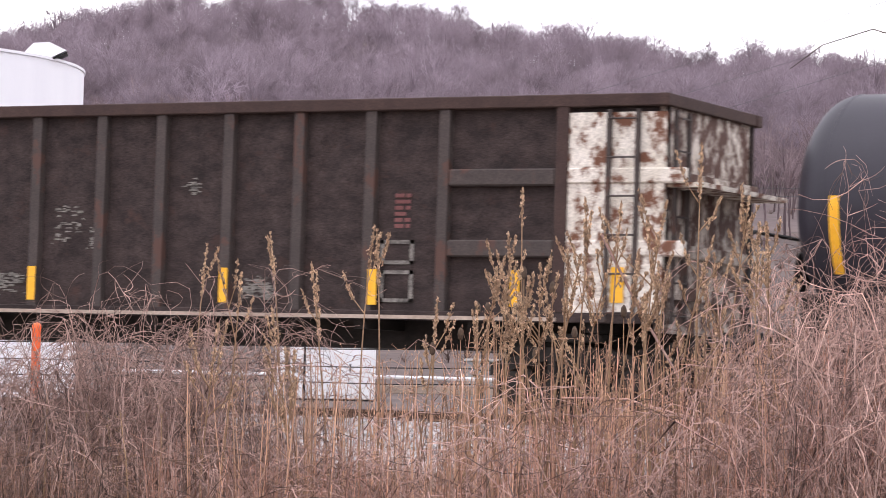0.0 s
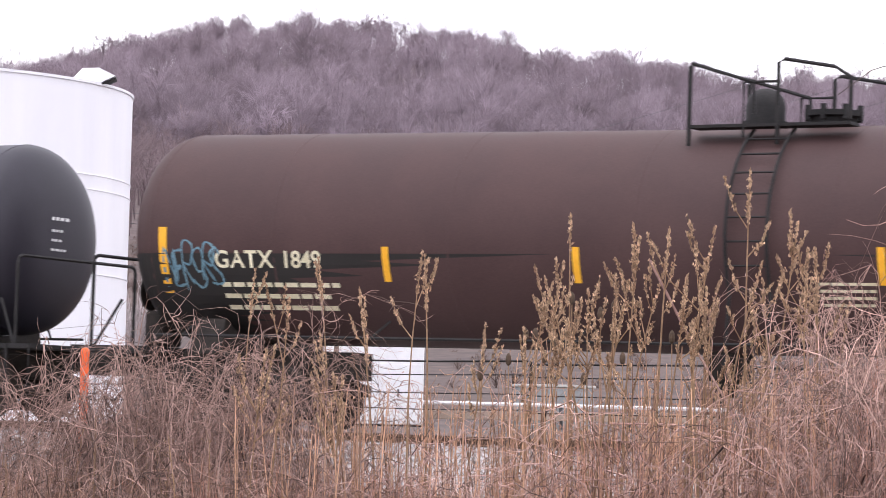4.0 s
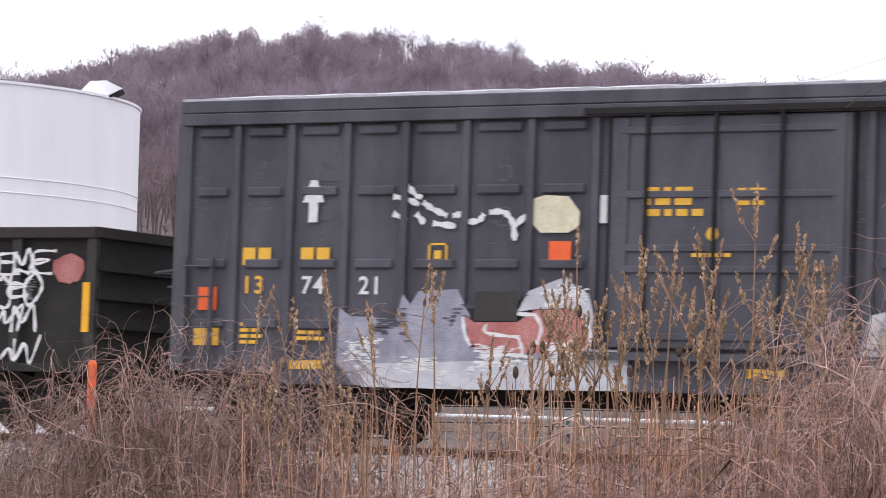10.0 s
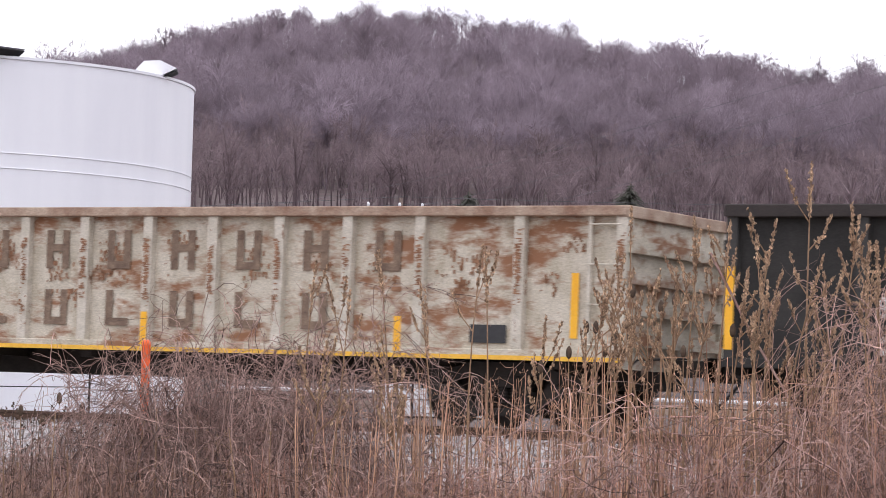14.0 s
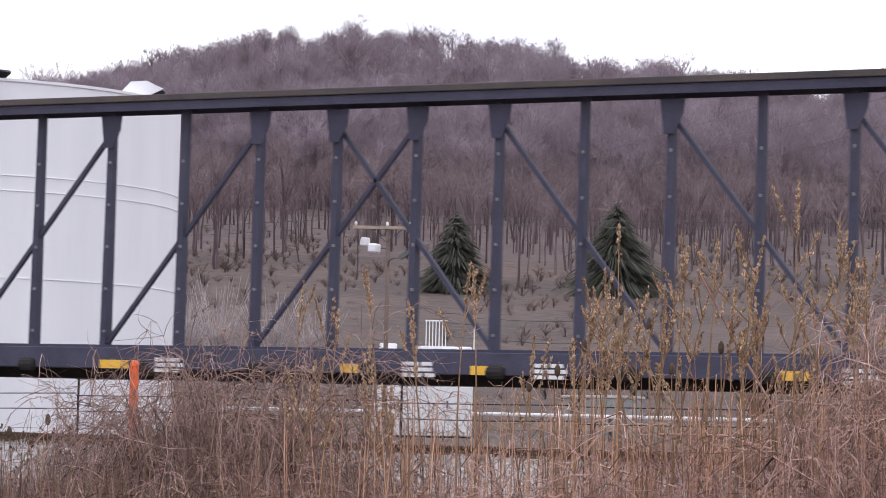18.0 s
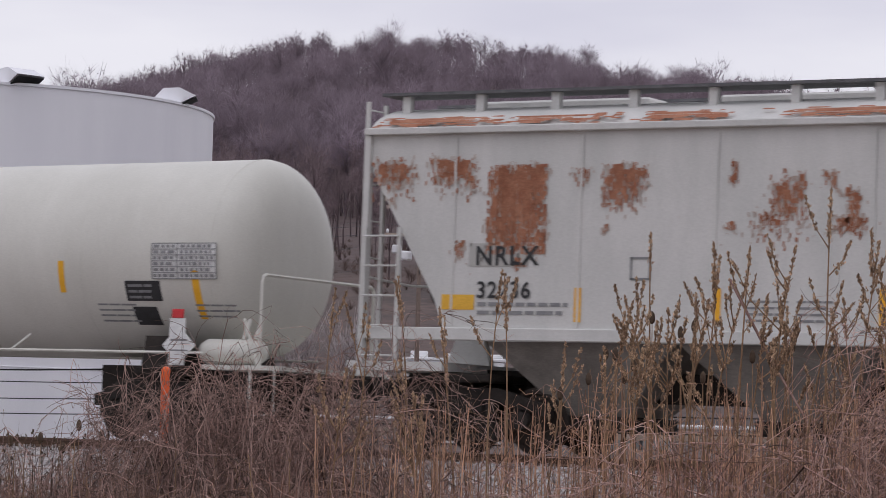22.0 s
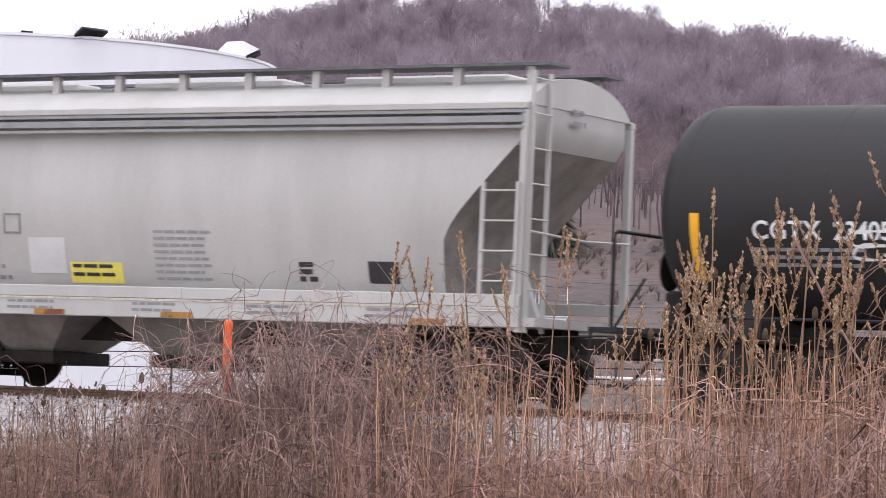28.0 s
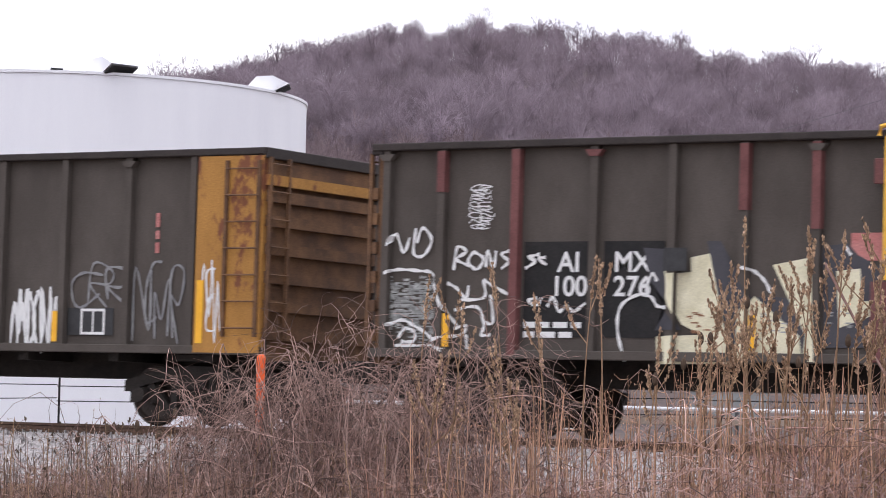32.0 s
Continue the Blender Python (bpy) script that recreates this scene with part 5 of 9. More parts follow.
def tank_car(name, label, front, rear, body, band=None, plat=0.0, rail_mat=None, plat_half=1.1, radius=1.47, zc=2.72, flip=1, steel=None, sag=0.06):
    """front and rear: the tips of the tank's heads."""
    ob, h, mid = car(name, label, "tank car", front, rear)
    rail_mat = rail_mat or M["dark"]
    steel = steel or M["dark"]
    half = [(-h + 0.62 - 0.62 * math.cos(a), radius * max(0.008, math.sin(a)) ** 0.6) for a in np.linspace(0, math.pi / 2, 14)]
    xs = [p for p in half] + [(0.0, radius)] + [(-p[0], p[1]) for p in reversed(half)]
    part("tank_shell", MB().lathe(xs, "x", 72, (0, 0, zc)), body, ob, smooth=True)
    for x in [-h + 0.6] + list(np.arange(-h + 2.6, h - 2, 2.7)) + [h - 0.6]:
        part("weld_seam", MB().lathe([(x - 0.02, radius), (x - 0.012, radius + 0.004), (x + 0.012, radius + 0.004), (x + 0.02, radius)], "x", 72, (0, 0, zc)), body, ob)
    if band:
        part("painted_band", MB().lathe([(band[0], radius), (band[0] + 0.01, radius + 0.006), (0.0, radius + 0.006), (band[1] - 0.01, radius + 0.006), (band[1], radius)], "x", 72, (0, 0, zc)), band[2], ob, "black painted band", smooth=True)
    top = zc + radius
    # platform with its railing, housing and valves
    g = M["dark"]
    pl = part("platform", MB().box(plat - plat_half, plat + plat_half, -0.95, -0.62, top - 0.07, top - 0.03), g, ob)
    part("platform_deck", MB().box(plat - plat_half, plat + plat_half, 0.62, 0.95, top - 0.07, top - 0.03), g, pl)
    for y in (-0.95, 0.95):
        p = [(plat - plat_half, y, top - 0.3), (plat - plat_half, y, top + 0.72), (plat - plat_half * 0.98, y, top + 0.76), (plat - 0.22, y, top + 0.5), (plat - 0.2, y, top + 0.1)]
        part("railing", MB().tube(p, 0.028, 6), g, pl)
        p = [(plat + 0.12, y, top - 0.3), (plat + 0.12, y, top + 0.74), (plat + 0.2, y, top + 0.78), (plat + plat_half * 0.8, y, top + 0.66), (plat + plat_half, y, top + 0.52), (plat + plat_half, y, top + 0.0)]
        part("railing", MB().tube(p, 0.028, 6), g, pl)
        part("railing", MB().tube([(plat - 0.35, y, top - 0.2), (plat - 0.35, y, top + 0.5), (plat + 0.1, y, top + 0.5)], 0.02, 6), g, pl)
    part("dome_housing", MB().lathe([(top - 0.12, 0.27), (top + 0.03, 0.27), (top + 0.035, 0.31), (top + 0.09, 0.31), (top + 0.095, 0.26), (top + 0.3, 0.26), (top + 0.4, 0.235), (top + 0.48, 0.17), (top + 0.52, 0.09), (top + 0.53, 0.01)], "z", 28, (plat - (0.45 if flip > 0 else -0.28), 0, 0)), g, ob, smooth=True)
    mw = part("manway", MB().lathe([(top - 0.15, 0.30), (top + 0.12, 0.30), (top + 0.13, 0.38), (top + 0.20, 0.38), (top + 0.22, 0.05)], "z", 24, (plat + 0.5 * flip, 0, 0)), g, ob, smooth=True)
    for k in range(8):
        a = k * math.pi / 4
        part("eye_bolt", MB().box(plat + 0.5 * flip + 0.36 * math.cos(a) - 0.03, plat + 0.5 * flip + 0.36 * math.cos(a) + 0.03, 0.36 * math.sin(a) - 0.03, 0.36 * math.sin(a) + 0.03, top + 0.08, top + 0.27), g, mw)
    if flip < 0:
        part("vent_valve", MB().lathe([(top - 0.1, 0.1), (top + 0.15, 0.1), (top + 0.16, 0.16), (top + 0.4, 0.16), (top + 0.42, 0.12), (top + 0.5, 0.12)], "z", 14, (plat + 1.2, -0.2, 0)), g, ob, smooth=True)
    # ladder that follows the shell
    lad = None
    for dx in (-0.28, 0.28):
        pts = [(plat + dx, -(radius + 0.1) * math.cos(a), zc + (radius + 0.1) * math.sin(a)) for a in np.linspace(math.radians(62), math.radians(-28), 14)]
        pts.append((plat + dx, -1.48, 1.0))
        o = part("ladder" if lad is None else "ladder_rail", MB().tube(pts, 0.024, 5), g, ob if lad is None else lad)
        lad = lad or o
    for a in np.linspace(math.radians(52), math.radians(-26), 8):
        y, z = -(radius + 0.1) * math.cos(a), zc + (radius + 0.1) * math.sin(a)
        part("rung", MB().tube([(plat - 0.28, y, z), (plat + 0.28, y, z)], 0.014, 5), g, lad)
    # side rails, sills, end platforms
    for s in (-1, 1):
        part("side_rail", MB().tube([(-h + 0.6, s * 1.5, 1.26), (h - 0.6, s * 1.5, 1.26)], 0.022, 6), rail_mat, ob)
        for x in np.linspace(-h + 1.2, h - 1.2, 6):
            part("rail_bracket", MB().tube([(x, s * 1.5, 1.26), (x + 0.12, s * 1.2, 1.5)], 0.018, 5), rail_mat, ob)
        part("stub_sill", MB().box(min(s * (h - 3.2), s * (h + 0.2)), max(s * (h - 3.2), s * (h + 0.2)), -0.3, 0.3, 0.72, 1.1), M["under"], ob)
        part("saddle", MB().extrude_x([(-1.35, 1.02), (1.35, 1.02), (1.25, 1.5), (0.9, 1.32), (0, 1.2), (-0.9, 1.32), (-1.25, 1.5)], s * (h - 1.5) - 0.25, s * (h - 1.5) + 0.25), M["under"], ob)
        part("end_platform", MB().box(min(s * (h - 0.6), s * (h + 0.66)), max(s * (h - 0.6), s * (h + 0.66)), -1.5, 1.5, 1.035, 1.1), steel, ob)
        e = s * (h + 0.34)
        part("end_handrail", MB().tube([(e, -1.46, 1.1), (e, -1.46, 2.26), (e, -1.43, 2.33), (e, -1.36, 2.36), (e, 1.36, 2.36), (e, 1.43, 2.33), (e, 1.46, 2.26), (e, 1.46, 1.1)], 0.026, 6), rail_mat, ob)
        part("sill_step", MB().tube([(s * (h + 0.22), -1.5, 1.1), (s * (h + 0.22), -1.5, 0.42), (s * (h + 0.62), -1.5, 0.42), (s * (h + 0.62), -1.5, 1.1)], 0.022, 6), rail_mat, ob)
        part("end_brace", MB().tube([(s * (h + 0.3), -1.44, 1.1), (s * (h - 0.05), -1.3, 1.75)], 0.022, 6), rail_mat, ob)
        truck(ob, s * (h - 1.5))
    part("brake_gear", MB().box(-h + 0.05, -h + 0.35, -0.75, -0.2, 1.12, 1.62, 0.04).tube([(-h + 0.0, -0.5, 1.9), (-h - 0.02, -0.5, 1.9)], 0.28, 14), M["under"], ob)
    part("bottom_outlet", MB().lathe([(0.62, 0.12), (0.8, 0.14), (0.85, 0.3), (1.3, 0.34)], "z", 16), M["under"], ob)
    couplers(ob, h + 0.05)
    # the tank sags a little from both ends towards its middle outlet
    for o in ob.children_recursive:
        if o.name.split(".")[0] in ("tank_shell", "weld_seam", "painted_band", "platform", "platform_deck", "railing", "dome_housing", "manway", "eye_bolt", "vent_valve", "ladder", "ladder_rail", "rung"):
            sagged(o.data, h, sag)
    return ob, h, mid, round_side(radius, zc, 0.008, h, sag)


def round_head(radius, zc, h, lift=0.012):
    """Places lettering on the front head of a tank: a runs across the car, b is the height."""
    def f(a, b):
        k = min(1.0, math.hypot(a, b - zc) / radius) ** (1 / 0.6)
        return (h - 0.62 + 0.62 * math.sqrt(1 - k * k) + lift, a, b)
    return f


def data_table(ob, x0, x1, z0, z1, put, ink, rows=7, seed=0):
    """A stencilled table: an outer frame, ruled rows, two columns and short words in each row."""
    lift = lambda a, b: (a, put(a, b)[1] - 0.006, b)
    fr = MB()
    d = (z1 - z0) / rows
    for k in range(rows + 1):
        panel(fr, x0, x1, z1 - k * d - 0.006, z1 - k * d + 0.006, lift, 3)
    for f in (0.0, 0.4, 1.0):
        panel(fr, x0 + (x1 - x0) * f - 0.008, x0 + (x1 - x0) * f + 0.008, z0, z1, lift, 1)
    part("table_rule", fr, ink, ob)
    for k in range(rows):
        z = z1 - (k + 0.75) * d
        part("data_line", text_bars(text_bars(MB(), x0 + 0.03, x0 + (x1 - x0) * 0.36, z, d * 0.5, lift, seed + k, 0.1), x0 + (x1 - x0) * 0.45, x1 - 0.04, z, d * 0.5, lift, seed + 20 + k, 0.07), ink, ob)


def build_tank_cars():
    # the leading tank, already nearly past
    ob, h, mid, put = tank_car("tank_car", "dark grey tank car with a yellow strip", 3.6, -14.35, M["greytank"])
    stripes(ob, [-h + 0.75], 1.85, 2.8, put, 0.13)
    stripes(ob, np.arange(-6, 7, 2.4), 1.9, 2.3, put)
    # brown tank
    ob, h, mid, put = tank_car("tank_car", "rusty brown tank car, black below, with pale stencilling", -33.55, -51.0, M["browntank"], plat=0.65 + 0.22, radius=1.47, zc=2.70)
    # a black skin over the lower half of the shell and heads
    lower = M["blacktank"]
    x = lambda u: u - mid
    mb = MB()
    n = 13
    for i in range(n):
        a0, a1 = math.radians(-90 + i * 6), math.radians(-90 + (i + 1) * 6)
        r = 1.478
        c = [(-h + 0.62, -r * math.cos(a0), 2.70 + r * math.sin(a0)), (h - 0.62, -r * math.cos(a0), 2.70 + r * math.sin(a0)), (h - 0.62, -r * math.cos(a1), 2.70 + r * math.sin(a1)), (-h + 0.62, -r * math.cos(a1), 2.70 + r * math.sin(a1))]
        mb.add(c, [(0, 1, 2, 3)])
    sagged(part("grime_coat", mb, lower, ob, "black lower half of the tank").data, h, 0.06)
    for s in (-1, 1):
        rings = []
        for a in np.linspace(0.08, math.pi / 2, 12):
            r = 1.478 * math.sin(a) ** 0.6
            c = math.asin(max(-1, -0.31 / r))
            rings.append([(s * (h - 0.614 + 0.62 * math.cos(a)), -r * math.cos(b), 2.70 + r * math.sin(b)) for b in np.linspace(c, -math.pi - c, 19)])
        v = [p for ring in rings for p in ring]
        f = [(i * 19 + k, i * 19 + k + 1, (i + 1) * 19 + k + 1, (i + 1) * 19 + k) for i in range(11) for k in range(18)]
        sagged(part("grime_coat", MB().add(v, f), lower, ob, "black lower half of the tank").data, h, 0.06)
    stripes(ob, [-h + 0.8, h - 0.85], 1.85, 2.75, put, 0.13)
    stripes(ob, [x(-46.65), x(-43.82), x(-39.66), x(-36.78)], 2.02, 2.48, put)
    lettering(ob, "1849", x(-48.29), 2.2, 0.23, put, M["cream"])
    lettering(ob, "GATX", x(-49.36), 2.2, 0.235, put, M["cream"], 1.1)
    text_block(ob, "stencil_line", x(-49.3), x(-47.3), 2.0, 3, 0.06, 0.09, put, M["cream"], 3)
    text_block(ob, "stencil_line", x(-40.5), x(-39.6), 2.05, 4, 0.035, 0.05, put, M["cream"], 5)
    text_block(ob, "stencil_line", x(-38.6), x(-37.4), 1.95, 3, 0.035, 0.05, put, M["cream"], 6)
    part("data_panel", panel(MB(), x(-35.24), x(-34.1), 2.25, 2.75, put, 4), M["dark"], ob)
    data_table(ob, x(-35.24), x(-34.1), 2.25, 2.75, put, M["cream"], 7, 7)
    scribble(ob, x(-37.4), x(-33.9), 1.75, 2.05, 8, 0.03, put, M["teal"], 8)
    scribble(ob, x(-50.2), x(-49.3), 1.9, 2.5, 6, 0.04, put, M["teal"], 9)
    fr = MB()
    for a in ((0, 0.5, 0.0, 0.03), (0, 0.5, 0.27, 0.3), (0, 0.03, 0, 0.3), (0.47, 0.5, 0, 0.3), (0.24, 0.27, 0, 0.3)):
        panel(fr, x(-36.3) + a[0], x(-36.3) + a[1], 1.62 + a[2], 1.62 + a[3], put)
    part("stencil_frame", fr, M["cream"], ob)
    for k, (w, z, t) in enumerate(((0.55, 2.6, 0.07), (0.5, 2.45, 0.05), (0.45, 2.35, 0.05))):
        part("end_lettering", text_bars(MB(), -0.45, -0.45 + w, z + 0.3, t, round_head(1.47, 2.70, h), k + 1, 0.12), M["cream"], ob)
    # black-grey tank
    ob, h, mid, put = tank_car("tank_car", "black tank car with white stencilled number and spray tags", -53.0, -70.93, M["greytank"], plat=-62.45 + 62.24, radius=1.41, zc=2.68, flip=-1, sag=0.11)
    x = lambda u: u - mid
    stripes(ob, [-h + 0.85, h - 0.85], 1.8, 2.6, put, 0.12)
    stripes(ob, [x(-67.22), x(-64.13), x(-61.0), x(-58.71), x(-55.81)], 2.12, 2.57, put)
    lettering(ob, "54002", x(-68.51), 2.22, 0.24, put, M["chalk"])
    lettering(ob, "GATX", x(-69.41), 2.22, 0.235, put, M["chalk"], 0.9)
    text_block(ob, "stencil_line", x(-69.3), x(-67.2), 2.12, 2, 0.05, 0.05, put, M["greymark"], 13)
    part("data_panel", panel(MB(), x(-54.93), x(-53.76), 2.18, 2.66, put, 4), M["dark"], ob)
    data_table(ob, x(-54.93), x(-53.76), 2.18, 2.66, put, M["chalk"], 7, 17)
    text_block(ob, "stencil_line", x(-60.9), x(-59.9), 2.15, 1, 0.07, 0.03, put, M["chalk"], 18)
    # broad angular sprayed letters
    for pts in (
            [(-61.68, 2.32), (-61.82, 2.35), (-61.96, 2.26), (-61.97, 2.11), (-61.84, 2.00), (-61.79, 2.08), (-61.59, 2.11)],
            [(-61.74, 1.84), (-61.61, 1.78), (-61.40, 1.77)],
            [(-60.12, 2.13), (-60.12, 1.95)],
            [(-60.06, 2.15), (-60.03, 1.97)],
            [(-59.98, 1.99), (-59.64, 2.02), (-59.37, 2.03)],
            [(-59.81, 1.96), (-59.78, 1.80), (-59.50, 1.94), (-59.34, 2.10)],
            [(-59.34, 2.10), (-59.16, 1.91), (-58.95, 1.88), (-58.55, 1.77)],
            [(-58.99, 2.22), (-58.95, 1.81)],
            [(-58.93, 2.18), (-58.55, 1.77), (-58.65, 2.18)],
            [(-58.35, 2.29), (-58.22, 2.31)],
            [(-58.33, 2.19), (-58.32, 2.01)],
            [(-58.20, 2.28), (-58.18, 2.13), (-57.83, 2.15)],
            [(-58.18, 2.13), (-58.10, 1.84)],
            [(-58.10, 1.80), (-57.85, 1.85), (-57.59, 1.81), (-57.58, 1.91)],
            [(-58.05, 2.31), (-57.74, 2.30)],
            [(-57.89, 2.28), (-57.88, 2.06)]):
        outline(ob, [(x(u), z) for u, z in pts], 0.05, put, M["spray"])
    eroded(ob, x(-57.5), x(-56.9), 1.9, 2.2, put, M["spray"], 8, 0.35, "spray_patch")
    text_block(ob, "stencil_line", x(-61.7), x(-60.6), 2.0, 3, 0.03, 0.04, put, M["spray"], 22)
    scribble(ob, x(-62.2), x(-61.3), 1.7, 2.15, 3, 0.035, put, M["greymark"], 20)
    for k, (u, z) in enumerate(((-66.6, 1.75), (-66.15, 1.78), (-63.2, 1.8))):
        eroded(ob, x(u) - 0.2, x(u) + 0.2, z - 0.2, z + 0.22, put, M["greymark"], k, 0.6, "spray_patch")
    fr = MB()
    for a in ((0, 0.5, 0.0, 0.03), (0, 0.5, 0.27, 0.3), (0, 0.03, 0, 0.3), (0.47, 0.5, 0, 0.3), (0.24, 0.27, 0, 0.3)):
        panel(fr, x(-56.41) + a[0], x(-56.41) + a[1], 1.72 + a[2], 1.72 + a[3], put)
    part("stencil_frame", fr, M["chalk"], ob)
    for u, z in ((-53.96, 1.99), (-69.58, 2.03)):
        post = part("marker_bracket", MB().box(x(u) - 0.1, x(u) + 0.1, -1.5, -1.46, z - 0.75, z - 0.09, 0.01), M["dark"], ob)
        part("red_tag", MB().box(x(u) - 0.08, x(u) + 0.08, -1.51, -1.46, z - 0.07, z + 0.06, 0.01), M["red"], post)
    for k, (z, w) in enumerate(((2.95, 0.42), (2.78, 0.3), (2.64, 0.3), (2.5, 0.36))):
        part("head_lettering", text_bars(MB(), -0.24, -0.24 + w, z, 0.05 if k == 0 else 0.035, round_head(1.41, 2.68, h), 80 + k, 0.09), M["chalk"], ob)
    # white tank with the black band
    ob, h, mid, put = tank_car("tank_car", "white tank car with a wide black band and black stencilling", -168.37, -184.62, M["whitetank"], (-178.18 + 176.34, -174.25 + 176.34, M["greytank"]), plat=-176.0 + 176.34, radius=1.43, zc=2.68, rail_mat=M["whitetank"], plat_half=0.98, steel=M["whitetank"])
    x = lambda u: u - mid
    stripes(ob, [-h + 0.75, h - 0.85], 1.75, 2.55, put, 0.12)
    stripes(ob, [x(-180.61), x(-178.62), x(-176.64), x(-174.26), x(-171.56)], 2.1, 2.55, put)
    lettering(ob, "28707", x(-181.78), 2.22, 0.23, put, M["ink"], 1.18)
    lettering(ob, "GATX", x(-182.9), 2.22, 0.23, put, M["ink"], 1.18)
    text_block(ob, "stencil_line", x(-182.9), x(-181.0), 2.1, 3, 0.05, 0.1, put, M["greymark"], 23)
    text_block(ob, "stencil_line", x(-180.0), x(-179.0), 2.42, 4, 0.025, 0.07, put, M["greymark"], 24)
    text_block(ob, "stencil_line", x(-177.6), x(-176.9), 2.3, 8, 0.04, 0.06, (lambda a, b: (a, put(a, b)[1] - 0.006, b)), M["greymark"], 25)
    part("data_panel", panel(MB(), x(-169.95), x(-168.85), 2.3, 2.8, put, 4), M["chalk"], ob)
    data_table(ob, x(-169.95), x(-168.85), 2.3, 2.8, put, M["greymark"], 6, 26)
    part("black_placard", panel(MB(), x(-170.45), x(-169.84), 1.99, 2.27, put, 3), M["ink"], ob)
    part("black_placard", panel(MB(), x(-170.4), x(-169.98), 1.66, 1.91, put, 3), M["ink"], ob)
    text_block(ob, "placard_line", x(-170.4), x(-169.9), 2.22, 3, 0.035, 0.045, (lambda a, b: (a, put(a, b)[1] - 0.006, b)), M["greymark"], 27)
    text_block(ob, "stencil_line", x(-171.0), x(-170.3), 1.95, 4, 0.025, 0.05, put, M["greymark"], 28)
    text_block(ob, "stencil_line", x(-169.3), x(-168.5), 1.95, 3, 0.025, 0.05, put, M["greymark"], 29)
    pc = part("white_post", MB().box(x(-183.45), x(-183.25), -1.53, -1.45, 1.1, 1.82, 0.01), M["chalk"], ob)
    part("red_cap", MB().box(x(-183.43), x(-183.25), -1.54, -1.46, 1.824, 1.94, 0.01), M["red"], pc)
    part("air_reservoir", MB().lathe([(x(-169.2), 0.03), (x(-169.15), 0.13), (x(-169.05), 0.18), (x(-168.25), 0.18), (x(-168.15), 0.13), (x(-168.1), 0.03)], "x", 20, (0, -1.2, 1.29)), M["whitetank"], ob, smooth=True)
    pc = part("placard_holder", MB().box(x(-169.55), x(-169.28), -1.5, -1.47, 1.08, 1.74, 0.01).prism([(x(-169.64), 1.36), (x(-169.37), 1.09), (x(-169.08), 1.36), (x(-169.37), 1.63)], -1.525, -1.503), M["chalk"], ob)
    part("placard_bar", MB().box(x(-169.5), x(-169.22), -1.532, -1.527, 1.42, 1.45).box(x(-169.52), x(-169.2), -1.532, -1.527, 1.28, 1.30), M["greymark"], pc)
    part("red_tag", MB().box(x(-169.51), x(-169.32), -1.51, -1.46, 1.744, 1.87, 0.01), M["red"], pc)
    for u in (-168.45, -168.25):
        part("pipe", MB().tube([(x(u), -1.25, 1.46), (x(u), -1.1, 1.75)], 0.03, 6), M["whitetank"], ob)
    # dull black tank
    ob, h, mid, put = tank_car("tank_car", "dull black tank car with white spray tags and yellow strips", -186.55, -202.9, M["blacktank"], plat=-194.0 + 194.77, plat_half=1.0, radius=1.45, zc=2.68)
    x = lambda u: u - mid
    stripes(ob, [-h + 0.8, h - 0.85], 1.75, 2.6, put, 0.13)
    stripes(ob, [x(-194.74), x(-192.69), x(-190.69), x(-188.97), x(-199.2), x(-196.9)], 2.05, 2.5, put)
    lettering(ob, "23405", x(-200.15), 2.28, 0.23, put, M["chalk"])
    lettering(ob, "CGTX", x(-201.28), 2.28, 0.235, put, M["chalk"], 1.1)
    text_block(ob, "stencil_line", x(-201.3), x(-199.4), 2.17, 3, 0.045, 0.05, put, M["greymark"], 33)
    for k, (z, w) in enumerate(((2.9, 0.6), (2.79, 0.55), (2.7, 0.55), (2.6, 0.58))):
        part("head_lettering", text_bars(MB(), -0.25, -0.25 + w, z, 0.09 if k == 0 else 0.045, round_head(1.45, 2.68, h), 60 + k, 0.12), M["chalk"], ob)
    part("white_patch", panel(MB(), x(-195.7), x(-195.42), 2.32, 2.52, put), M["chalk"], ob)
    text_block(ob, "stencil_line", x(-195.8), x(-195.1), 2.26, 3, 0.035, 0.04, put, M["greymark"], 34)
    scribble(ob, x(-193.2), x(-192.3), 1.95, 2.45, 4, 0.05, put, M["greymark"], 35)
    scribble(ob, x(-190.6), x(-189.6), 2.05, 2.4, 5, 0.05, put, M["greymark"], 36)
    scribble(ob, x(-199.9), x(-197.2), 2.0, 2.4, 7, 0.05, put, M["chalk"], 38)
    text_block(ob, "stencil_line", x(-192.3), x(-191.3), 2.28, 4, 0.03, 0.045, put, M["chalk"], 37)
    part("data_panel", panel(MB(), x(-188.2), x(-187.06), 2.2, 2.85, put, 5), M["dark"], ob)
    data_table(ob, x(-188.2), x(-187.06), 2.2, 2.75, put, M["greymark"], 7, 39)
    fr = MB()
    for a in ((0, 0.5, 0.0, 0.03), (0, 0.5, 0.27, 0.3), (0, 0.03, 0, 0.3), (0.47, 0.5, 0, 0.3), (0.24, 0.27, 0, 0.3)):
        panel(fr, x(-188.9) + a[0], x(-188.9) + a[1], 1.85 + a[2], 1.85 + a[3], put)
    part("stencil_frame", fr, M["chalk"], ob)


build_tank_cars()


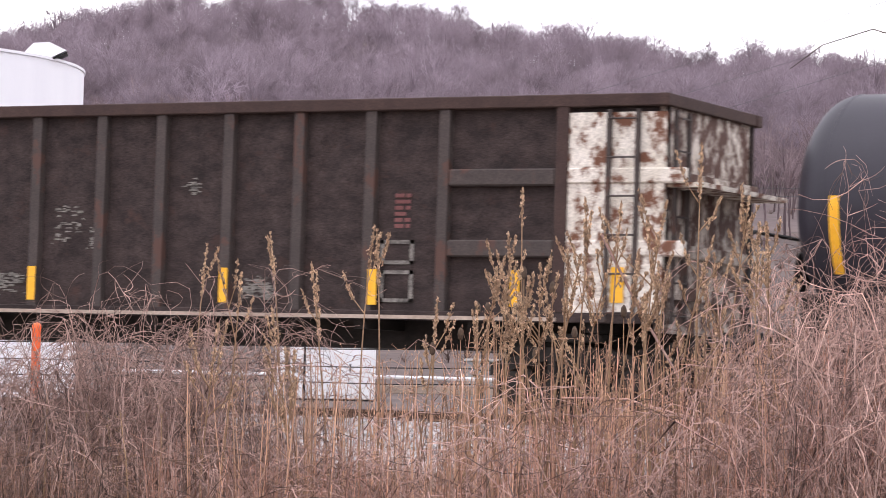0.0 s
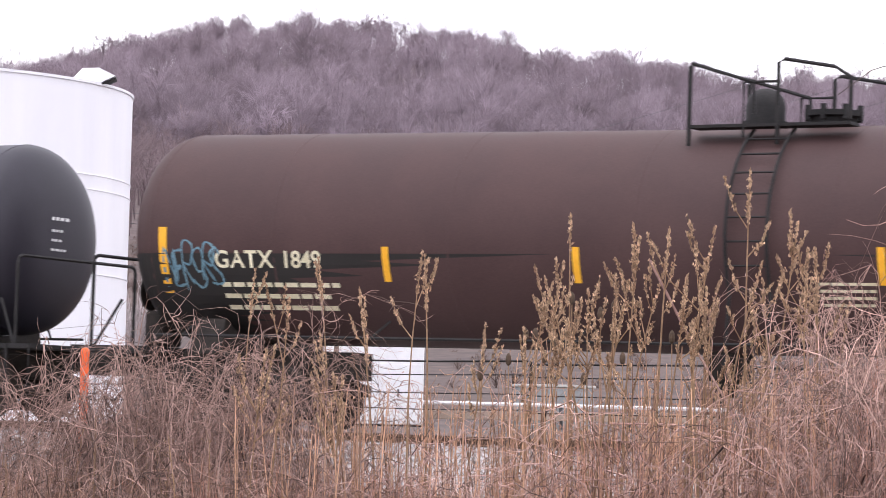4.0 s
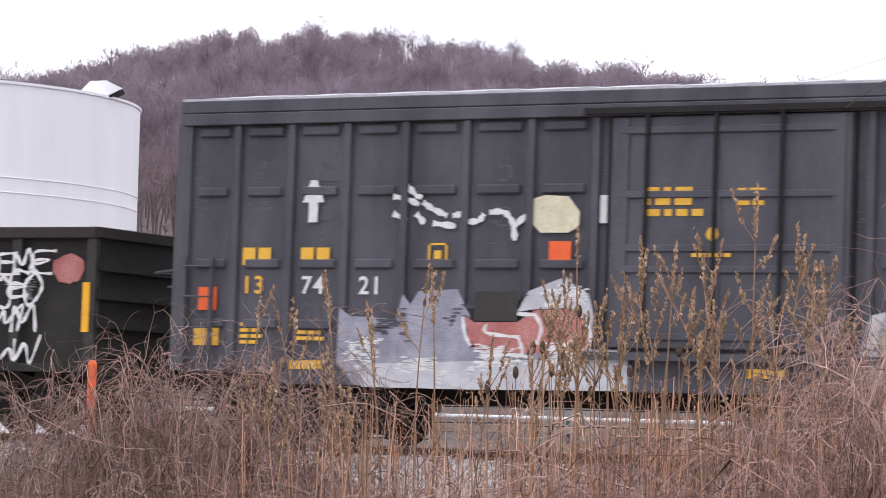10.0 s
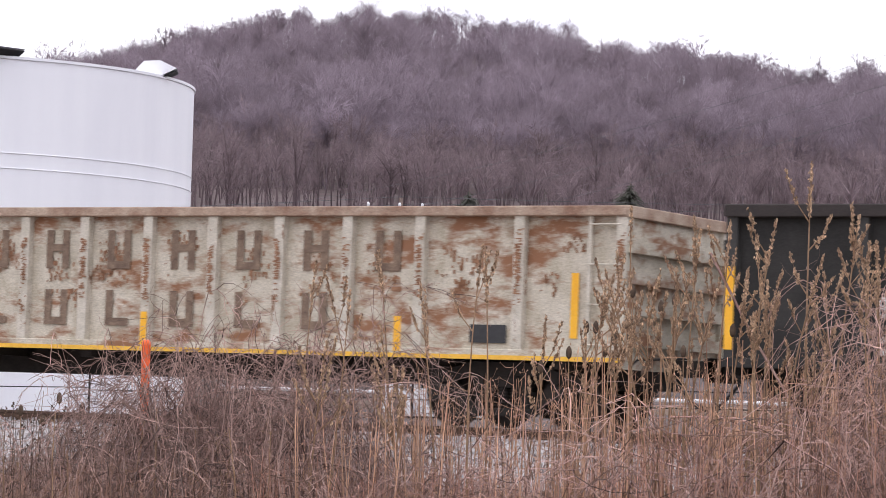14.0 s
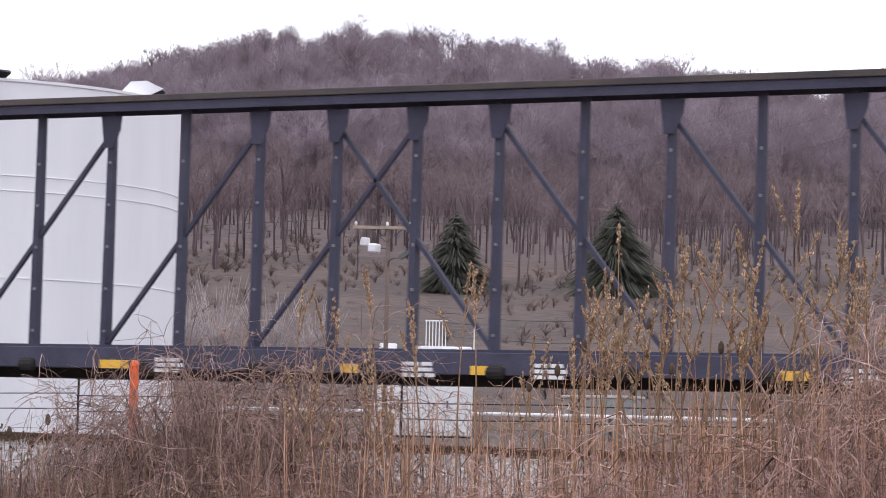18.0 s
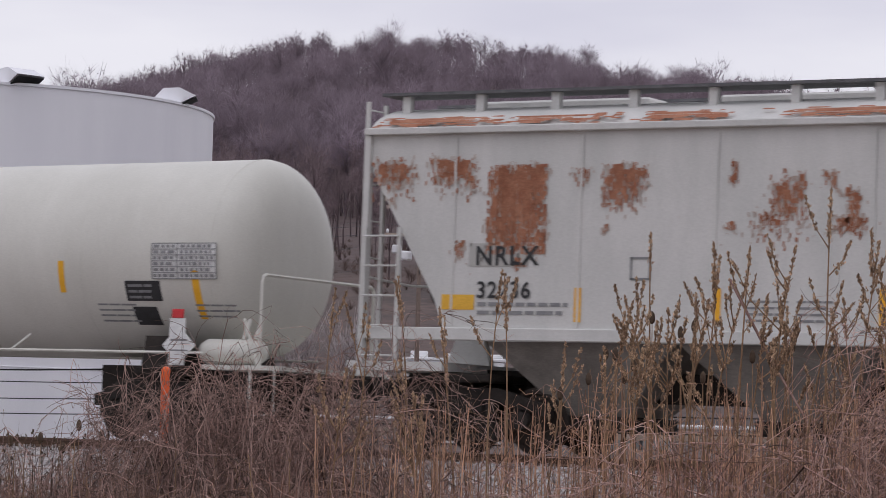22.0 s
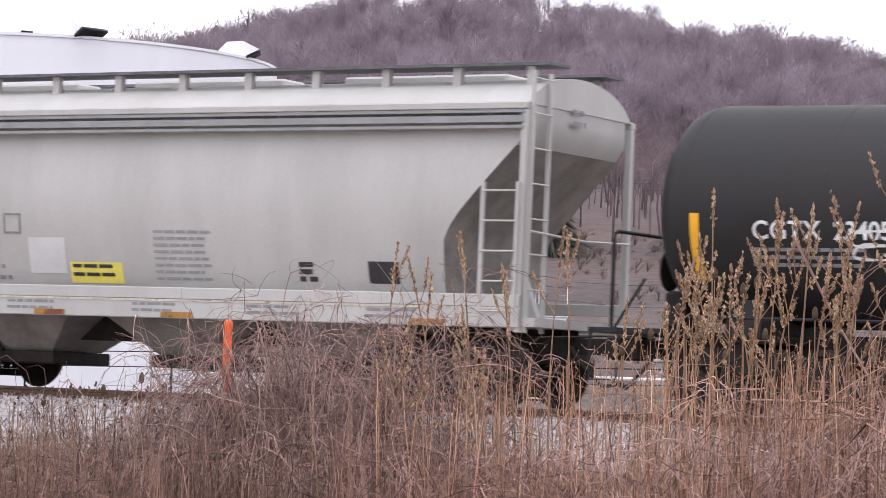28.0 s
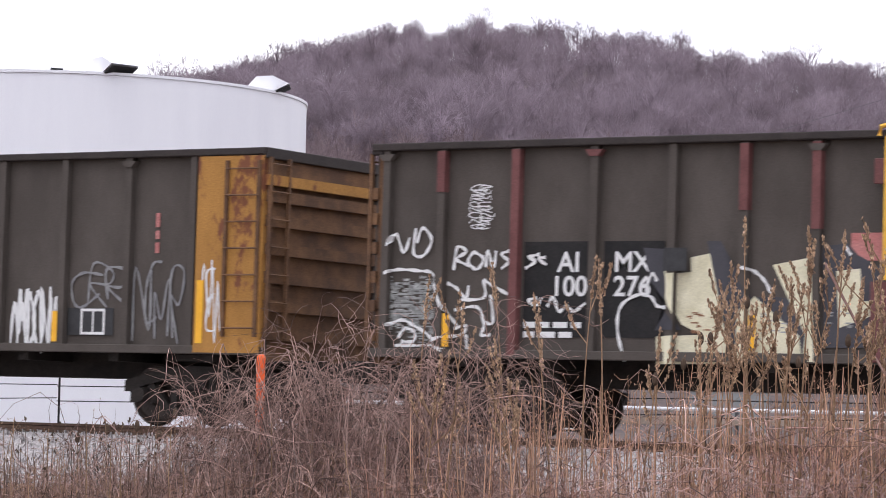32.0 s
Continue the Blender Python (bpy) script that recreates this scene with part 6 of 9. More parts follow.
def build_gondolas():
    # high-sided black-brown gondola with a rusty white end
    posts_u = (-17.3, -19.0, -20.1, -21.2, -22.31, -23.4, -24.38, -25.47, -26.58, -27.67, -28.77, -30.45)
    front, rear = -15.86, -31.42
    mid = (front + rear) / 2
    x = lambda u: u - mid
    ob, h, _ = gondola("high_gondola_car", "black-brown high-sided gondola with dented panels and a rusty white end", front, rear, 1.19, 4.10, [x(u) for u in posts_u], (M["gond1"], M["gond1post"], M["gond1cap"]), ribs_end=(1.6, 2.14, 3.06), bulge=0.018, inset=1.35, cap_over=0.06, end_mat=M["whiterust2"], rear_mat=M["gond1"])
    for a, b in ((-30.45, -28.77), (-31.72, -30.45), (-19.0, -17.3)):
        for z in (2.14, 3.06):
            part("side_rib", MB().box(x(a) + 0.08, x(b) - 0.08, -HW - 0.0, -HW + 0.14, z - 0.12, z + 0.1, 0.02), M["gond1post"], ob)
    wr = part("white_corner", MB().box(x(-17.22), h - 0.0, -HW + 0.02, -HW + 0.10, 1.32, 3.87), M["whiterust"], ob, "rusty white painted corner")
    for z in (2.14, 3.06):
        part("side_rib", MB().box(x(-17.2), h + 0.3, -HW - 0.012, -HW + 0.1, z - 0.1, z + 0.1, 0.02), M["whiterust"], ob)
    part("rusty_corner_post", MB().box(x(-17.36), x(-17.2), -HW - 0.014, -HW + 0.1, 1.32, 3.94), M["gond1cap"], ob)
    part("end_walk", MB().box(h - 0.02, h + 0.5, -HW + 0.1, HW - 0.1, 2.92, 2.98), M["whiterust"], ob)
    ladder(ob, h - 0.75, h - 0.35, 1.2, 3.9, 6, -HW - 0.03, M["gond1post"])
    end_ladder(ob, h + 0.04, -1.3, -0.9, 1.2, 3.9, 7, M["gond1post"])
    stripes(ob, [x(-25.47), x(-27.67), x(-22.31), x(-20.0), x(-17.9)], 1.38, 1.85, lambda a, b: flat(a, b, -HW - 0.012), 0.13)
    stripes(ob, [x(-31.2), h - 0.6], 1.45, 1.9, lambda a, b: flat(a, b, -HW + 0.0), 0.18)
    face = lambda a, b: flat(a, b, -HW + 0.10)
    lettering(ob, "NEAX", x(-29.91), 2.54, 0.235, face, M["wornwhite"], 1.1, "lettering", 0.035)
    lettering(ob, "3063", x(-29.89), 2.27, 0.2, face, M["wornwhite"], 1.2, "lettering", 0.035)
    part("worn_lettering", text_bars(MB(), x(-30.2), x(-28.95), 2.06, 0.1, lambda a, b: flat(a, b, -HW - 0.006), 4), M["spray"], ob)
    fr = MB()
    for z0, hh in ((1.42, 0.42), (1.92, 0.32)):
        for a in ((0, 0.5, 0.0, 0.05), (0, 0.5, hh - 0.05, hh), (0, 0.06, 0, hh), (0.44, 0.5, 0, hh)):
            panel(fr, x(-19.95) + a[0], x(-19.95) + a[1], z0 + a[2], z0 + a[3], face)
    part("stencil_frame", fr, M["wornmark"], ob)
    text_block(ob, "red_stencil", x(-19.75), x(-19.5), 2.85, 6, 0.05, 0.03, face, M["aimred"], 5, 0.1)
    part("worn_sill_line", MB().box(-h + 0.1, x(-17.3), -HW - 0.022, -HW - 0.012, 1.2, 1.25), M["tan"], ob)
    for k, (u, z, a, b) in enumerate(((-25.95, 1.6, 0.35, 0.22), (-21.8, 1.55, 0.35, 0.2), (-24.95, 2.4, 0.4, 0.45), (-24.5, 2.2, 0.14, 0.35), (-28.2, 2.6, 0.3, 0.3), (-22.9, 2.9, 0.3, 0.2))):
        eroded(ob, x(u) - a, x(u) + a, z - b, z + b, face, M["wornmark"], 8 + k, 0.3 if k < 2 else -0.25, "scraped_paint")
    # black gondola with a white number
    posts_u = (-107.9, -106.14, -104.86, -104.06, -103.01, -102.0, -100.96, -99.95, -98.9, -97.85, -96.8, -95.75, -94.7, -93.5, -92.0, -90.7)
    front, rear = -90.62, -107.98
    mid = (front + rear) / 2
    x = lambda u: u - mid
    ob, h, _ = gondola("gondola_car", "black steel gondola with white lettering and spray tags", front, rear, 0.88, 2.93, [x(u) for u in posts_u], (M["lw"], M["lwpost"], M["lwcap"]), ribs_end=(1.2, 1.6, 2.0, 2.4), bulge=0.014)
    face = lambda a, b: flat(a, b, -HW + 0.10)
    lettering(ob, "LW", x(-105.7), 2.0, 0.27, face, M["chalk"])
    lettering(ob, "801533", x(-105.97), 1.54, 0.25, face, M["chalk"], 0.95)
    text_block(ob, "stencil_line", x(-105.9), x(-104.95), 1.3, 2, 0.08, 0.07, face, M["chalk"], 41)
    stripes(ob, [x(-107.9), x(-104.06), x(-100.96), x(-97.85), x(-94.7)], 1.1, 1.58, lambda a, b: flat(a, b, -HW - 0.012), 0.12)
    stripes(ob, [x(-107.9), x(-90.75)], 1.45, 2.15, lambda a, b: flat(a, b, -HW - 0.016), 0.12)
    tagface = lambda a, b: flat(a, b, -HW - 0.02)
    for pts in (
            [(-101.80, 1.84), (-101.72, 2.08), (-101.59, 2.27), (-101.41, 2.37), (-101.30, 2.35)],
            [(-101.20, 2.12), (-101.25, 1.89), (-101.33, 1.58)],
            [(-101.74, 1.49), (-101.56, 1.48), (-101.38, 1.54), (-101.19, 1.45)],
            [(-101.95, 1.96), (-102.06, 2.00), (-102.08, 1.88), (-101.96, 1.84), (-102.08, 1.72), (-102.12, 1.65), (-101.96, 1.69)],
            [(-101.66, 1.84), (-101.70, 1.65), (-101.61, 1.59), (-101.55, 1.69), (-101.62, 1.81)],
            [(-102.21, 1.88), (-102.22, 1.72), (-102.12, 1.61)],
            [(-100.58, 2.19), (-100.71, 2.05), (-100.75, 1.89), (-100.66, 1.78)],
            [(-101.11, 1.77), (-101.02, 1.93)],
            [(-100.75, 2.01), (-100.84, 1.82), (-100.69, 1.59)],
            [(-98.11, 1.70), (-98.12, 1.83), (-97.80, 1.85), (-97.78, 1.76)],
            [(-98.32, 1.49), (-98.15, 1.41), (-98.07, 1.48), (-97.81, 1.41)],
            [(-98.53, 1.24), (-98.14, 1.25), (-97.93, 1.35), (-97.81, 1.29), (-97.80, 1.22), (-97.97, 1.20), (-98.10, 1.25)],
            [(-98.56, 0.96), (-98.13, 0.97), (-98.05, 1.14), (-97.94, 0.96)],
            [(-97.31, 1.34), (-97.39, 1.41), (-97.52, 1.50), (-97.53, 1.70), (-97.59, 1.74), (-97.45, 1.85), (-97.28, 1.91), (-97.12, 1.89), (-97.05, 1.84), (-97.07, 1.71)],
            [(-97.34, 1.68), (-97.18, 1.34), (-97.09, 1.12), (-97.02, 0.91)],
            [(-96.99, 1.93), (-97.09, 1.45)],
            [(-97.02, 1.92), (-96.62, 1.93)],
            [(-96.82, 1.63), (-96.78, 1.28), (-96.93, 1.15), (-97.08, 1.18)],
            [(-96.46, 1.97), (-96.06, 1.99), (-95.96, 1.90)],
            [(-96.01, 1.80), (-95.61, 1.82)],
            [(-95.71, 1.81), (-95.70, 1.97), (-95.34, 1.97)],
            [(-95.06, 1.91), (-94.79, 1.85)],
            [(-96.32, 1.21), (-96.26, 1.07), (-96.11, 1.14), (-96.04, 1.22)],
            [(-96.11, 0.94), (-95.75, 0.95), (-95.71, 1.08)],
            [(-94.93, 1.49), (-94.99, 1.17)],
            [(-95.16, 1.08), (-94.96, 1.10)],
            [(-95.41, 1.80), (-95.25, 1.66)]):
        outline(ob, [(x(u), z) for u, z in pts], 0.045, tagface, M["spray"])
    part("worn_sill_paint", panel(MB(), x(-99.6), x(-98.95), 0.96, 1.01, tagface), M["spray"], ob)
    part("worn_sill_paint", panel(MB(), x(-98.5), x(-98.2), 0.94, 0.98, tagface), M["spray"], ob)
    for k, (u0, u1, za, zb, n) in enumerate(((-92.3, -91.5, 2.25, 2.6, 3), (-92.4, -91.6, 1.8, 2.3, 3), (-92.35, -91.75, 1.4, 1.85, 2), (-92.4, -91.7, 1.0, 1.4, 2))):
        scribble(ob, x(u0), x(u1), za, zb, n, 0.06, tagface, M["chalk"], 44 + k)
    eroded(ob, x(-92.3), x(-91.6), 1.5, 2.4, face, M["spray"], 49, -0.1, "spray_patch")
    part("red_dot", patch(MB(), x(-91.15), 2.35, 0.26, 0.22, face, 4, rough=0.1), M["pink"], ob)
    text_block(ob, "stencil_line", x(-94.0), x(-93.3), 2.4, 2, 0.05, 0.03, face, M["greymark"], 46)
    fr = MB()
    for a in ((0, 0.62, 0.0, 0.04), (0, 0.62, 0.34, 0.38), (0, 0.04, 0, 0.38), (0.58, 0.62, 0, 0.38), (0.3, 0.33, 0, 0.38)):
        panel(fr, x(-93.85) + a[0], x(-93.85) + a[1], 1.3 + a[2], 1.3 + a[3], face)
    part("stencil_frame", fr, M["chalk"], ob)
    # cream gondola, rust-stained
    posts_u = (-126.56, -125.05, -123.5, -122.41, -121.3, -120.19, -119.06, -118.0, -116.9, -115.8, -114.7, -113.6, -112.46, -110.95, -109.45)
    front, rear = -109.37, -126.62
    mid = (front + rear) / 2
    x = lambda u: u - mid
    ob, h, _ = gondola("gondola_car", "cream gondola heavily stained with rust, worn dark lettering", front, rear, 0.92, 2.92, [x(u) for u in posts_u], (M["wc"], M["wcpost"], M["wccap"]), ribs_end=(1.2, 1.6, 2.0, 2.4), bulge=0.014, chord=0.13)
    face = lambda a, b: flat(a, b, -HW + 0.10)
    part("number_panel", panel(MB(), x(-124.15), x(-123.62), 1.55, 2.35, face), M["chalk"], ob)
    part("number_panel", panel(MB(), x(-123.38), x(-122.62), 1.52, 1.9, face), M["chalk"], ob)
    f2 = lambda a, b: flat(a, b, -HW + 0.092)
    lettering(ob, "WC", x(-124.1), 2.03, 0.22, f2, M["ink"])
    lettering(ob, "54", x(-124.08), 1.64, 0.25, f2, M["ink"], 1.1)
    lettering(ob, "050", x(-123.33), 1.6, 0.24, f2, M["ink"], 1.25)
    for i, (a, b) in enumerate(zip(posts_u, posts_u[1:])):
        rng = random.Random(i + 300)
        for k in range(3):
            u = rng.uniform(a + 0.35, b - 0.35)
            z, w, t = rng.uniform(1.6, 2.4), rng.uniform(0.2, 0.42), rng.uniform(0.15, 0.35)
            eroded(ob, x(u) - w, x(u) + w, z - t, z + t, lambda p, q: flat(p, q, -HW + 0.1035), M["scrape"], i * 5 + k, rng.uniform(-0.3, 0.15), "rust_scrape", 0.03, 1, True)
        eroded(ob, x(b) - 0.07, x(b) + 0.07, 1.2, 2.7, lambda p, q: flat(p, q, -HW - 0.012), M["scrape"], i + 90, rng.uniform(-0.1, 0.3), "rust_scrape", 0.02)
    for i in range(9):
        # worn emblem lettering as plain dark blocks, one to a bay
        u = (-121.85, -120.75, -119.62, -118.53, -117.45, -116.35, -115.25, -114.15, -113.0)[i]
        rng = random.Random(i)
        mb = MB()
        panel(mb, x(u) - 0.2, x(u) - 0.08, 2.05, 2.6, face)
        panel(mb, x(u) + 0.08, x(u) + 0.2, 2.05, 2.6, face)
        panel(mb, x(u) - 0.2, x(u) + 0.2, 2.3 if i % 2 else 2.06, 2.4 if i % 2 else 2.16, lambda a, b: flat(a, b, -HW + 0.096))
        part("emblem_block", mb, M["wcletter"], ob)
        if 0 < i < 8:
            mb = MB()
            panel(mb, x(u) - 0.2, x(u) - 0.08, 1.25, 1.75, face)
            panel(mb, x(u) - 0.2, x(u) + 0.2, 1.25, 1.36, lambda a, b: flat(a, b, -HW + 0.096))
            if i % 2:
                panel(mb, x(u) + 0.08, x(u) + 0.2, 1.25, 1.75, face)
            part("emblem_block", mb, M["wcletter"], ob)
    stripes(ob, [x(-122.8), x(-119.9), x(-116.9), x(-112.75)], 0.98, 1.45, lambda a, b: flat(a, b, -HW - 0.012), 0.11)
    stripes(ob, [x(-125.9), x(-110.15)], 1.2, 2.05, face, 0.11)
    part("yellow_sill_line", MB().box(-h, h, -HW - 0.02, -HW - 0.012, 0.90, 0.96), M["ochre"], ob)
    part("dark_plate", panel(MB(), x(-124.05), x(-123.7), 1.38, 1.52, face), M["dark"], ob)
    part("placard", panel(MB(), x(-111.7), x(-111.15), 1.12, 1.36, face), M["ink"], ob)
    ladder(ob, h - 0.55, h - 0.1, 1.0, 2.8, 4, -HW + 0.06, M["wcpost"])
    # tall drab gondolas
    posts12 = (-233.9, -233.01, -231.83, -230.63, -229.46, -228.42, -227.40, -226.41, -225.33, -224.30, -223.27, -222.08, -220.89, -219.72)
    for n, (front, rear, pu) in enumerate(((-218.47, -234.12, posts12), (-235.96, -251.6, tuple(u - 17.49 for u in posts12)))):
        mid = (front + rear) / 2
        x = lambda u: u - mid
        ob, h, _ = gondola("tall_gondola_car", "tall drab brown gondola with an ochre rusty end and graffiti", front, rear, 1.05, 3.98, [x(u) for u in pu], (M["aim"], M["aim"], M["lwcap"]), ribs_end=(1.35, 1.75, 2.15, 2.55, 2.95, 3.3), bulge=0.006, chord=0.1, end_mat=M["brust"], post_half=0.055, inset=1.45)
        part("ochre_corner", MB().box(x(front - 1.15), h - 0.0, -HW - 0.012, -HW + 0.12, 1.07, 3.87), M["yrust"], ob, "rusty ochre painted corner")
        part("end_top_rib", MB().box(h + 0.0, h + 0.08, -HW + 0.02, HW - 0.02, 3.45, 3.6), M["yrust"], ob)
        ladder(ob, h - 0.62, h - 0.06, 1.3, 3.8, 7, -HW - 0.03, M["brust"])
        end_ladder(ob, h + 0.04, -1.45, -1.0, 1.3, 3.85, 7, M["brust"])
        end_ladder(ob, -h - 0.04, -1.45, -1.0, 1.3, 3.85, 7, M["brust"])
        text_block(ob, "end_lettering", 0, 0.9, 0.2, 1, 0.14, 0.03, flat, M["greymark"], 50).matrix_basis = pose(h + 0.03, -HW + 2.0, 3.62, 0, 0, 90)
        face = lambda a, b: flat(a, b, -HW + 0.10)
        proud = lambda a, b: flat(a, b, -HW - 0.012)
        stripes(ob, [x(front - 1.05)], 1.2, 2.1, lambda a, b: flat(a, b, -HW - 0.02), 0.12)
        stripes(ob, [x(u + 0.02) for u in (pu[11] - 0.1, pu[8] - 0.0, pu[5] + 0.15, pu[2] - 1.05)], 1.2, 1.65, lambda a, b: flat(a, b, -HW - 0.02), 0.1)
        for k in (1, 2, 5, 6, 10, 12) if n == 0 else ():
            part("red_post_cap", MB().box(x(pu[k]) - 0.06, x(pu[k]) + 0.06, -HW - 0.012, -HW + 0.12, (1.1 if k == 2 else 3.3 if k == 1 else 3.0 if k % 2 else 2.75), 3.86), M["aimred"], ob)
        for k in range(0, len(pu), 3):
            part("post_bracket", MB().prism([(x(pu[k]) - 0.13, 3.83), (x(pu[k]) + 0.13, 3.83), (x(pu[k]) + 0.06, 3.74), (x(pu[k]) - 0.06, 3.74)], -HW - 0.02, -HW + 0.1), M["aimred" if k % 2 else "aim"], ob)
        if n == 0:
            part("post_hook", MB().tube([(x(-226.41) - 0.12, -HW - 0.04, 3.9), (x(-226.41) - 0.1, -HW - 0.04, 4.02), (x(-226.41) + 0.06, -HW - 0.04, 4.05), (x(-226.41) + 0.14, -HW - 0.04, 4.15)], 0.03, 6), M["ochre"], ob)
            part("rusty_bracket", MB().box(x(-226.6), x(-226.2), -HW - 0.028, -HW - 0.01, 3.3, 3.62, 0.008), M["aimred"], ob)
            part("yellow_post", MB().box(x(-226.41) - 0.05, x(-226.41) + 0.05, -HW - 0.03, -HW - 0.012, 2.1, 3.95), M["ochre"], ob)
            part("red_plate", panel(MB(), x(-226.95), x(-225.75), 2.35, 2.7, face), M["pink"], ob)
            lettering(ob, "AI", x(-231.2), 2.22, 0.27, face, M["chalk"])
            lettering(ob, "100", x(-231.3), 1.9, 0.27, face, M["chalk"])
            lettering(ob, "MX", x(-230.35), 2.22, 0.27, face, M["chalk"])
            lettering(ob, "276", x(-230.35), 1.9, 0.27, face, M["chalk"])
            # cream spray blocks on a dark field
            for u0, u1 in ((-231.72, -230.75), (-230.5, -229.6)):
                part("dark_number_field", panel(MB(), x(u0), x(u1), 1.35, 2.62, lambda a, b: flat(a, b, -HW + 0.106), 1, 0.002), M["dark"], ob)
            text_block(ob, "stencil_line", x(-231.7), x(-230.8), 1.55, 2, 0.08, 0.05, face, M["chalk"], 59, 0.1)
            eroded(ob, x(-234.08), x(-232.95), 1.1, 2.2, face, M["spray"], 70, 0.45, "spray_patch")
            eroded(ob, x(-220.8), x(-219.8), 1.2, 2.0, face, M["spray"], 71, 0.15, "spray_patch")
            xs = [x(u) for u in pu]
            painted(ob, "graffiti_shadow", [[(x(u), z) for u, z in [(-228.98, 2.61), (-228.78, 2.61), (-228.37, 1.94), (-228.32, 1.88), (-228.51, 1.66), (-228.49, 1.07), (-228.59, 1.03), (-228.69, 1.46)]]], M["slate"], xs, 0.004)
            painted(ob, "graffiti_shadow", [[(x(u), z) for u, z in [(-228.28, 1.88), (-228.04, 1.90), (-227.80, 1.87), (-227.55, 1.39), (-227.59, 1.09), (-227.64, 1.40), (-227.93, 1.63)]]], M["slate"], xs, 0.004)
            painted(ob, "graffiti_shadow", [[(x(u), z) for u, z in [(-227.34, 2.53), (-226.99, 2.57), (-226.85, 2.42), (-226.52, 2.26), (-226.50, 1.84), (-226.53, 1.26), (-227.29, 1.25)]]], M["slate"], xs, 0.004)
            painted(ob, "graffiti_shadow", [[(x(u), z) for u, z in [(-226.39, 2.53), (-225.54, 2.57), (-225.19, 2.59), (-224.83, 2.54), (-224.61, 2.27), (-224.33, 1.82), (-224.23, 1.12), (-225.40, 1.09), (-225.51, 1.66), (-225.96, 1.66), (-226.15, 2.04)]]], M["slate"], xs, 0.004)
            painted(ob, "graffiti_shadow", [[(x(u), z) for u, z in [(-224.35, 2.35), (-223.55, 2.65), (-223.50, 2.50), (-222.95, 2.43), (-222.71, 2.50), (-222.58, 2.28), (-222.65, 1.84), (-222.19, 1.59), (-222.18, 1.16), (-224.18, 1.12), (-224.33, 1.82)]]], M["slate"], xs, 0.004)
            painted(ob, "graffiti_shadow", [[(x(u), z) for u, z in [(-229.91, 2.53), (-229.56, 2.51), (-229.58, 1.77), (-229.32, 1.46), (-229.71, 1.45), (-229.53, 1.77), (-229.79, 2.09)]]], M["slate"], xs, 0.004)
            painted(ob, "graffiti_lettering", [[(x(u), z) for u, z in [(-229.60, 2.25), (-229.50, 2.19), (-229.20, 2.21), (-229.21, 2.40), (-228.93, 2.45), (-228.69, 1.46), (-228.55, 1.15), (-228.58, 1.03), (-229.67, 1.01), (-229.69, 1.37), (-229.03, 1.40), (-229.32, 1.53), (-229.48, 1.77), (-229.56, 2.01)]]], M["cream"], xs, 0.008)
            painted(ob, "graffiti_lettering", [[(x(u), z) for u, z in [(-228.49, 1.66), (-228.28, 1.90), (-227.93, 1.63), (-227.64, 1.40), (-227.59, 1.09), (-228.48, 1.07)]]], M["cream"], xs, 0.008)
            painted(ob, "graffiti_lettering", [[(x(u), z) for u, z in [(-228.03, 2.30), (-227.45, 2.40), (-227.38, 1.06), (-227.59, 1.09), (-227.55, 1.40), (-227.80, 1.87)]]], M["cream"], xs, 0.008)
            painted(ob, "graffiti_lettering", [[(x(u), z) for u, z in [(-227.14, 2.22), (-226.81, 2.25), (-226.78, 1.84), (-226.52, 1.84), (-226.54, 1.69), (-227.09, 1.50)]]], M["cream"], xs, 0.008)
            painted(ob, "graffiti_lettering", [[(x(u), z) for u, z in [(-226.21, 2.50), (-225.73, 2.53), (-225.80, 2.27), (-225.76, 1.81), (-225.55, 1.66), (-225.49, 1.21), (-225.94, 1.12), (-225.96, 1.66), (-226.06, 1.96)]]], M["cream"], xs, 0.008)
            painted(ob, "graffiti_lettering", [[(x(u), z) for u, z in [(-225.58, 2.42), (-225.27, 2.53), (-224.92, 2.50), (-224.69, 2.27), (-224.71, 2.05), (-225.04, 2.04), (-225.04, 2.19), (-225.22, 2.27), (-225.37, 2.15), (-225.39, 2.00), (-225.25, 1.97), (-224.81, 1.93), (-224.51, 1.82), (-224.37, 1.52), (-224.35, 1.11), (-224.87, 1.10), (-224.80, 1.37), (-224.89, 1.67), (-225.11, 1.76), (-225.33, 1.70), (-225.51, 1.81), (-225.61, 2.12)]]], M["cream"], xs, 0.008)
            painted(ob, "graffiti_lettering", [[(x(u), z) for u, z in [(-224.35, 2.27), (-223.63, 2.46), (-223.58, 2.35), (-223.33, 2.34), (-222.95, 2.40), (-223.03, 2.13), (-223.57, 1.94), (-223.57, 1.83), (-222.98, 1.99), (-223.02, 1.62), (-223.35, 1.61), (-223.58, 1.50), (-223.57, 1.24), (-223.34, 1.36), (-222.52, 1.51), (-222.19, 1.59), (-222.18, 1.16), (-224.10, 1.12), (-224.20, 1.83)]]], M["cream"], xs, 0.008)
            part("black_patch", panel(MB(), x(-229.55), x(-229.21), 2.22, 2.52, lambda a, b: flat(a, b, -HW - 0.018)), M["ink"], ob)
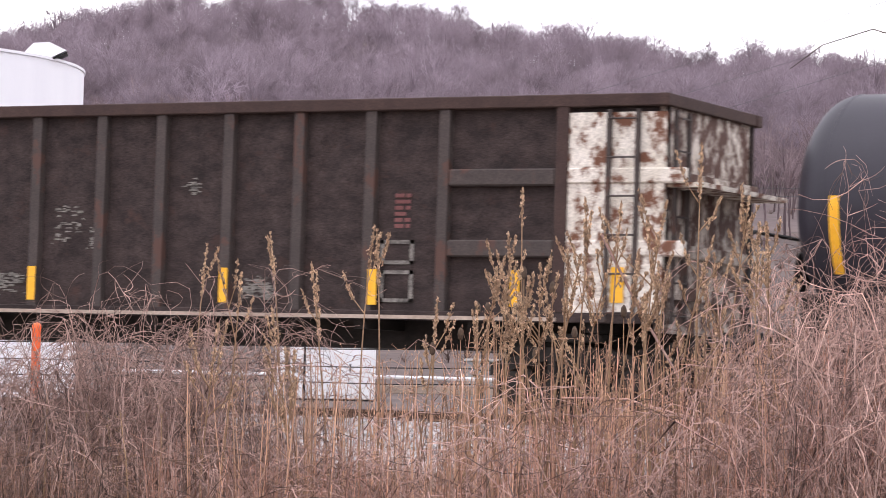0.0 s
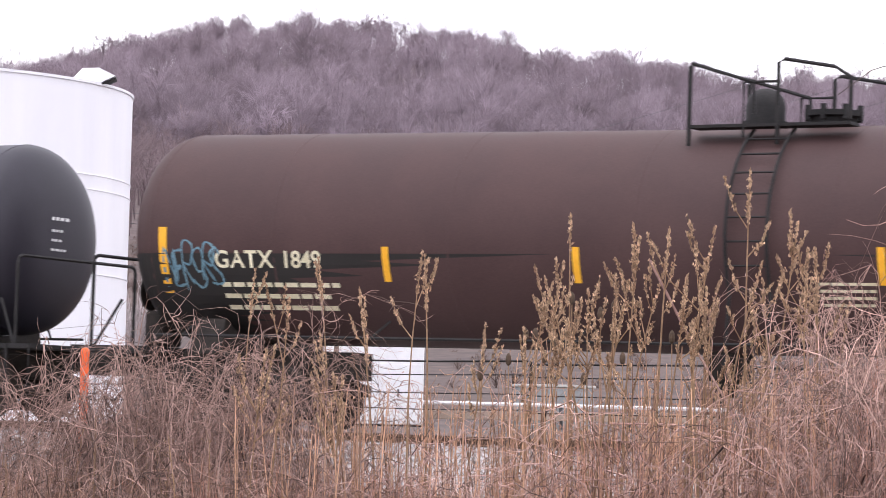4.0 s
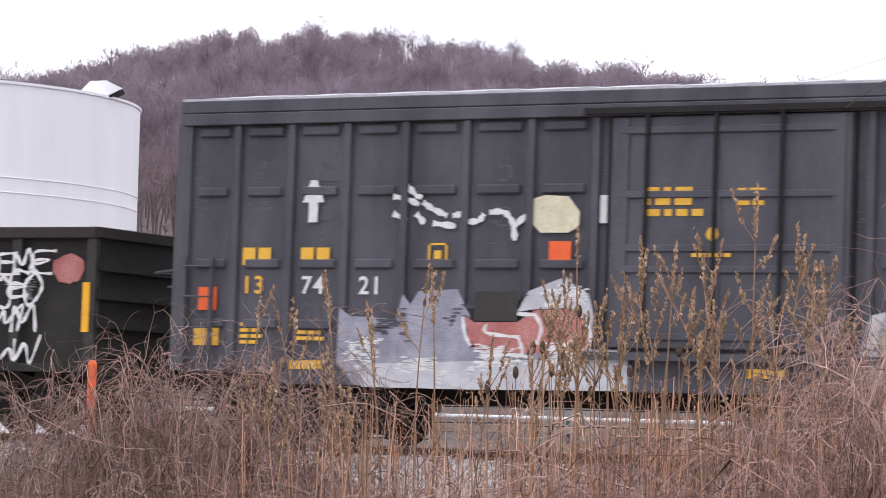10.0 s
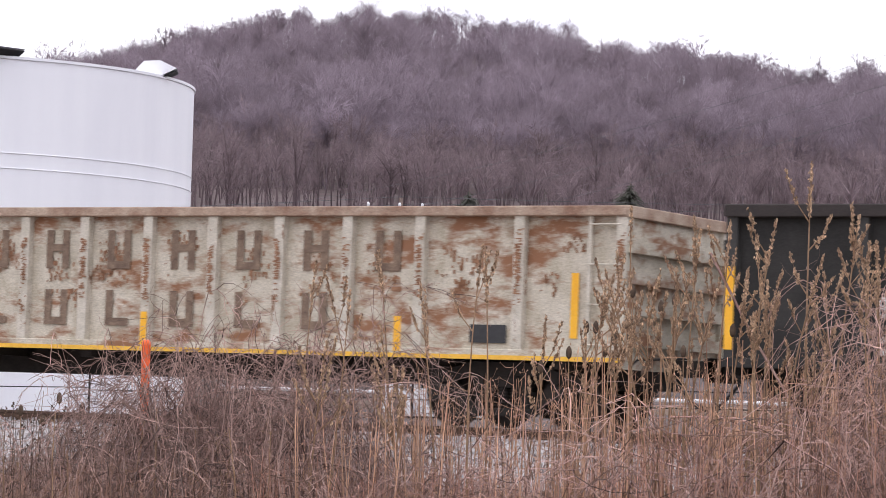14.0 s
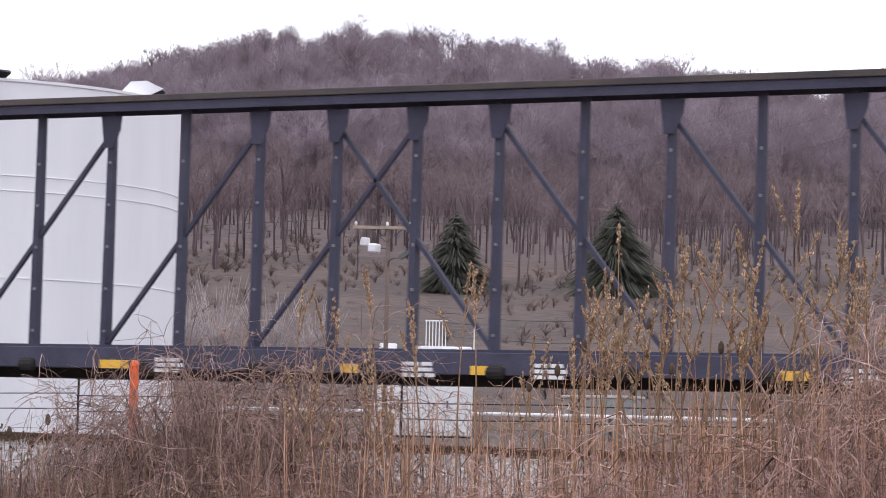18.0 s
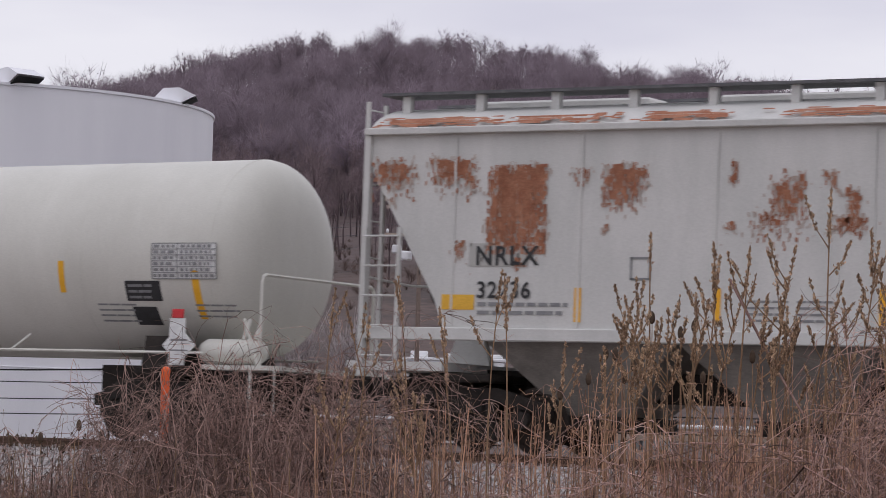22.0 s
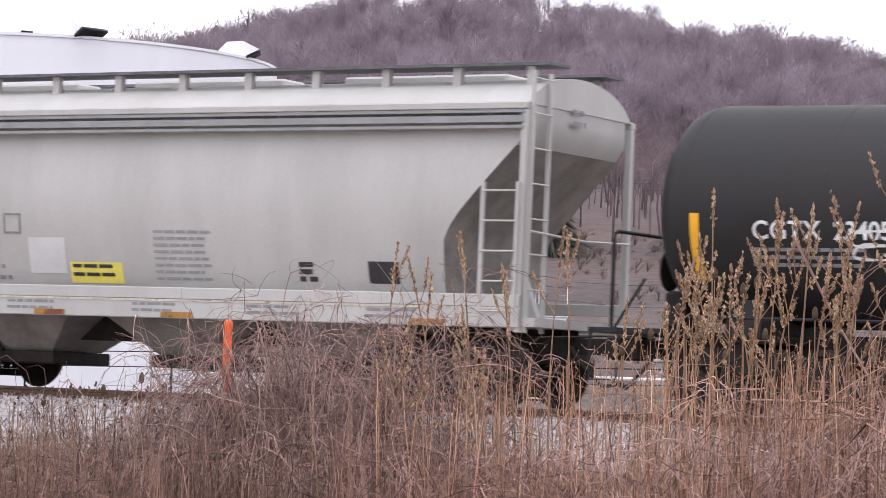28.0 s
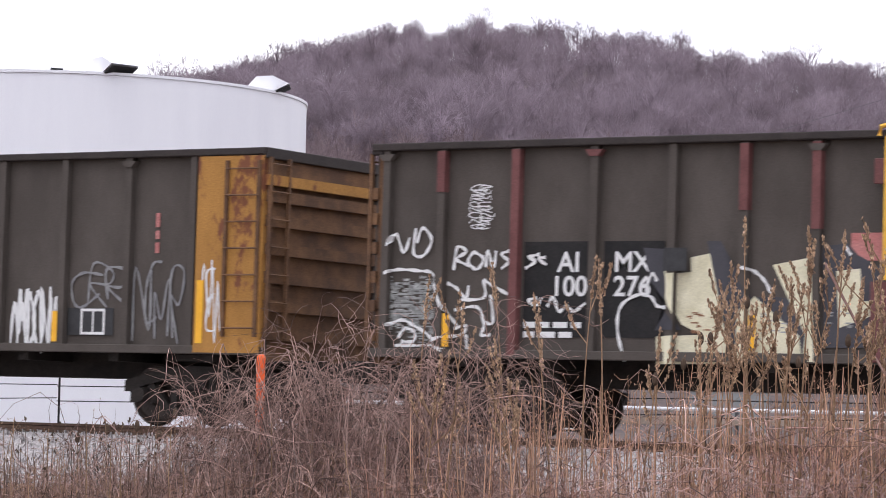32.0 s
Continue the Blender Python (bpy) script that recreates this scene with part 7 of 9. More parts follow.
            for k, pts in enumerate((
                    [(-230.14, 1.04), (-230.26, 1.44), (-230.22, 1.76), (-229.98, 1.91), (-229.78, 1.89), (-229.68, 1.77), (-229.55, 1.75)],
                    [(-229.81, 1.89), (-229.85, 2.01), (-229.76, 2.19), (-229.69, 2.09)],
                    [(-222.69, 1.99), (-222.45, 2.00), (-222.28, 1.88), (-222.20, 1.74)],
                    [(-222.57, 2.13), (-222.69, 1.99)],
                    [(-228.46, 2.27), (-228.29, 2.22), (-228.14, 2.10), (-228.04, 1.94)],
                    [(-227.03, 2.53), (-226.94, 2.42)],
                    [(-232.82, 2.24), (-232.77, 2.55), (-232.62, 2.49), (-232.78, 2.39), (-232.56, 2.30)],
                    [(-232.51, 2.49), (-232.59, 2.36), (-232.45, 2.25), (-232.35, 2.40), (-232.51, 2.49)],
                    [(-232.31, 2.28), (-232.28, 2.50), (-232.19, 2.27), (-232.15, 2.50)],
                    [(-231.94, 2.50), (-232.07, 2.45), (-231.95, 2.36), (-232.06, 2.26)],
                    [(-231.47, 2.45), (-231.65, 2.41), (-231.53, 2.36), (-231.69, 2.26)],
                    [(-231.38, 2.41), (-231.49, 2.39), (-231.36, 2.31)],
                    [(-232.92, 2.07), (-232.75, 1.99), (-232.61, 1.86), (-232.57, 2.03)],
                    [(-232.34, 2.11), (-232.32, 1.87), (-232.69, 1.84)],
                    [(-232.34, 2.11), (-232.18, 2.03), (-231.94, 1.91)],
                    [(-232.22, 1.91), (-232.17, 1.54), (-232.31, 1.54)],
                    [(-232.79, 1.70), (-232.42, 1.74), (-232.31, 1.50), (-232.35, 1.37), (-232.20, 1.37)],
                    [(-232.78, 1.45), (-232.59, 1.49), (-232.67, 1.37), (-232.99, 1.32), (-233.11, 1.24), (-232.87, 1.14), (-232.61, 1.14)],
                    [(-232.59, 1.37), (-232.55, 1.16), (-232.39, 1.10), (-232.24, 1.15)],
                    [(-233.89, 2.19), (-233.73, 2.25), (-233.35, 2.23), (-233.13, 2.17), (-232.95, 1.74), (-232.73, 1.49)],
                    [(-233.85, 1.48), (-233.64, 1.56), (-233.42, 1.48), (-233.20, 1.36), (-233.14, 1.23), (-233.73, 1.21)],
                    [(-233.68, 1.31), (-233.58, 1.44), (-233.42, 1.40), (-233.43, 1.27), (-233.63, 1.27)],
                    [(-233.86, 2.57), (-233.76, 2.74), (-233.63, 2.48), (-233.54, 2.69)],
                    [(-233.44, 2.82), (-233.47, 2.48), (-233.31, 2.44), (-233.18, 2.65), (-233.33, 2.82), (-233.42, 2.61)],
                    [(-231.49, 1.87), (-231.63, 1.83), (-231.49, 1.77), (-231.42, 1.87)],
                    [(-231.33, 1.75), (-231.24, 1.88), (-231.15, 1.69), (-231.03, 1.76), (-230.92, 1.69), (-230.75, 1.80)],
                    [(-221.80, 1.99), (-221.64, 2.25), (-221.47, 1.85), (-221.44, 2.25)],
                    [(-221.48, 2.25), (-221.04, 2.20), (-221.40, 2.07), (-221.00, 2.00), (-221.39, 1.78)],
                    [(-222.00, 1.96), (-221.84, 1.99), (-221.71, 1.74), (-221.39, 1.85)],
                    [(-221.72, 2.25), (-221.71, 1.85), (-221.55, 1.78)])):
                outline(ob, [(x(u), z) for u, z in pts], 0.055, lambda a, b, k=k: flat(a, b, -HW + 0.088 - 0.0004 * k if min(abs(a - p) for p in xs) > 0.08 else -HW - 0.02), M["chalk"])
            part("red_jack_plate", MB().box(x(-226.62), x(-226.2), -HW - 0.03, -HW - 0.008, 1.07, 2.08, 0.008), M["aimred"], ob)
            for k, (u, z) in enumerate(((-229.0, 1.5), (-228.0, 1.5), (-227.1, 1.6), (-225.6, 1.3), (-225.2, 2.2), (-224.1, 1.5), (-223.3, 1.4), (-222.7, 1.45), (-224.0, 2.1))):
                eroded(ob, x(u) - 0.35, x(u) + 0.35, z - 0.3, z + 0.3, lambda a, b: flat(a, b, -HW + 0.090), M["scrape" if k % 3 == 0 else "spray"], 500 + k, -0.5, "worn_spot")
            for k in range(8):
                scribble(ob, x(-232.6), x(-232.32), 2.8 + k * 0.075, 2.87 + k * 0.075, 2, 0.02, face, M["chalk"], 80 + k)
            scribble(ob, x(-220.79), x(-219.8), 1.75, 2.3, 5, 0.05, face, M["chalk"], 58)
            scribble(ob, x(-220.75), x(-219.85), 1.26, 1.7, 4, 0.06, face, M["chalk"], 56)
            outline(ob, [(x(-220.5), 2.35), (x(-220.35), 2.2), (x(-220.15), 2.3), (x(-220.3), 2.42), (x(-220.5), 2.35)], 0.05, face, M["chalk"])
            fr = MB()
            for a in ((0, 0.5, 0.0, 0.04), (0, 0.5, 0.34, 0.38), (0, 0.04, 0, 0.38), (0.46, 0.5, 0, 0.38), (0.24, 0.27, 0, 0.38), (0, 0.5, 0.17, 0.2)):
                panel(fr, x(-221.8) + a[0], x(-221.8) + a[1], 1.38 + a[2], 1.38 + a[3], face)
            part("stencil_frame", fr, M["chalk"], ob)
        else:
            scribble(ob, x(-240.6), x(-239.7), 1.1, 2.0, 6, 0.07, face, M["chalk"], 61)
            scribble(ob, x(-239.5), x(-238.5), 1.7, 2.4, 3, 0.05, face, M["greymark"], 62)
            scribble(ob, x(-238.3), x(-237.5), 1.2, 2.4, 4, 0.05, face, M["greymark"], 63)
            part("number_plate_black", panel(MB(), x(-239.5), x(-238.65), 1.3, 1.7, face), M["ink"], ob)
            scribble(ob, x(-237.0), x(-236.65), 1.25, 2.4, 3, 0.04, lambda a, b: flat(a, b, -HW - 0.018), M["chalk"], 64)
            st = MB()
            for a in ((0, 0.5, 0.0, 0.04), (0, 0.5, 0.34, 0.38), (0, 0.04, 0, 0.38), (0.46, 0.5, 0, 0.38), (0.24, 0.27, 0, 0.38)):
                panel(st, x(-239.25) + a[0] * 0.9, x(-239.25) + a[1] * 0.9, 1.31 + a[2], 1.31 + a[3], lambda a2, b2: flat(a2, b2, -HW + 0.092))
            part("stencil_frame", st, M["chalk"], ob)
        part("red_stencil", text_bars(MB(), 0, 0.6, 0, 0.07, flat, 7), M["pink"], ob).matrix_basis = pose(x(front - 1.9), 0.104, 2.5, 0, -90, 0)


build_gondolas()


def build_boxcar():
    front, rear = -72.74, -89.25
    ob, h, mid = car("boxcar", "blue-grey boxcar with yellow markings, plug door and graffiti", "boxcar", front, rear)
    x = lambda u: u - mid
    z0, z1 = 0.95, 4.66
    m = M["boxblue"]
    part("body", MB().box(-h, h, -HW + 0.08, HW - 0.08, z0, z1 - 0.02), m, ob)
    for s in (-1, 1):
        y0, y1 = (-HW - 0.01, -HW + 0.1) if s < 0 else (HW - 0.1, HW + 0.01)
        part("eave", MB().box(-h, h, y0 - (0.02 if s < 0 else 0), y1 + (0.02 if s > 0 else 0), z1 - 0.34, z1 - 0.18, 0.01), m, ob)
        part("top_plate", MB().box(-h, h, y0, y1, z1 - 0.178, z1 + 0.01, 0.02), m, ob)
        part("side_sill", MB().box(-h + 1.6, h - 1.6, y0, y1, 0.80, 0.98), m, ob)
    part("roof", MB().extrude_x([(-HW, z1), (HW, z1), (HW, z1 + 0.03), (0, z1 + 0.2), (-HW, z1 + 0.03)], -h, h), M["boxroof"], ob)
    for i in range(14):
        xx = -h + 0.6 + i * (2 * h - 1.2) / 13
        part("roof_rib", MB().extrude_x([(-HW + 0.05, z1 + 0.036), (HW - 0.05, z1 + 0.036), (0, z1 + 0.25)], xx - 0.35, xx + 0.35), M["boxroof"], ob)
    posts = (-89.13, -88.33, -87.46, -86.58, -85.68, -84.76, -83.80, -82.86, -79.1, -78.18, -77.27, -76.36, -75.49, -74.61, -73.72, -72.86)
    for u in posts:
        part("side_post", MB().box(x(u) - 0.05, x(u) + 0.05, -HW + 0.0, -HW + 0.078, z0 + 0.05, z1 - 0.344, 0.008), m, ob)
    for a, b in zip(posts, posts[1:]):
        if b - a > 2:
            continue
        for zz in (1.6, 2.42, 3.4, 4.22):
            part("panel_bead", MB().box(x(a) + 0.16, x(b) - 0.16, -HW + 0.03, -HW + 0.078, zz - 0.06, zz + 0.07, 0.02), m, ob)
    # plug door
    dx0, dx1 = x(-82.62), x(-79.35)
    door = part("plug_door", MB().box(dx0, dx1, -HW - 0.02, -HW + 0.078, 1.35, 4.3, 0.015), m, ob, "blue-grey plug door with rails and rods")
    for xx in (dx0 - 0.05, dx1 + 0.005):
        part("door_gap", MB().box(xx, xx + 0.045, -HW - 0.004, -HW + 0.076, 1.36, 4.3), M["dark"], ob)
    for zz in (1.5, 2.35, 2.62, 3.3, 4.12):
        part("door_rib", MB().box(dx0 + 0.15, dx1 - 0.15, -HW - 0.05, -HW - 0.02, zz - 0.04, zz + 0.05, 0.01), m, door)
    for u in (-82.1, -81.15, -80.25):
        part("door_rod", MB().tube([(x(u), -HW - 0.07, 1.4), (x(u), -HW - 0.07, 4.35)], 0.028, 6), M["dark"], door)
    for u in (-82.45, -81.15, -79.5):
        part("door_stile", MB().box(x(u) - 0.08, x(u) + 0.08, -HW - 0.045, -HW - 0.02, 1.37 if u != -81.15 else 1.4, 4.28 if u != -81.15 else 3.3), m, door)
    part("door_track", MB().box(x(-83.0), x(-75.9), -HW - 0.1, -HW - 0.035, 4.34, 4.42), M["dark"], ob)
    part("door_track", MB().box(x(-83.0), x(-75.9), -HW - 0.1, -HW - 0.012, 1.2, 1.3), m, ob)
    part("crank_plate", patch(MB(), x(-81.17), 2.8, 0.08, 0.09, lambda a, b: flat(a, b, -HW - 0.056), 3, rough=0.05), M["ochre"], door)
    text_block(ob, "door_lettering", x(-82.15), x(-81.3), 3.4, 3, 0.09, 0.05, lambda a, b: flat(a, b, -HW - 0.032), M["ochre"], 71, 0.3)
    text_block(ob, "door_lettering", x(-80.85), x(-80.4), 3.38, 2, 0.06, 0.1, lambda a, b: flat(a, b, -HW - 0.032), M["ochre"], 72, 0.1)
    text_block(ob, "door_lettering", x(-81.45), x(-80.9), 2.56, 1, 0.05, 0.05, lambda a, b: flat(a, b, -HW - 0.056), M["ochre"], 73, 0.1)
    face = lambda a, b: flat(a, b, -HW + 0.072)
    over = lambda a, b: flat(a, b, -HW + 0.04)
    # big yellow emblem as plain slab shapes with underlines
    def ring_arc(mb, cx, cz, a0, a1, r0, r1, squash):
        ts = np.radians(np.linspace(a0, a1, 16))
        for a, b in zip(ts, ts[1:]):
            mb.add([over(cx + r * squash * math.cos(t), cz + r * math.sin(t)) for r, t in ((r1, a), (r1, b), (r0, b), (r0, a))], [(0, 1, 2, 3)])

    c = MB()
    cx, cz = x(-75.92), 3.715
    ring_arc(c, cx, cz, 48, 312, 0.18, 0.335, 0.88)
    panel(c, cx + 0.15, cx + 0.29, 3.82, 4.04, lambda a, b: (a, over(a, b)[1] - 0.002, b))
    part("emblem_block", c, M["ochre"], ob)
    c = MB()
    cx = x(-75.02)
    ring_arc(c, cx, 3.87, 20, 250, 0.05, 0.18, 1.25)
    ring_arc(c, cx, 3.56, 70, -160, 0.05, 0.18, 1.25)
    shape(c, [(cx - 0.2, 3.84), (cx - 0.02, 3.69), (cx + 0.2, 3.6), (cx + 0.02, 3.75)], lambda a, b: (a, over(a, b)[1] - 0.002, b))
    panel(c, cx + 0.14, cx + 0.23, 3.84, 4.04, lambda a, b: (a, over(a, b)[1] - 0.003, b))
    panel(c, cx - 0.23, cx - 0.14, 3.39, 3.58, lambda a, b: (a, over(a, b)[1] - 0.003, b))
    part("emblem_block", c, M["ochre"], ob)
    c = MB()
    cx = x(-74.15)
    shape(c, [(cx - 0.24, 3.99), (cx - 0.06, 3.99), (cx + 0.26, 3.44), (cx + 0.06, 3.44)], over)
    shape(c, [(cx + 0.24, 3.99), (cx + 0.06, 3.99), (cx - 0.26, 3.44), (cx - 0.06, 3.44)], lambda a, b: (a, over(a, b)[1] - 0.002, b))
    for q in ((-0.31, 0.0, 3.95, 4.04), (0.04, 0.31, 3.95, 4.04), (-0.31, -0.02, 3.39, 3.48), (0.03, 0.31, 3.39, 3.48)):
        panel(c, cx + q[0], cx + q[1], q[2], q[3], lambda a, b: (a, over(a, b)[1] - 0.004, b))
    part("emblem_block", c, M["ochre"], ob)
    for u, w in ((-75.9, 0.3), (-75.05, 0.26), (-74.15, 0.3)):
        part("emblem_bar", panel(MB(), x(u) - w, x(u) + w, 3.22, 3.34, over), M["ochre"], ob)
    lettering(ob, "13", x(-88.2), 2.02, 0.24, over, M["ochre"], 1.15)
    lettering(ob, "74", x(-87.25), 2.02, 0.24, over, M["chalk"], 1.15)
    lettering(ob, "21", x(-86.35), 2.02, 0.24, over, M["chalk"], 1.15)
    for u in (-88.2, -87.27):
        for k in (0, 0.25):
            part("stencil_mark", panel(MB(), x(u) + k, x(u) + k + 0.2, 2.4, 2.64, over), M["ochre"], ob)
    text_block(ob, "stencil_line", x(-88.2), x(-87.85), 1.62, 4, 0.05, 0.03, over, M["ochre"], 75)
    text_block(ob, "stencil_line", x(-87.3), x(-86.8), 1.6, 3, 0.05, 0.03, over, M["ochre"], 76)
    text_block(ob, "stencil_line", x(-75.4), x(-74.6), 1.98, 3, 0.06, 0.03, over, M["ochre"], 77)
    part("white_label", panel(MB(), x(-76.15), x(-75.65), 1.65, 1.95, over), M["chalk"], ob)
    for u, z, w, hh, k in ((-88.75, 1.78, 0.3, 0.32, "orange"), (-88.75, 1.3, 0.4, 0.24, "ochre"), (-73.23, 1.78, 0.32, 0.29, "orange"), (-73.25, 1.31, 0.5, 0.2, "ochre"), (-83.35, 2.42, 0.32, 0.3, "orange")):
        part("hazard_label", panel(MB(), x(u) - w / 2, x(u) + w / 2, z, z + hh, over), M[k], ob)
    for u in (-87.1, -84.1, -80.4, -78.1):
        part("reflective_strip", panel(MB(), x(u) - 0.25, x(u) + 0.25, 1.0, 1.12, lambda a, b: flat(a, b, -HW - 0.016)), M["ochre"], ob)
    ar = MB()
    panel(ar, x(-87.1) - 0.07, x(-87.1) + 0.07, 2.98, 3.25, over)
    shape(ar, [(x(-87.1) - 0.17, 3.25), (x(-87.1) + 0.17, 3.25), (x(-87.1) + 0.05, 3.55), (x(-87.1) - 0.05, 3.55)], over)
    part("white_arrow", ar, M["chalk"], ob)
    for pts in (
            [(-85.86, 3.32), (-85.64, 3.28), (-85.46, 3.21)],
            [(-85.67, 3.49), (-85.55, 3.37), (-85.42, 3.30)],
            [(-85.40, 3.24), (-85.25, 3.15), (-85.03, 3.06)],
            [(-85.85, 3.09), (-85.63, 3.00)],
            [(-85.50, 3.09), (-85.37, 2.96)],
            [(-85.24, 2.96), (-84.90, 2.92)],
            [(-84.95, 3.06), (-84.82, 3.08)],
            [(-84.75, 2.98), (-84.56, 2.99), (-84.48, 3.08)],
            [(-84.40, 3.10), (-84.19, 3.10), (-84.06, 2.98), (-84.01, 2.77)],
            [(-84.04, 2.90), (-84.01, 2.73)],
            [(-84.02, 2.92), (-83.86, 3.06)]):
        outline(ob, [(x(u), z) for u, z in pts], 0.1, over, M["chalk"])
    gp = lambda a, b: flat(a, b, -HW - 0.02)
    part("graffiti", shape(MB(), [(x(u), z) for u, z in [(-83.74, 3.28), (-83.58, 3.32), (-83.25, 3.30), (-83.08, 3.10), (-83.09, 2.91), (-83.24, 2.83), (-83.64, 2.83), (-83.77, 2.95), (-83.86, 3.06)]], over), M["cream"], ob)
    part("white_label", panel(MB(), x(-82.79), x(-82.67), 2.95, 3.31, over), M["chalk"], ob)
    sq = MB()
    for a, b, c, d in ((0, 0.29, 0, 0.03), (0, 0.29, 0.26, 0.29), (0, 0.03, 0, 0.29), (0.26, 0.29, 0, 0.29), (0.09, 0.2, 0.08, 0.19)):
        panel(sq, x(-85.3) + a, x(-85.3) + b, 2.41 + c, 2.41 + d, over)
    part("stencil_frame", sq, M["ochre"], ob)
    part("graffiti_ground", shape(MB(), [(x(u), z) for u, z in [(-86.60, 1.83), (-86.43, 1.72), (-85.72, 1.69), (-85.63, 2.02), (-85.51, 1.88), (-85.39, 2.06), (-84.81, 2.09), (-84.61, 1.74), (-84.60, 1.33), (-82.31, 1.33), (-82.30, 0.83), (-86.34, 0.80), (-86.62, 1.11)]], lambda a, b: flat(a, b, -HW - 0.014)), M["lilac"], ob)
    part("graffiti_ground", shape(MB(), [(x(u), z) for u, z in [(-86.35, 1.08), (-84.60, 1.15), (-82.31, 1.22), (-82.30, 0.81), (-84.58, 0.78), (-86.21, 0.78)]], lambda a, b: flat(a, b, -HW - 0.017)), M["palespray"], ob)
    part("graffiti_ground", shape(MB(), [(x(u), z) for u, z in [(-84.68, 1.74), (-84.54, 1.66), (-83.90, 1.67), (-83.66, 1.82), (-83.13, 1.86), (-82.96, 1.68), (-82.84, 1.47), (-82.91, 1.28), (-84.43, 1.26), (-84.62, 1.44)]], lambda a, b: flat(a, b, -HW - 0.02)), M["pink"], ob)
    part("graffiti_ground", shape(MB(), [(x(u), z) for u, z in [(-83.75, 2.07), (-83.42, 2.19), (-83.22, 2.26), (-83.10, 2.15), (-82.89, 2.04), (-82.80, 1.75), (-82.84, 1.47), (-82.96, 1.72), (-83.21, 1.86), (-83.70, 1.83), (-83.91, 1.80)]], lambda a, b: flat(a, b, -HW - 0.02)), M["palespray"], ob)
    part("dark_plate", MB().box(x(-84.54), x(-83.9), -HW - 0.03, -HW + 0.05, 1.67, 2.07, 0.008), M["lwpost"], ob)
    for pts in (
            [(-84.71, 1.73), (-84.67, 1.51), (-84.58, 1.35)],
            [(-84.36, 1.63), (-84.34, 1.52), (-83.86, 1.47)],
            [(-83.87, 1.45), (-83.81, 1.27), (-83.91, 1.22)],
            [(-83.66, 1.78), (-83.55, 1.60), (-83.61, 1.38)],
            [(-82.96, 1.75), (-82.84, 1.54), (-82.87, 1.32)],
            [(-83.58, 2.04), (-83.34, 2.08), (-83.50, 1.89), (-83.25, 1.93)],
            [(-84.43, 1.22), (-84.01, 1.24), (-83.73, 1.22)],
            [(-83.99, 1.78), (-83.62, 1.76)]):
        outline(ob, [(x(u), z) for u, z in pts], 0.06, lambda a, b: flat(a, b, -HW - 0.026), M["chalk"])
    part("graffiti_ground", shape(MB(), [(x(-79.2), 0.95), (x(-79.2), 1.3), (x(-79.05), 1.8), (x(-78.4), 1.95), (x(-78.38), 2.12), (x(-78.05), 2.12), (x(-78.0), 1.92), (x(-77.1), 1.95), (x(-76.5), 1.8), (x(-76.0), 1.65), (x(-76.1), 1.4), (x(-76.3), 0.95)], lambda a, b: flat(a, b, -HW - 0.014)), M["palespray"], ob)
    for k, (u, z, a, b) in enumerate(((-78.8, 1.45, 0.2, 0.3), (-78.2, 1.6, 0.18, 0.4), (-77.5, 1.55, 0.3, 0.28), (-76.8, 1.5, 0.25, 0.3))):
        eroded(ob, x(u) - a, x(u) + a, z - b, z + b, gp, M["lime"], 90 + k, 0.6, "spray_patch", 0.03, 3, True)
    scribble(ob, x(-78.9), x(-76.3), 1.15, 1.85, 7, 0.05, lambda a, b: flat(a, b, -HW - 0.026), M["lilac"], 89)
    for k, (u, z, a, b, mt) in enumerate(((-86.2, 1.2, 0.4, 0.3, "chalk"), (-85.3, 1.05, 0.5, 0.2, "chalk"), (-84.2, 1.15, 0.5, 0.25, "chalk"), (-83.2, 1.2, 0.4, 0.3, "chalk"), (-83.1, 2.0, 0.3, 0.2, "chalk"),
                                          (-85.8, 1.6, 0.4, 0.25, "boxblue"), (-84.7, 1.75, 0.3, 0.2, "boxblue"), (-84.0, 2.0, 0.35, 0.15, "boxblue"), (-78.6, 1.1, 0.4, 0.15, "chalk"), (-76.6, 1.2, 0.3, 0.2, "chalk"), (-76.2, 1.55, 0.2, 0.15, "boxblue"))):
        eroded(ob, x(u) - a, x(u) + a, z - b, z + b, lambda p, q: flat(p, q, -HW - 0.0235), M[mt], 600 + k, 0.1, "spray_patch")
    for k, u in enumerate((-89.0, -88.0, -86.9, -84.2, -82.7, -79.3, -78.6, -76.0, -74.2, -73.3)):
        eroded(ob, x(u) - 0.25, x(u) + 0.25, 2.2, 4.2, lambda p, q: flat(p, q, -HW + 0.0765), M["faded"], 640 + k, -0.35, "faded_streak", 0.05)
    # low ladders and grabs at the corners
    for s in (-1, 1):
        end_ladder(ob, s * (h + 0.09), -1.38, -0.95, 1.05, 2.75, 5, m)
        ladder(ob, s * (h - 0.38) - 0.22, s * (h - 0.38) + 0.22, 1.0, 2.5, 4, -HW - 0.03, m)
        part("brake_platform", MB().tube([(s * (h + 0.1), -1.3, 2.35), (s * (h + 0.5), -1.3, 2.3), (s * (h + 0.5), 0.6, 2.3), (s * (h + 0.1), 0.6, 2.35)], 0.02, 5), m, ob)
    # corrugated ends
    for s in (-1, 1):
        for k, zz in enumerate((1.35, 1.85, 2.38, 2.92, 3.45, 3.98)):
            pr = []
            for i in range(9):
                a = math.pi * i / 8
                pr.append((h + 0.075 * min(1.0, 1.5 * math.sin(a)) - 0.01, zz - 0.16 * math.cos(a)))
            mb = MB()
            n = len(pr)
            v = [(s * a, y, b) for y in (-HW + 0.1, HW - 0.1) for a, b in pr]
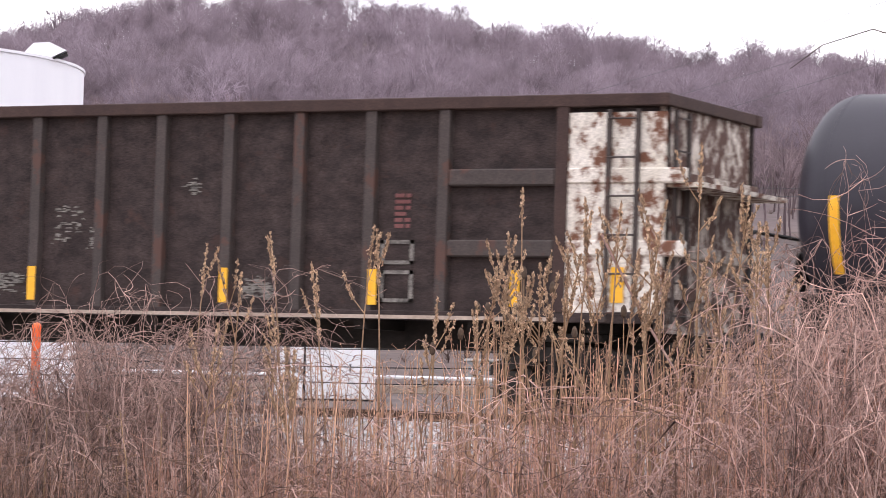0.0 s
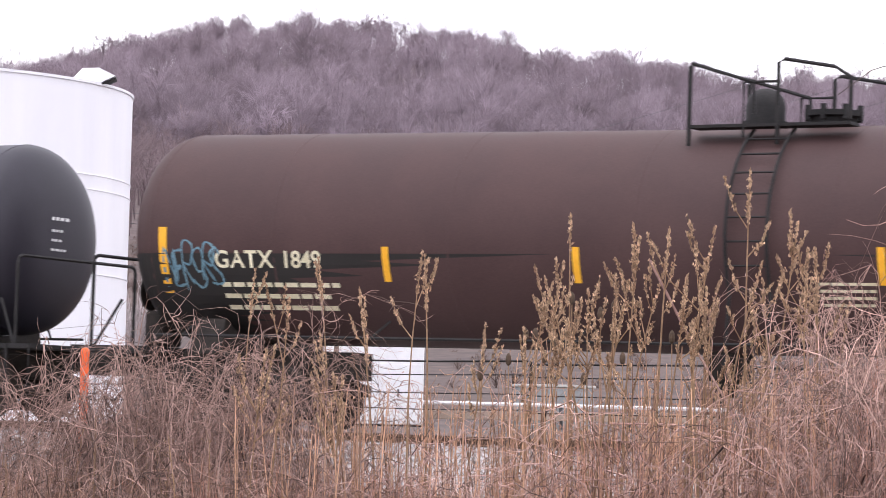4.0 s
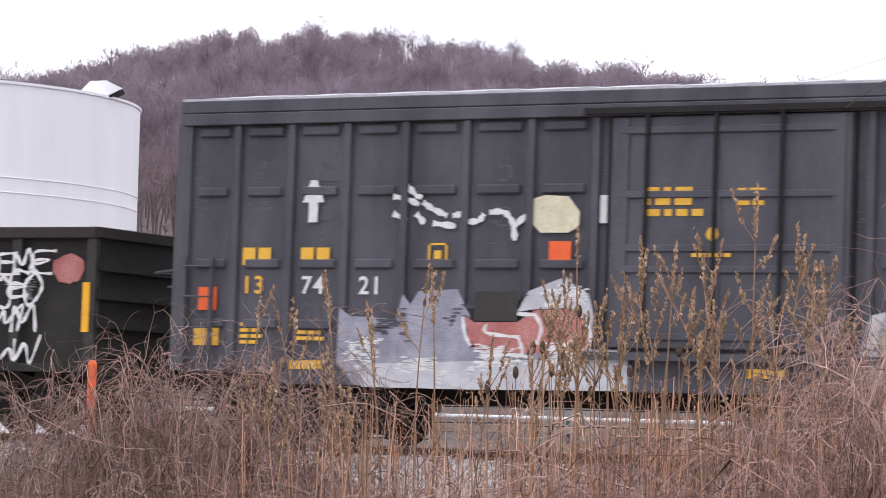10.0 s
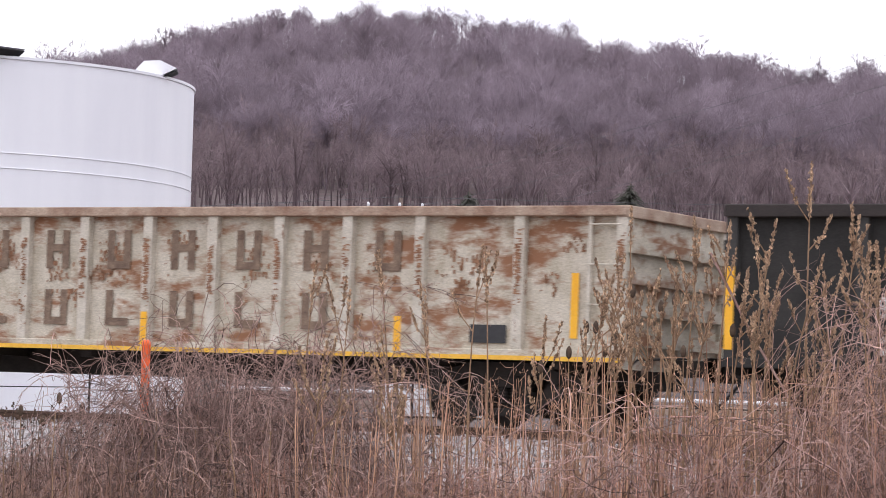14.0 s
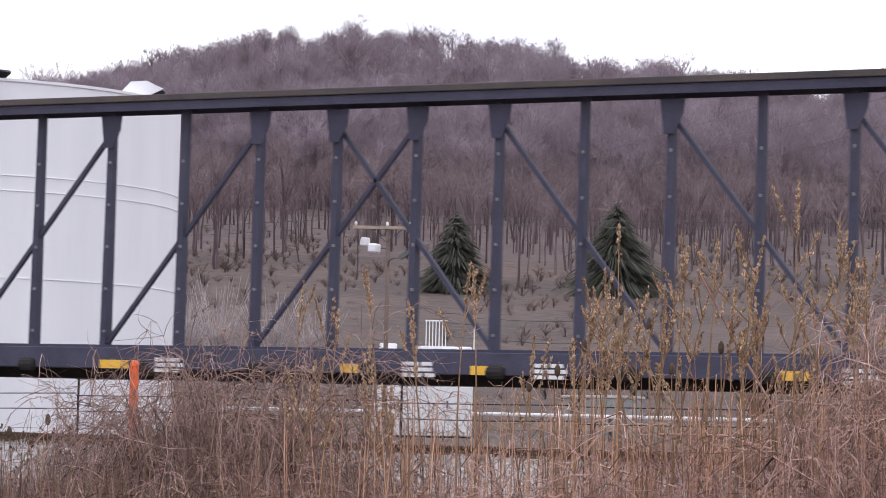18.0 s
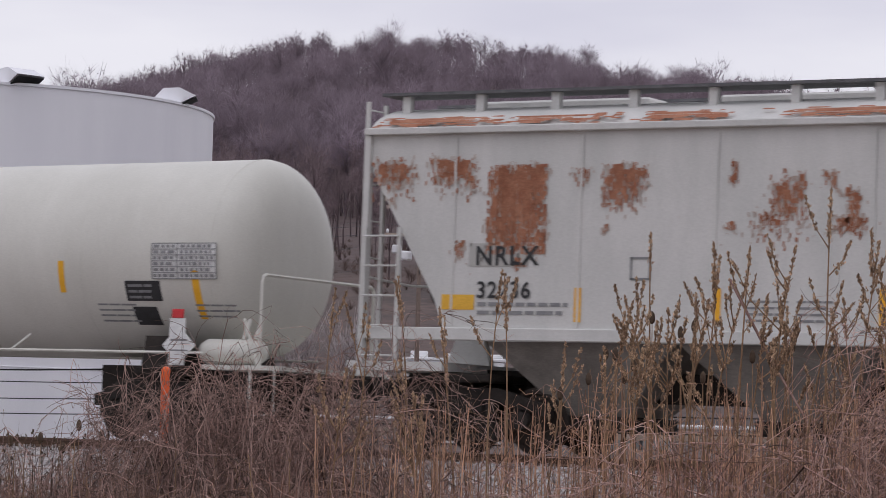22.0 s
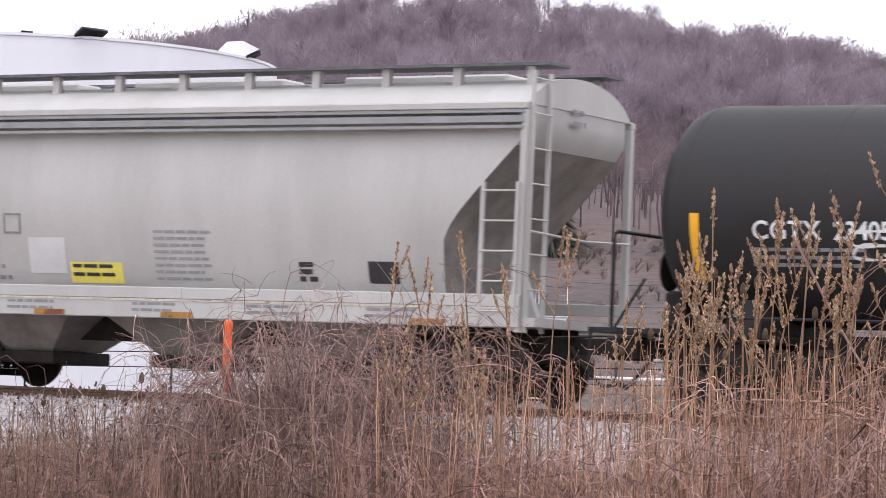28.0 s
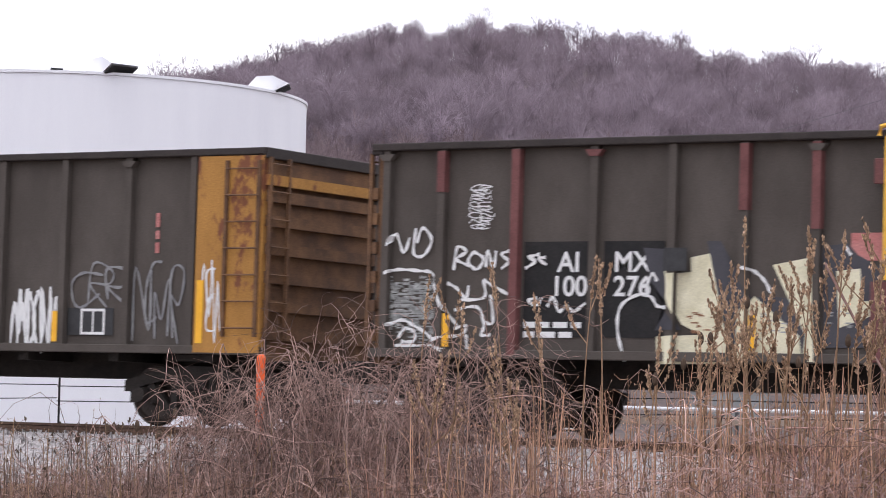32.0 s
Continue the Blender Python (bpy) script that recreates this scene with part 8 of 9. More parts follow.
            mb.add(v, [(i, i + 1, n + i + 1, n + i) for i in range(n - 1)] + [tuple(range(n)), tuple(range(n, 2 * n))])
            part("end_corrugation", mb, m, ob, smooth=True)
        part("end_gable", MB().extrude_x([(-HW + 0.02, z1 - 0.3), (HW - 0.02, z1 - 0.3), (HW - 0.02, z1 + 0.02), (0, z1 + 0.2), (-HW + 0.02, z1 + 0.02)], min(s * (h - 0.05), s * (h + 0.03)), max(s * (h - 0.05), s * (h + 0.03))), m, ob)
        part("corner_post", MB().box(min(s * (h - 0.1), s * (h + 0.05)), max(s * (h - 0.1), s * (h + 0.05)), -HW - 0.005, -HW + 0.1, z0, z1 - 0.35), m, ob)
        part("crossover_platform", MB().box(min(s * h, s * (h + 0.4)), max(s * h, s * (h + 0.4)), -1.3, 1.3, 1.02, 1.07), M["dark"], ob)
        part("end_grab", MB().tube([(s * (h + 0.1), -1.4, 2.1), (s * (h + 0.2), -1.4, 2.1), (s * (h + 0.2), 1.3, 2.1)], 0.018, 5), m, ob)
        truck(ob, s * (h - 1.55))
    end = part("end_lettering", text_bars(MB(), 0, 0.8, 0, 0.1, flat, 5), M["ochre"], ob)
    end.matrix_basis = pose(h + 0.035 - HW * 0, 0.3, 4.45, 0, 0, 90)
    end.location.x = h + 0.04 - 1.52
    underframe(ob, h, 0.7)
    couplers(ob, h + 0.1)


build_boxcar()


def build_centerbeam():
    front, rear = -127.94, -152.5
    ob, h, mid = car("centerbeam_flatcar", "empty dark blue centerbeam flatcar with open truss and bulkheads", "flatcar", front, rear)
    m = M["cb"]
    part("deck", MB().box(-h, h, -HW + 0.04, HW - 0.04, 1.10, 1.22, 0.01), m, ob)
    for s in (-1, 1):
        y0, y1 = (-HW - 0.02, -HW + 0.06) if s < 0 else (HW - 0.06, HW + 0.02)
        part("side_sill", MB().box(-h, h, y0, y1, 0.94, 1.235, 0.01), m, ob)
        part("deck_riser", MB().box(-h + 0.5, h - 0.5, s * 0.9 - 0.12, s * 0.9 + 0.12, 1.222, 1.29), m, ob)
    part("top_chord", MB().box(-h + 0.3, h - 0.3, -0.34, 0.34, 4.86, 4.955, 0.01), M["cbtop"], ob)
    part("top_chord_web", MB().box(-h + 0.3, h - 0.3, -0.3, -0.26, 4.73, 4.856), m, ob)
    part("top_chord_web", MB().box(-h + 0.3, h - 0.3, 0.26, 0.3, 4.73, 4.856), m, ob)
    p = 1.305
    xs = [s * (0.5 + i) * p for i in range(9) for s in (-1, 1)]
    for xx in sorted(xs):
        mb = MB()
        v = [(xx + dx, y, z) for z, yh in ((1.222, 0.085), (4.856, 0.05)) for dx in (-0.05, 0.05) for y in (-yh, yh)]
        mb.add(v, [(0, 1, 3, 2), (4, 6, 7, 5), (0, 2, 6, 4), (1, 5, 7, 3), (0, 4, 5, 1), (2, 3, 7, 6)])
        part("truss_post", mb, m, ob)
        for zz in np.arange(1.5, 4.5, 0.62):
            wb = MB().box(xx + 0.02, xx + 0.045, -0.115, -0.08, zz, zz + 0.04)
            part("strap_anchor", wb, M["greymark"], ob)
    for s in (-1, 1):
        starts = [-0.5 * p] + [(1.5 + 2 * k) * p for k in range(3)]
        for k, a in enumerate(starts):
            b = a + 2 * p if k else 1.5 * p
            if b > h - 0.5:
                b = h - 0.5
            part("diagonal_brace", MB().beam((s * (a + 0.05), 0.0, 4.4), (s * b, 0.0, 1.3), 0.06, 0.07), m, ob)
            part("gusset", MB().prism([(s * a - 0.14, 4.68), (s * a + 0.22, 4.68), (s * a + 0.2, 4.48), (s * a + 0.08, 4.22), (s * a - 0.08, 4.22)], -0.11, -0.09), m, ob)
        a = 8.5 * p
        part("diagonal_brace", MB().beam((s * (a - 0.05), 0, 4.4), (s * 7.6 * p, 0, 1.3), 0.06, 0.07), m, ob)
        part("gusset", MB().prism([(s * a + s * 0.1, 4.68), (s * a - s * 0.3, 4.68), (s * a - s * 0.2, 4.4), (s * a, 4.2)], -0.11, -0.09), m, ob)
        # bulkhead: front one deep, rear one thin, grimy on its inner face
        deep, top = (0.48, 4.70) if s > 0 else (0.22, 4.76)
        skin = m if s > 0 else M["cbold"]
        x0, x1 = s * (h - deep), s * h
        a, b = min(x0, x1), max(x0, x1)
        bh = part("bulkhead", MB().box(min(x0, x0 + s * 0.08), max(x0, x0 + s * 0.08), -1.40, 1.40, 1.24, top), skin, ob)
        for y in (-1.46, 1.34):
            part("bulkhead_post", MB().box(a - (0.004 if s < 0 else 0), b, y, y + 0.12, 1.24, top, 0.01), m, bh)
        for y in (-0.5, 0.55):
            part("bulkhead_rib", MB().box(min(x0 + s * 0.08, x1 - s * 0.05), max(x0 + s * 0.08, x1 - s * 0.05), y - 0.05, y + 0.05, 1.24, top - 0.05), m, bh)
        for z in (1.75, 2.5, 3.3, 4.1):
            part("bulkhead_rib", MB().box(min(x0 + s * 0.08, x1 - s * 0.08), max(x0 + s * 0.08, x1 - s * 0.08), -1.34, 1.34, z - 0.08, z + 0.08), m, bh)
        part("bulkhead_cap", MB().box(a, b, -1.46, 1.46, top + 0.002, top + 0.075, 0.02), m, bh)
        # solid panel of the centre beam next to the bulkhead
        pa, pb = min(x0 - s * 0.004, x0 - s * 0.82), max(x0 - s * 0.004, x0 - s * 0.82)
        part("centre_panel", MB().box(pa, pb, -0.1, 0.1, 1.24, 4.855, 0.01), m, ob)
        end_ladder(ob, s * (h - 0.05), -1.35, -0.9, 1.2, 4.5, 10, m)
        part("end_platform", MB().box(min(s * h, s * (h + 0.5)), max(s * h, s * (h + 0.5)), -1.4, 1.4, 1.0, 1.06), M["dark"], ob)
        truck(ob, s * (h - 2.3))
        for k in range(6):
            part("winch", MB().lathe([(-0.14, 0.05), (-0.1, 0.09), (0.1, 0.09), (0.14, 0.05)], "x", 10, (s * (0.9 + k * 1.95), -HW - 0.02, 0.98)), M["dark"], ob)
    for i, u in enumerate((-129.3, -131.0, -133.2, -137.5, -139.5, -143.5, -146.75, -150.6, -152.0)):
        part("reflective_strip", panel(MB(), u - mid - 0.25, u - mid + 0.25, 0.94, 1.06, lambda a, b: flat(a, b, -HW - 0.03)), M["ochre"], ob)
        text_block(ob, "sill_lettering", u - mid + 0.7, u - mid + 1.25, 1.1, 3, 0.05, 0.025, lambda a, b: flat(a, b, -HW - 0.03), M["chalk"], 90 + i)
    sill_face = lambda a, b: flat(a, b, -HW - 0.03)
    for k in range(3):
        part("sill_mark", panel(MB(), -149.43 - mid + k * 0.18, -149.29 - mid + k * 0.18, 0.92, 1.1, sill_face), M["chalk"], ob)
    lettering(ob, "4146", -148.42 - mid, 0.92, 0.18, sill_face, M["chalk"])
    # white lettering on the bulkhead's inner face, turned towards the deck
    for string, z, size in (("LOADING AND", 3.88, 0.105), ("UNLOADING", 3.74, 0.105), ("INSTRUCTION", 3.6, 0.105), ("SAFETY FIRST", 3.0, 0.095), ("WARNING", 2.25, 0.13)):
        lettering(ob, string, -h + 0.27, z, size * 0.92, lambda a, b: (a, -0.107, b), M["chalk"], 0.92, "panel_lettering", 0.06)
    for i, z in enumerate((3.46, 3.36, 3.26, 3.15, 2.9, 2.81, 2.72, 2.63, 2.54, 2.45, 2.12, 2.02, 1.92, 1.83, 1.74)):
        part("panel_lettering", text_bars(MB(), -h + 0.27, -h + (0.66, 0.98, 0.9, 0.96)[(i + 1) % 4], z, 0.058, lambda a, b: (a, -0.107, b), 120 + i, 0.26), M["chalk"], ob)
    for i in range(13):
        if i not in (4, 8):
            o = part("faded_lettering", text_bars(MB(), 0.12, (0.9, 1.2, 1.05)[i % 3], 3.95 - i * 0.2, 0.08, flat, 190 + i), M["greymark"], ob)
            o.matrix_basis = pose(-h + 0.226 - 1.52, -1.44, 0, 0, 0, 90)
    # grimy outer side of the rear bulkhead
    for i in range(20):
        part("panel_lettering", text_bars(MB(), h - 1.25, h - 0.55, 1.62 + i * 0.13, 0.06, lambda a, b: (a, -0.107, b), 220 + i, 0.26), M["chalk"], ob)
    underframe(ob, h, 0.92, 0.5)
    couplers(ob, h + 0.1)


build_centerbeam()


def hopper_width(z, eave, sill, bulge, low):
    f = (z - sill) / (eave - sill)
    return HW - 0.06 - bulge * max(0.0, f - 0.35) ** 2 / 0.42 - low * max(0.0, 0.6 - f) ** 2 / 0.36


def hopper(name, label, front, rear, body, eave, sill, top, bulge, cutr, cutl, roof_mat, low=0.0):
    ob, h, mid = car(name, label, "hopper car", front, rear)
    # body lofted through levels: z, half width, reach to each end
    lev = []
    for i in range(15):
        z = sill + (eave - sill) * i / 14
        lev.append((z, hopper_width(z, eave, sill, bulge, low), np.interp(z, [a for a, _ in cutl], [b for _, b in cutl]), np.interp(z, [a for a, _ in cutr], [b for _, b in cutr])))
    v, f, g = [], [], []
    for z, w, xl, xr in lev:
        v += [(xl, -w, z), (xr, -w, z), (xr, w, z), (xl, w, z)]
    for i in range(14):
        f += [(i * 4 + k, i * 4 + (k + 1) % 4, i * 4 + 4 + (k + 1) % 4, i * 4 + 4 + k) for k in (0, 2)]
        g += [(i * 4 + k, i * 4 + (k + 1) % 4, i * 4 + 4 + (k + 1) % 4, i * 4 + 4 + k) for k in (1, 3)]
    f += [(3, 2, 1, 0), (56, 57, 58, 59)]
    part("hopper_body", MB().add(v, f), body, ob, smooth=True)
    # slope sheets carry their shade as a darker colour than the body
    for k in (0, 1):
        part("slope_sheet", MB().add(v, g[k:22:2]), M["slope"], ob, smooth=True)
        part("end_sheet", MB().add(v, g[22 + k::2]), body, ob, smooth=True)
    arch = [(-HW + 0.03, eave), (-HW + 0.03, eave + 0.02)] + [((HW - 0.04) * math.sin(a), eave + 0.02 + (top - eave) * (math.cos(a) - math.cos(1.25)) / (1 - math.cos(1.25))) for a in np.linspace(-1.25, 1.25, 17)] + [(HW - 0.03, eave + 0.02), (HW - 0.03, eave)]
    part("roof", MB().extrude_x(arch, -h + 0.02, h - 0.02), roof_mat, ob, smooth=True)
    for s in (-1, 1):
        y0, y1 = (-HW - 0.02, -HW + 0.1) if s < 0 else (HW - 0.1, HW + 0.02)
        part("eave_angle", MB().box(-h, h, y0, y1, eave - 0.08, eave + 0.012, 0.01), body, ob)
        part("side_sill", MB().box(-h, h, y0, y1, sill - 0.17, sill, 0.012), body, ob)
        # running boards on brackets
        part("running_board", MB().box(-h - 0.05, h + 0.05, s * 0.75 - 0.28, s * 0.75 + 0.28, top + 0.12, top + 0.16), M["gal"], ob)
        for xx in np.linspace(-h + 0.3, h - 0.3, 11):
            part("board_bracket", MB().box(xx - 0.06, xx + 0.06, s * 0.9 - 0.05, s * 0.9 + 0.05, eave + 0.2, top + 0.118), body, ob)
    for i in range(3):
        part("roof_hatch", MB().box(-h + 1.0 + i * (2 * h - 1.0) / 3, -h + 1.0 + (i + 0.72) * (2 * h - 1.0) / 3, -0.3, 0.3, top - 0.02, top + 0.1, 0.03), body, ob)
    # hopper bins
    span = (2 * h - 3.6) / 3
    for i in range(3):
        xc = (i - 1) * span
        zz, b = sill - 0.17, span / 2 - 0.06
        mb = MB()
        lo = [(xc - 0.45, -0.6), (xc + 0.45, -0.6), (xc + 0.45, 0.6), (xc - 0.45, 0.6)]
        hi = [(xc - b, -1.3), (xc + b, -1.3), (xc + b, 1.3), (xc - b, 1.3)]
        mb.add([(a, c, 0.55) for a, c in lo] + [(a, c, zz) for a, c in hi], [(3, 2, 1, 0), (4, 5, 6, 7)] + [(k, (k + 1) % 4, 4 + (k + 1) % 4, 4 + k) for k in range(4)])
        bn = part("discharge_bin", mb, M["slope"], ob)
        part("outlet_gate", MB().box(xc - 0.55, xc + 0.55, -0.7, 0.7, 0.36, 0.546, 0.02), M["under"], bn)
    for s in (-1, 1):
        for sy in (-1, 1):
            part("corner_post", MB().box(min(s * (h - 0.09), s * h), max(s * (h - 0.09), s * h), sy * (HW - 0.06) - 0.05, sy * (HW - 0.06) + 0.05, 1.0, eave - 0.085), body, ob)
        ladder(ob, min(s * (h - 0.62), s * (h - 0.08)), max(s * (h - 0.62), s * (h - 0.08)), 1.15, 3.0, 5, -HW - 0.01, body)
        end_ladder(ob, s * h, -1.4, -0.95, 1.0, top, 8, body)
        part("end_platform", MB().box(min(s * (h - 1.3), s * (h + 0.2)), max(s * (h - 1.3), s * (h + 0.2)), -1.45, 1.45, 1.08, 1.2), body, ob)
        part("end_frame", MB().box(min(s * (h - 1.5), s * (h - 0.1)), max(s * (h - 1.5), s * (h - 0.1)), -0.3, 0.3, 0.72, 1.076), M["under"], ob)
        part("shear_plate", MB().prism([(s * (h - 1.25), 1.2), (s * (h - 0.55), 1.2), (s * (h - 0.95), 2.2)], -0.06, 0.06), body, ob)
        part("end_grab", MB().tube([(s * (h + 0.05), -1.4, 2.35), (s * (h + 0.12), 0, 2.3), (s * (h + 0.05), 1.4, 2.35)], 0.018, 5), body, ob)
        truck(ob, s * (h - 1.5))
    wheel = MB()
    wheel.lathe([(-0.02, 0.24), (0.02, 0.24), (0.02, 0.28), (-0.02, 0.28), (-0.02, 0.24)], "x", 20, (-h + 0.75, -0.6, 2.25))
    for k in range(4):
        a = k * math.pi / 4
        wheel.tube([(-h + 0.75, -0.6 - 0.25 * math.cos(a), 2.25 - 0.25 * math.sin(a)), (-h + 0.75, -0.6 + 0.25 * math.cos(a), 2.25 + 0.25 * math.sin(a))], 0.014, 4)
    part("brake_wheel", wheel, M["under"], ob)
    underframe(ob, h, 0.84, 0.45)
    couplers(ob, h + 0.1)
    return ob, h, mid


def build_hoppers():
    front, rear = -154.25, -166.42
    hh = (front - rear) / 2
    cut_r = [(1.5, hh - 1.25), (2.43, hh - 1.12), (3.75, hh - 0.08), (4.4, hh - 0.02)]
    cut_l = [(1.5, -hh + 1.3), (1.95, -hh + 1.2), (3.79, -hh + 0.1), (4.4, -hh + 0.02)]
    ob, h, mid = hopper("covered_hopper_car", "white covered hopper car with streaks and patches of rust", front, rear, M["hop"], 4.33, 1.66, 4.72, 0.02, cut_r, cut_l, M["hop"])
    x = lambda u: u - mid
    face = lambda a, b: flat(a, b, -HW + 0.05)
    for i, (u0, u1, za, zb, fill) in enumerate((
            (-166.37, -165.57, 3.35, 3.95, 0.45), (-165.46, -164.62, 3.46, 3.95, 0.65), (-164.85, -164.64, 3.26, 3.50, 0.00), (-164.50, -163.59, 2.64, 3.82, 1.30),
            (-165.02, -164.78, 2.46, 2.86, 0.20), (-164.08, -163.86, 2.40, 2.62, 0.10), (-163.31, -162.89, 3.47, 3.80, 0.00), (-162.81, -162.10, 3.19, 3.84, 0.70),
            (-162.79, -162.65, 2.88, 3.04, 0.20), (-160.99, -160.83, 3.41, 3.87, 0.30), (-161.07, -160.79, 2.84, 3.07, -0.10), (-160.50, -159.84, 2.68, 3.71, 0.40),
            (-160.71, -160.39, 2.72, 3.26, 0.05), (-159.71, -159.44, 3.39, 3.70, 0.30), (-159.40, -159.12, 2.86, 3.50, 0.40), (-159.69, -158.91, 2.82, 3.13, 0.10),
            (-158.55, -158.34, 3.16, 3.60, 0.10), (-158.12, -157.93, 2.56, 3.60, 0.10), (-157.83, -157.64, 3.30, 3.59, 0.10), (-157.22, -156.59, 2.99, 3.84, 0.65),
            (-157.46, -157.08, 3.00, 3.44, 0.10), (-156.64, -156.46, 2.70, 3.43, 0.20), (-156.06, -155.64, 2.70, 3.87, 0.55), (-155.80, -155.43, 2.63, 3.27, 0.25),
            (-155.07, -154.67, 3.40, 3.92, 0.55), (-155.33, -154.85, 2.84, 3.41, 0.40))):
        eroded(ob, x(u0) - 0.06, x(u1) + 0.06, za - 0.1, zb + 0.05, face, M["rusthalo"], i + 53, fill * 0.6 - 0.1, "rust_stain", 0.02, 1, True)
        eroded(ob, x(u0), x(u1), za, zb, lambda a, b: flat(a, b, -HW + 0.047), M["hoprust"], i + 3, fill + 0.05, "rust_patch", 0.018, 1, True)
    # rust along the roof edge
    rp = lambda a, b: (a, -HW + 0.012 + (b - 4.35) * 1.4, b + 0.004)
    for i, (u0, u1) in enumerate(((-166.35, -164.3), (-164.5, -162.6), (-162.4, -161.0), (-160.6, -158.0), (-158.3, -156.0), (-156.2, -154.3))):
        eroded(ob, x(u0), x(u1), 4.345, 4.5, rp, M["hoprust"], 30 + i, 0.85, "roof_rust", 0.05)
    part("letter_panel", panel(MB(), x(-164.75), x(-163.85), 2.48, 2.78, face), M["hopgrey"], ob)
    f2 = lambda a, b: flat(a, b, -HW + 0.04)
    lettering(ob, "NRLX", x(-164.65), 2.5, 0.25, f2, M["ink"], 1.1)
    lettering(ob, "32236", x(-164.62), 2.06, 0.22, f2, M["ink"], 1.1)
    stripes(ob, [x(u) for u in (-163.1, -161.1, -158.85, -156.9)], 1.75, 2.2, face, 0.1)
    part("reflective_strip", panel(MB(), x(-165.15), x(-164.65), 1.9, 2.1, face), M["ochre"], ob)
    part("reflective_strip", panel(MB(), x(-155.85), x(-155.35), 1.75, 1.95, face), M["ochre"], ob)
    text_block(ob, "stencil_line", x(-164.6), x(-163.2), 2.0, 2, 0.05, 0.06, face, M["greymark"], 160)
    for u, w in ((-160.7, 0.6), (-160.0, 0.5), (-156.6, 0.5)):
        text_block(ob, "stencil_line", x(u), x(u) + w, 2.05, 4, 0.03, 0.05, face, M["greymark"], int(-u))
    part("placard", panel(MB(), x(-157.7), x(-157.2), 1.82, 2.12, face), M["ink"], ob)
    fr = MB()
    for a in ((0, 0.3, 0.0, 0.03), (0, 0.3, 0.27, 0.3), (0, 0.03, 0, 0.3), (0.27, 0.3, 0, 0.3)):
        panel(fr, x(-162.35) + a[0], x(-162.35) + a[1], 2.3 + a[2], 2.3 + a[3], face)
    part("stencil_frame", fr, M["greymark"], ob)
    for u in (-165.0, -163.1, -161.15, -159.0, -157.0, -155.6):
        part("side_seam", MB().box(x(u) - 0.015, x(u) + 0.015, -HW + 0.045, -HW + 0.06, 1.68, 4.2), M["hop"], ob)
    # light grey hopper
    front, rear = -204.6, -216.87
    hh = (front - rear) / 2
    cut_r = [(1.4, hh - 1.35), (2.25, hh - 1.3), (2.5, hh - 1.15), (3.66, hh - 0.08), (4.2, hh - 0.02)]
    cut_l = [(1.4, -hh + 1.5), (1.9, -hh + 1.45), (2.3, -hh + 1.2), (3.69, -hh + 0.08), (4.2, -hh + 0.02)]
    ob, h, mid = hopper("covered_hopper_car", "light grey covered hopper car with dark bands and stencilling", front, rear, M["hopgrey"], 4.06, 1.5, 4.5, 0.16, cut_r, cut_l, M["hopgrey"], 0.26)
    x = lambda u: u - mid
    part("deep_side_sill", MB().box(-h, h, -HW - 0.02, -HW + 0.08, 1.06, 1.31, 0.012), M["hopgrey"], ob)
    for z0, z1 in ((3.93, 3.975), (3.80, 3.89), (3.72, 3.76)):
        part("side_band", MB().box(-h + 0.05, h - 0.05, -HW - 0.006, -HW + 0.04, z0, z1), M["hopband"], ob)
    face = lambda a, b: flat(a, b, -hopper_width(b, 4.06, 1.5, 0.16, 0.26) - 0.007)
    lettering(ob, "HOKX", x(-215.3), 2.5, 0.24, face, M["ink"], 1.1)
    lettering(ob, "750109", x(-215.3), 2.0, 0.24, face, M["ink"], 1.08)
    put = lambda a, b: (a, -HW + 0.0 + (b - 4.05) * 1.35, b)
    lettering(ob, "HOKX 750109", x(-216.35), 4.13, 0.19, put, M["ink"], 1.3)
    text_block(ob, "stencil_line", x(-215.15), x(-213.2), 1.8, 2, 0.06, 0.1, face, M["greymark"], 171)
    part("yellow_label", panel(MB(), x(-212.35), x(-211.4), 1.55, 1.85, face), M["lemon"], ob)
    text_block(ob, "label_line", x(-212.3), x(-211.5), 1.82, 2, 0.05, 0.07, lambda a, b: (a, face(a, b)[1] - 0.006, b), M["ink"], 172)
    part("pale_patch", panel(MB(), x(-213.1), x(-212.42), 1.68, 2.2, face), M["hopgrey2"], ob)
    text_block(ob, "stencil_line", x(-210.8), x(-209.7), 2.32, 8, 0.04, 0.055, face, M["hopband"], 173)
    for u in (-206.9,):
        part("placard", panel(MB(), x(u) - 0.25, x(u) + 0.25, 1.62, 1.92, face), M["ink"], ob)
    text_block(ob, "stencil_line", x(-208.3), x(-208.0), 1.9, 3, 0.07, 0.03, face, M["ink"], 174)
    fr = MB()
    for a in ((0, 0.32, 0.0, 0.03), (0, 0.32, 0.27, 0.3), (0, 0.03, 0, 0.3), (0.29, 0.32, 0, 0.3)):
        panel(fr, x(-213.55) + a[0], x(-213.55) + a[1], 2.25 + a[2], 2.25 + a[3], face)
    part("stencil_frame", fr, M["greymark"], ob)
    for u in (-216.3, -212.5, -210.2, -206.0):
        part("reflective_strip", panel(MB(), x(u) - 0.28, x(u) + 0.28, 1.07, 1.15, lambda a, b: flat(a, b, -HW - 0.03)), M["yrust"], ob)
    for u in (-213.3, -211.0, -209.0, -207.0):
        text_block(ob, "sill_lettering", x(u), x(u) + 0.9, 1.28, 2, 0.04, 0.05, lambda a, b: flat(a, b, -HW - 0.026), M["greymark"], int(-u))
    part("sill_line", MB().box(-h, h, -HW - 0.028, -HW - 0.02, 1.3, 1.33), M["wcpost"], ob)
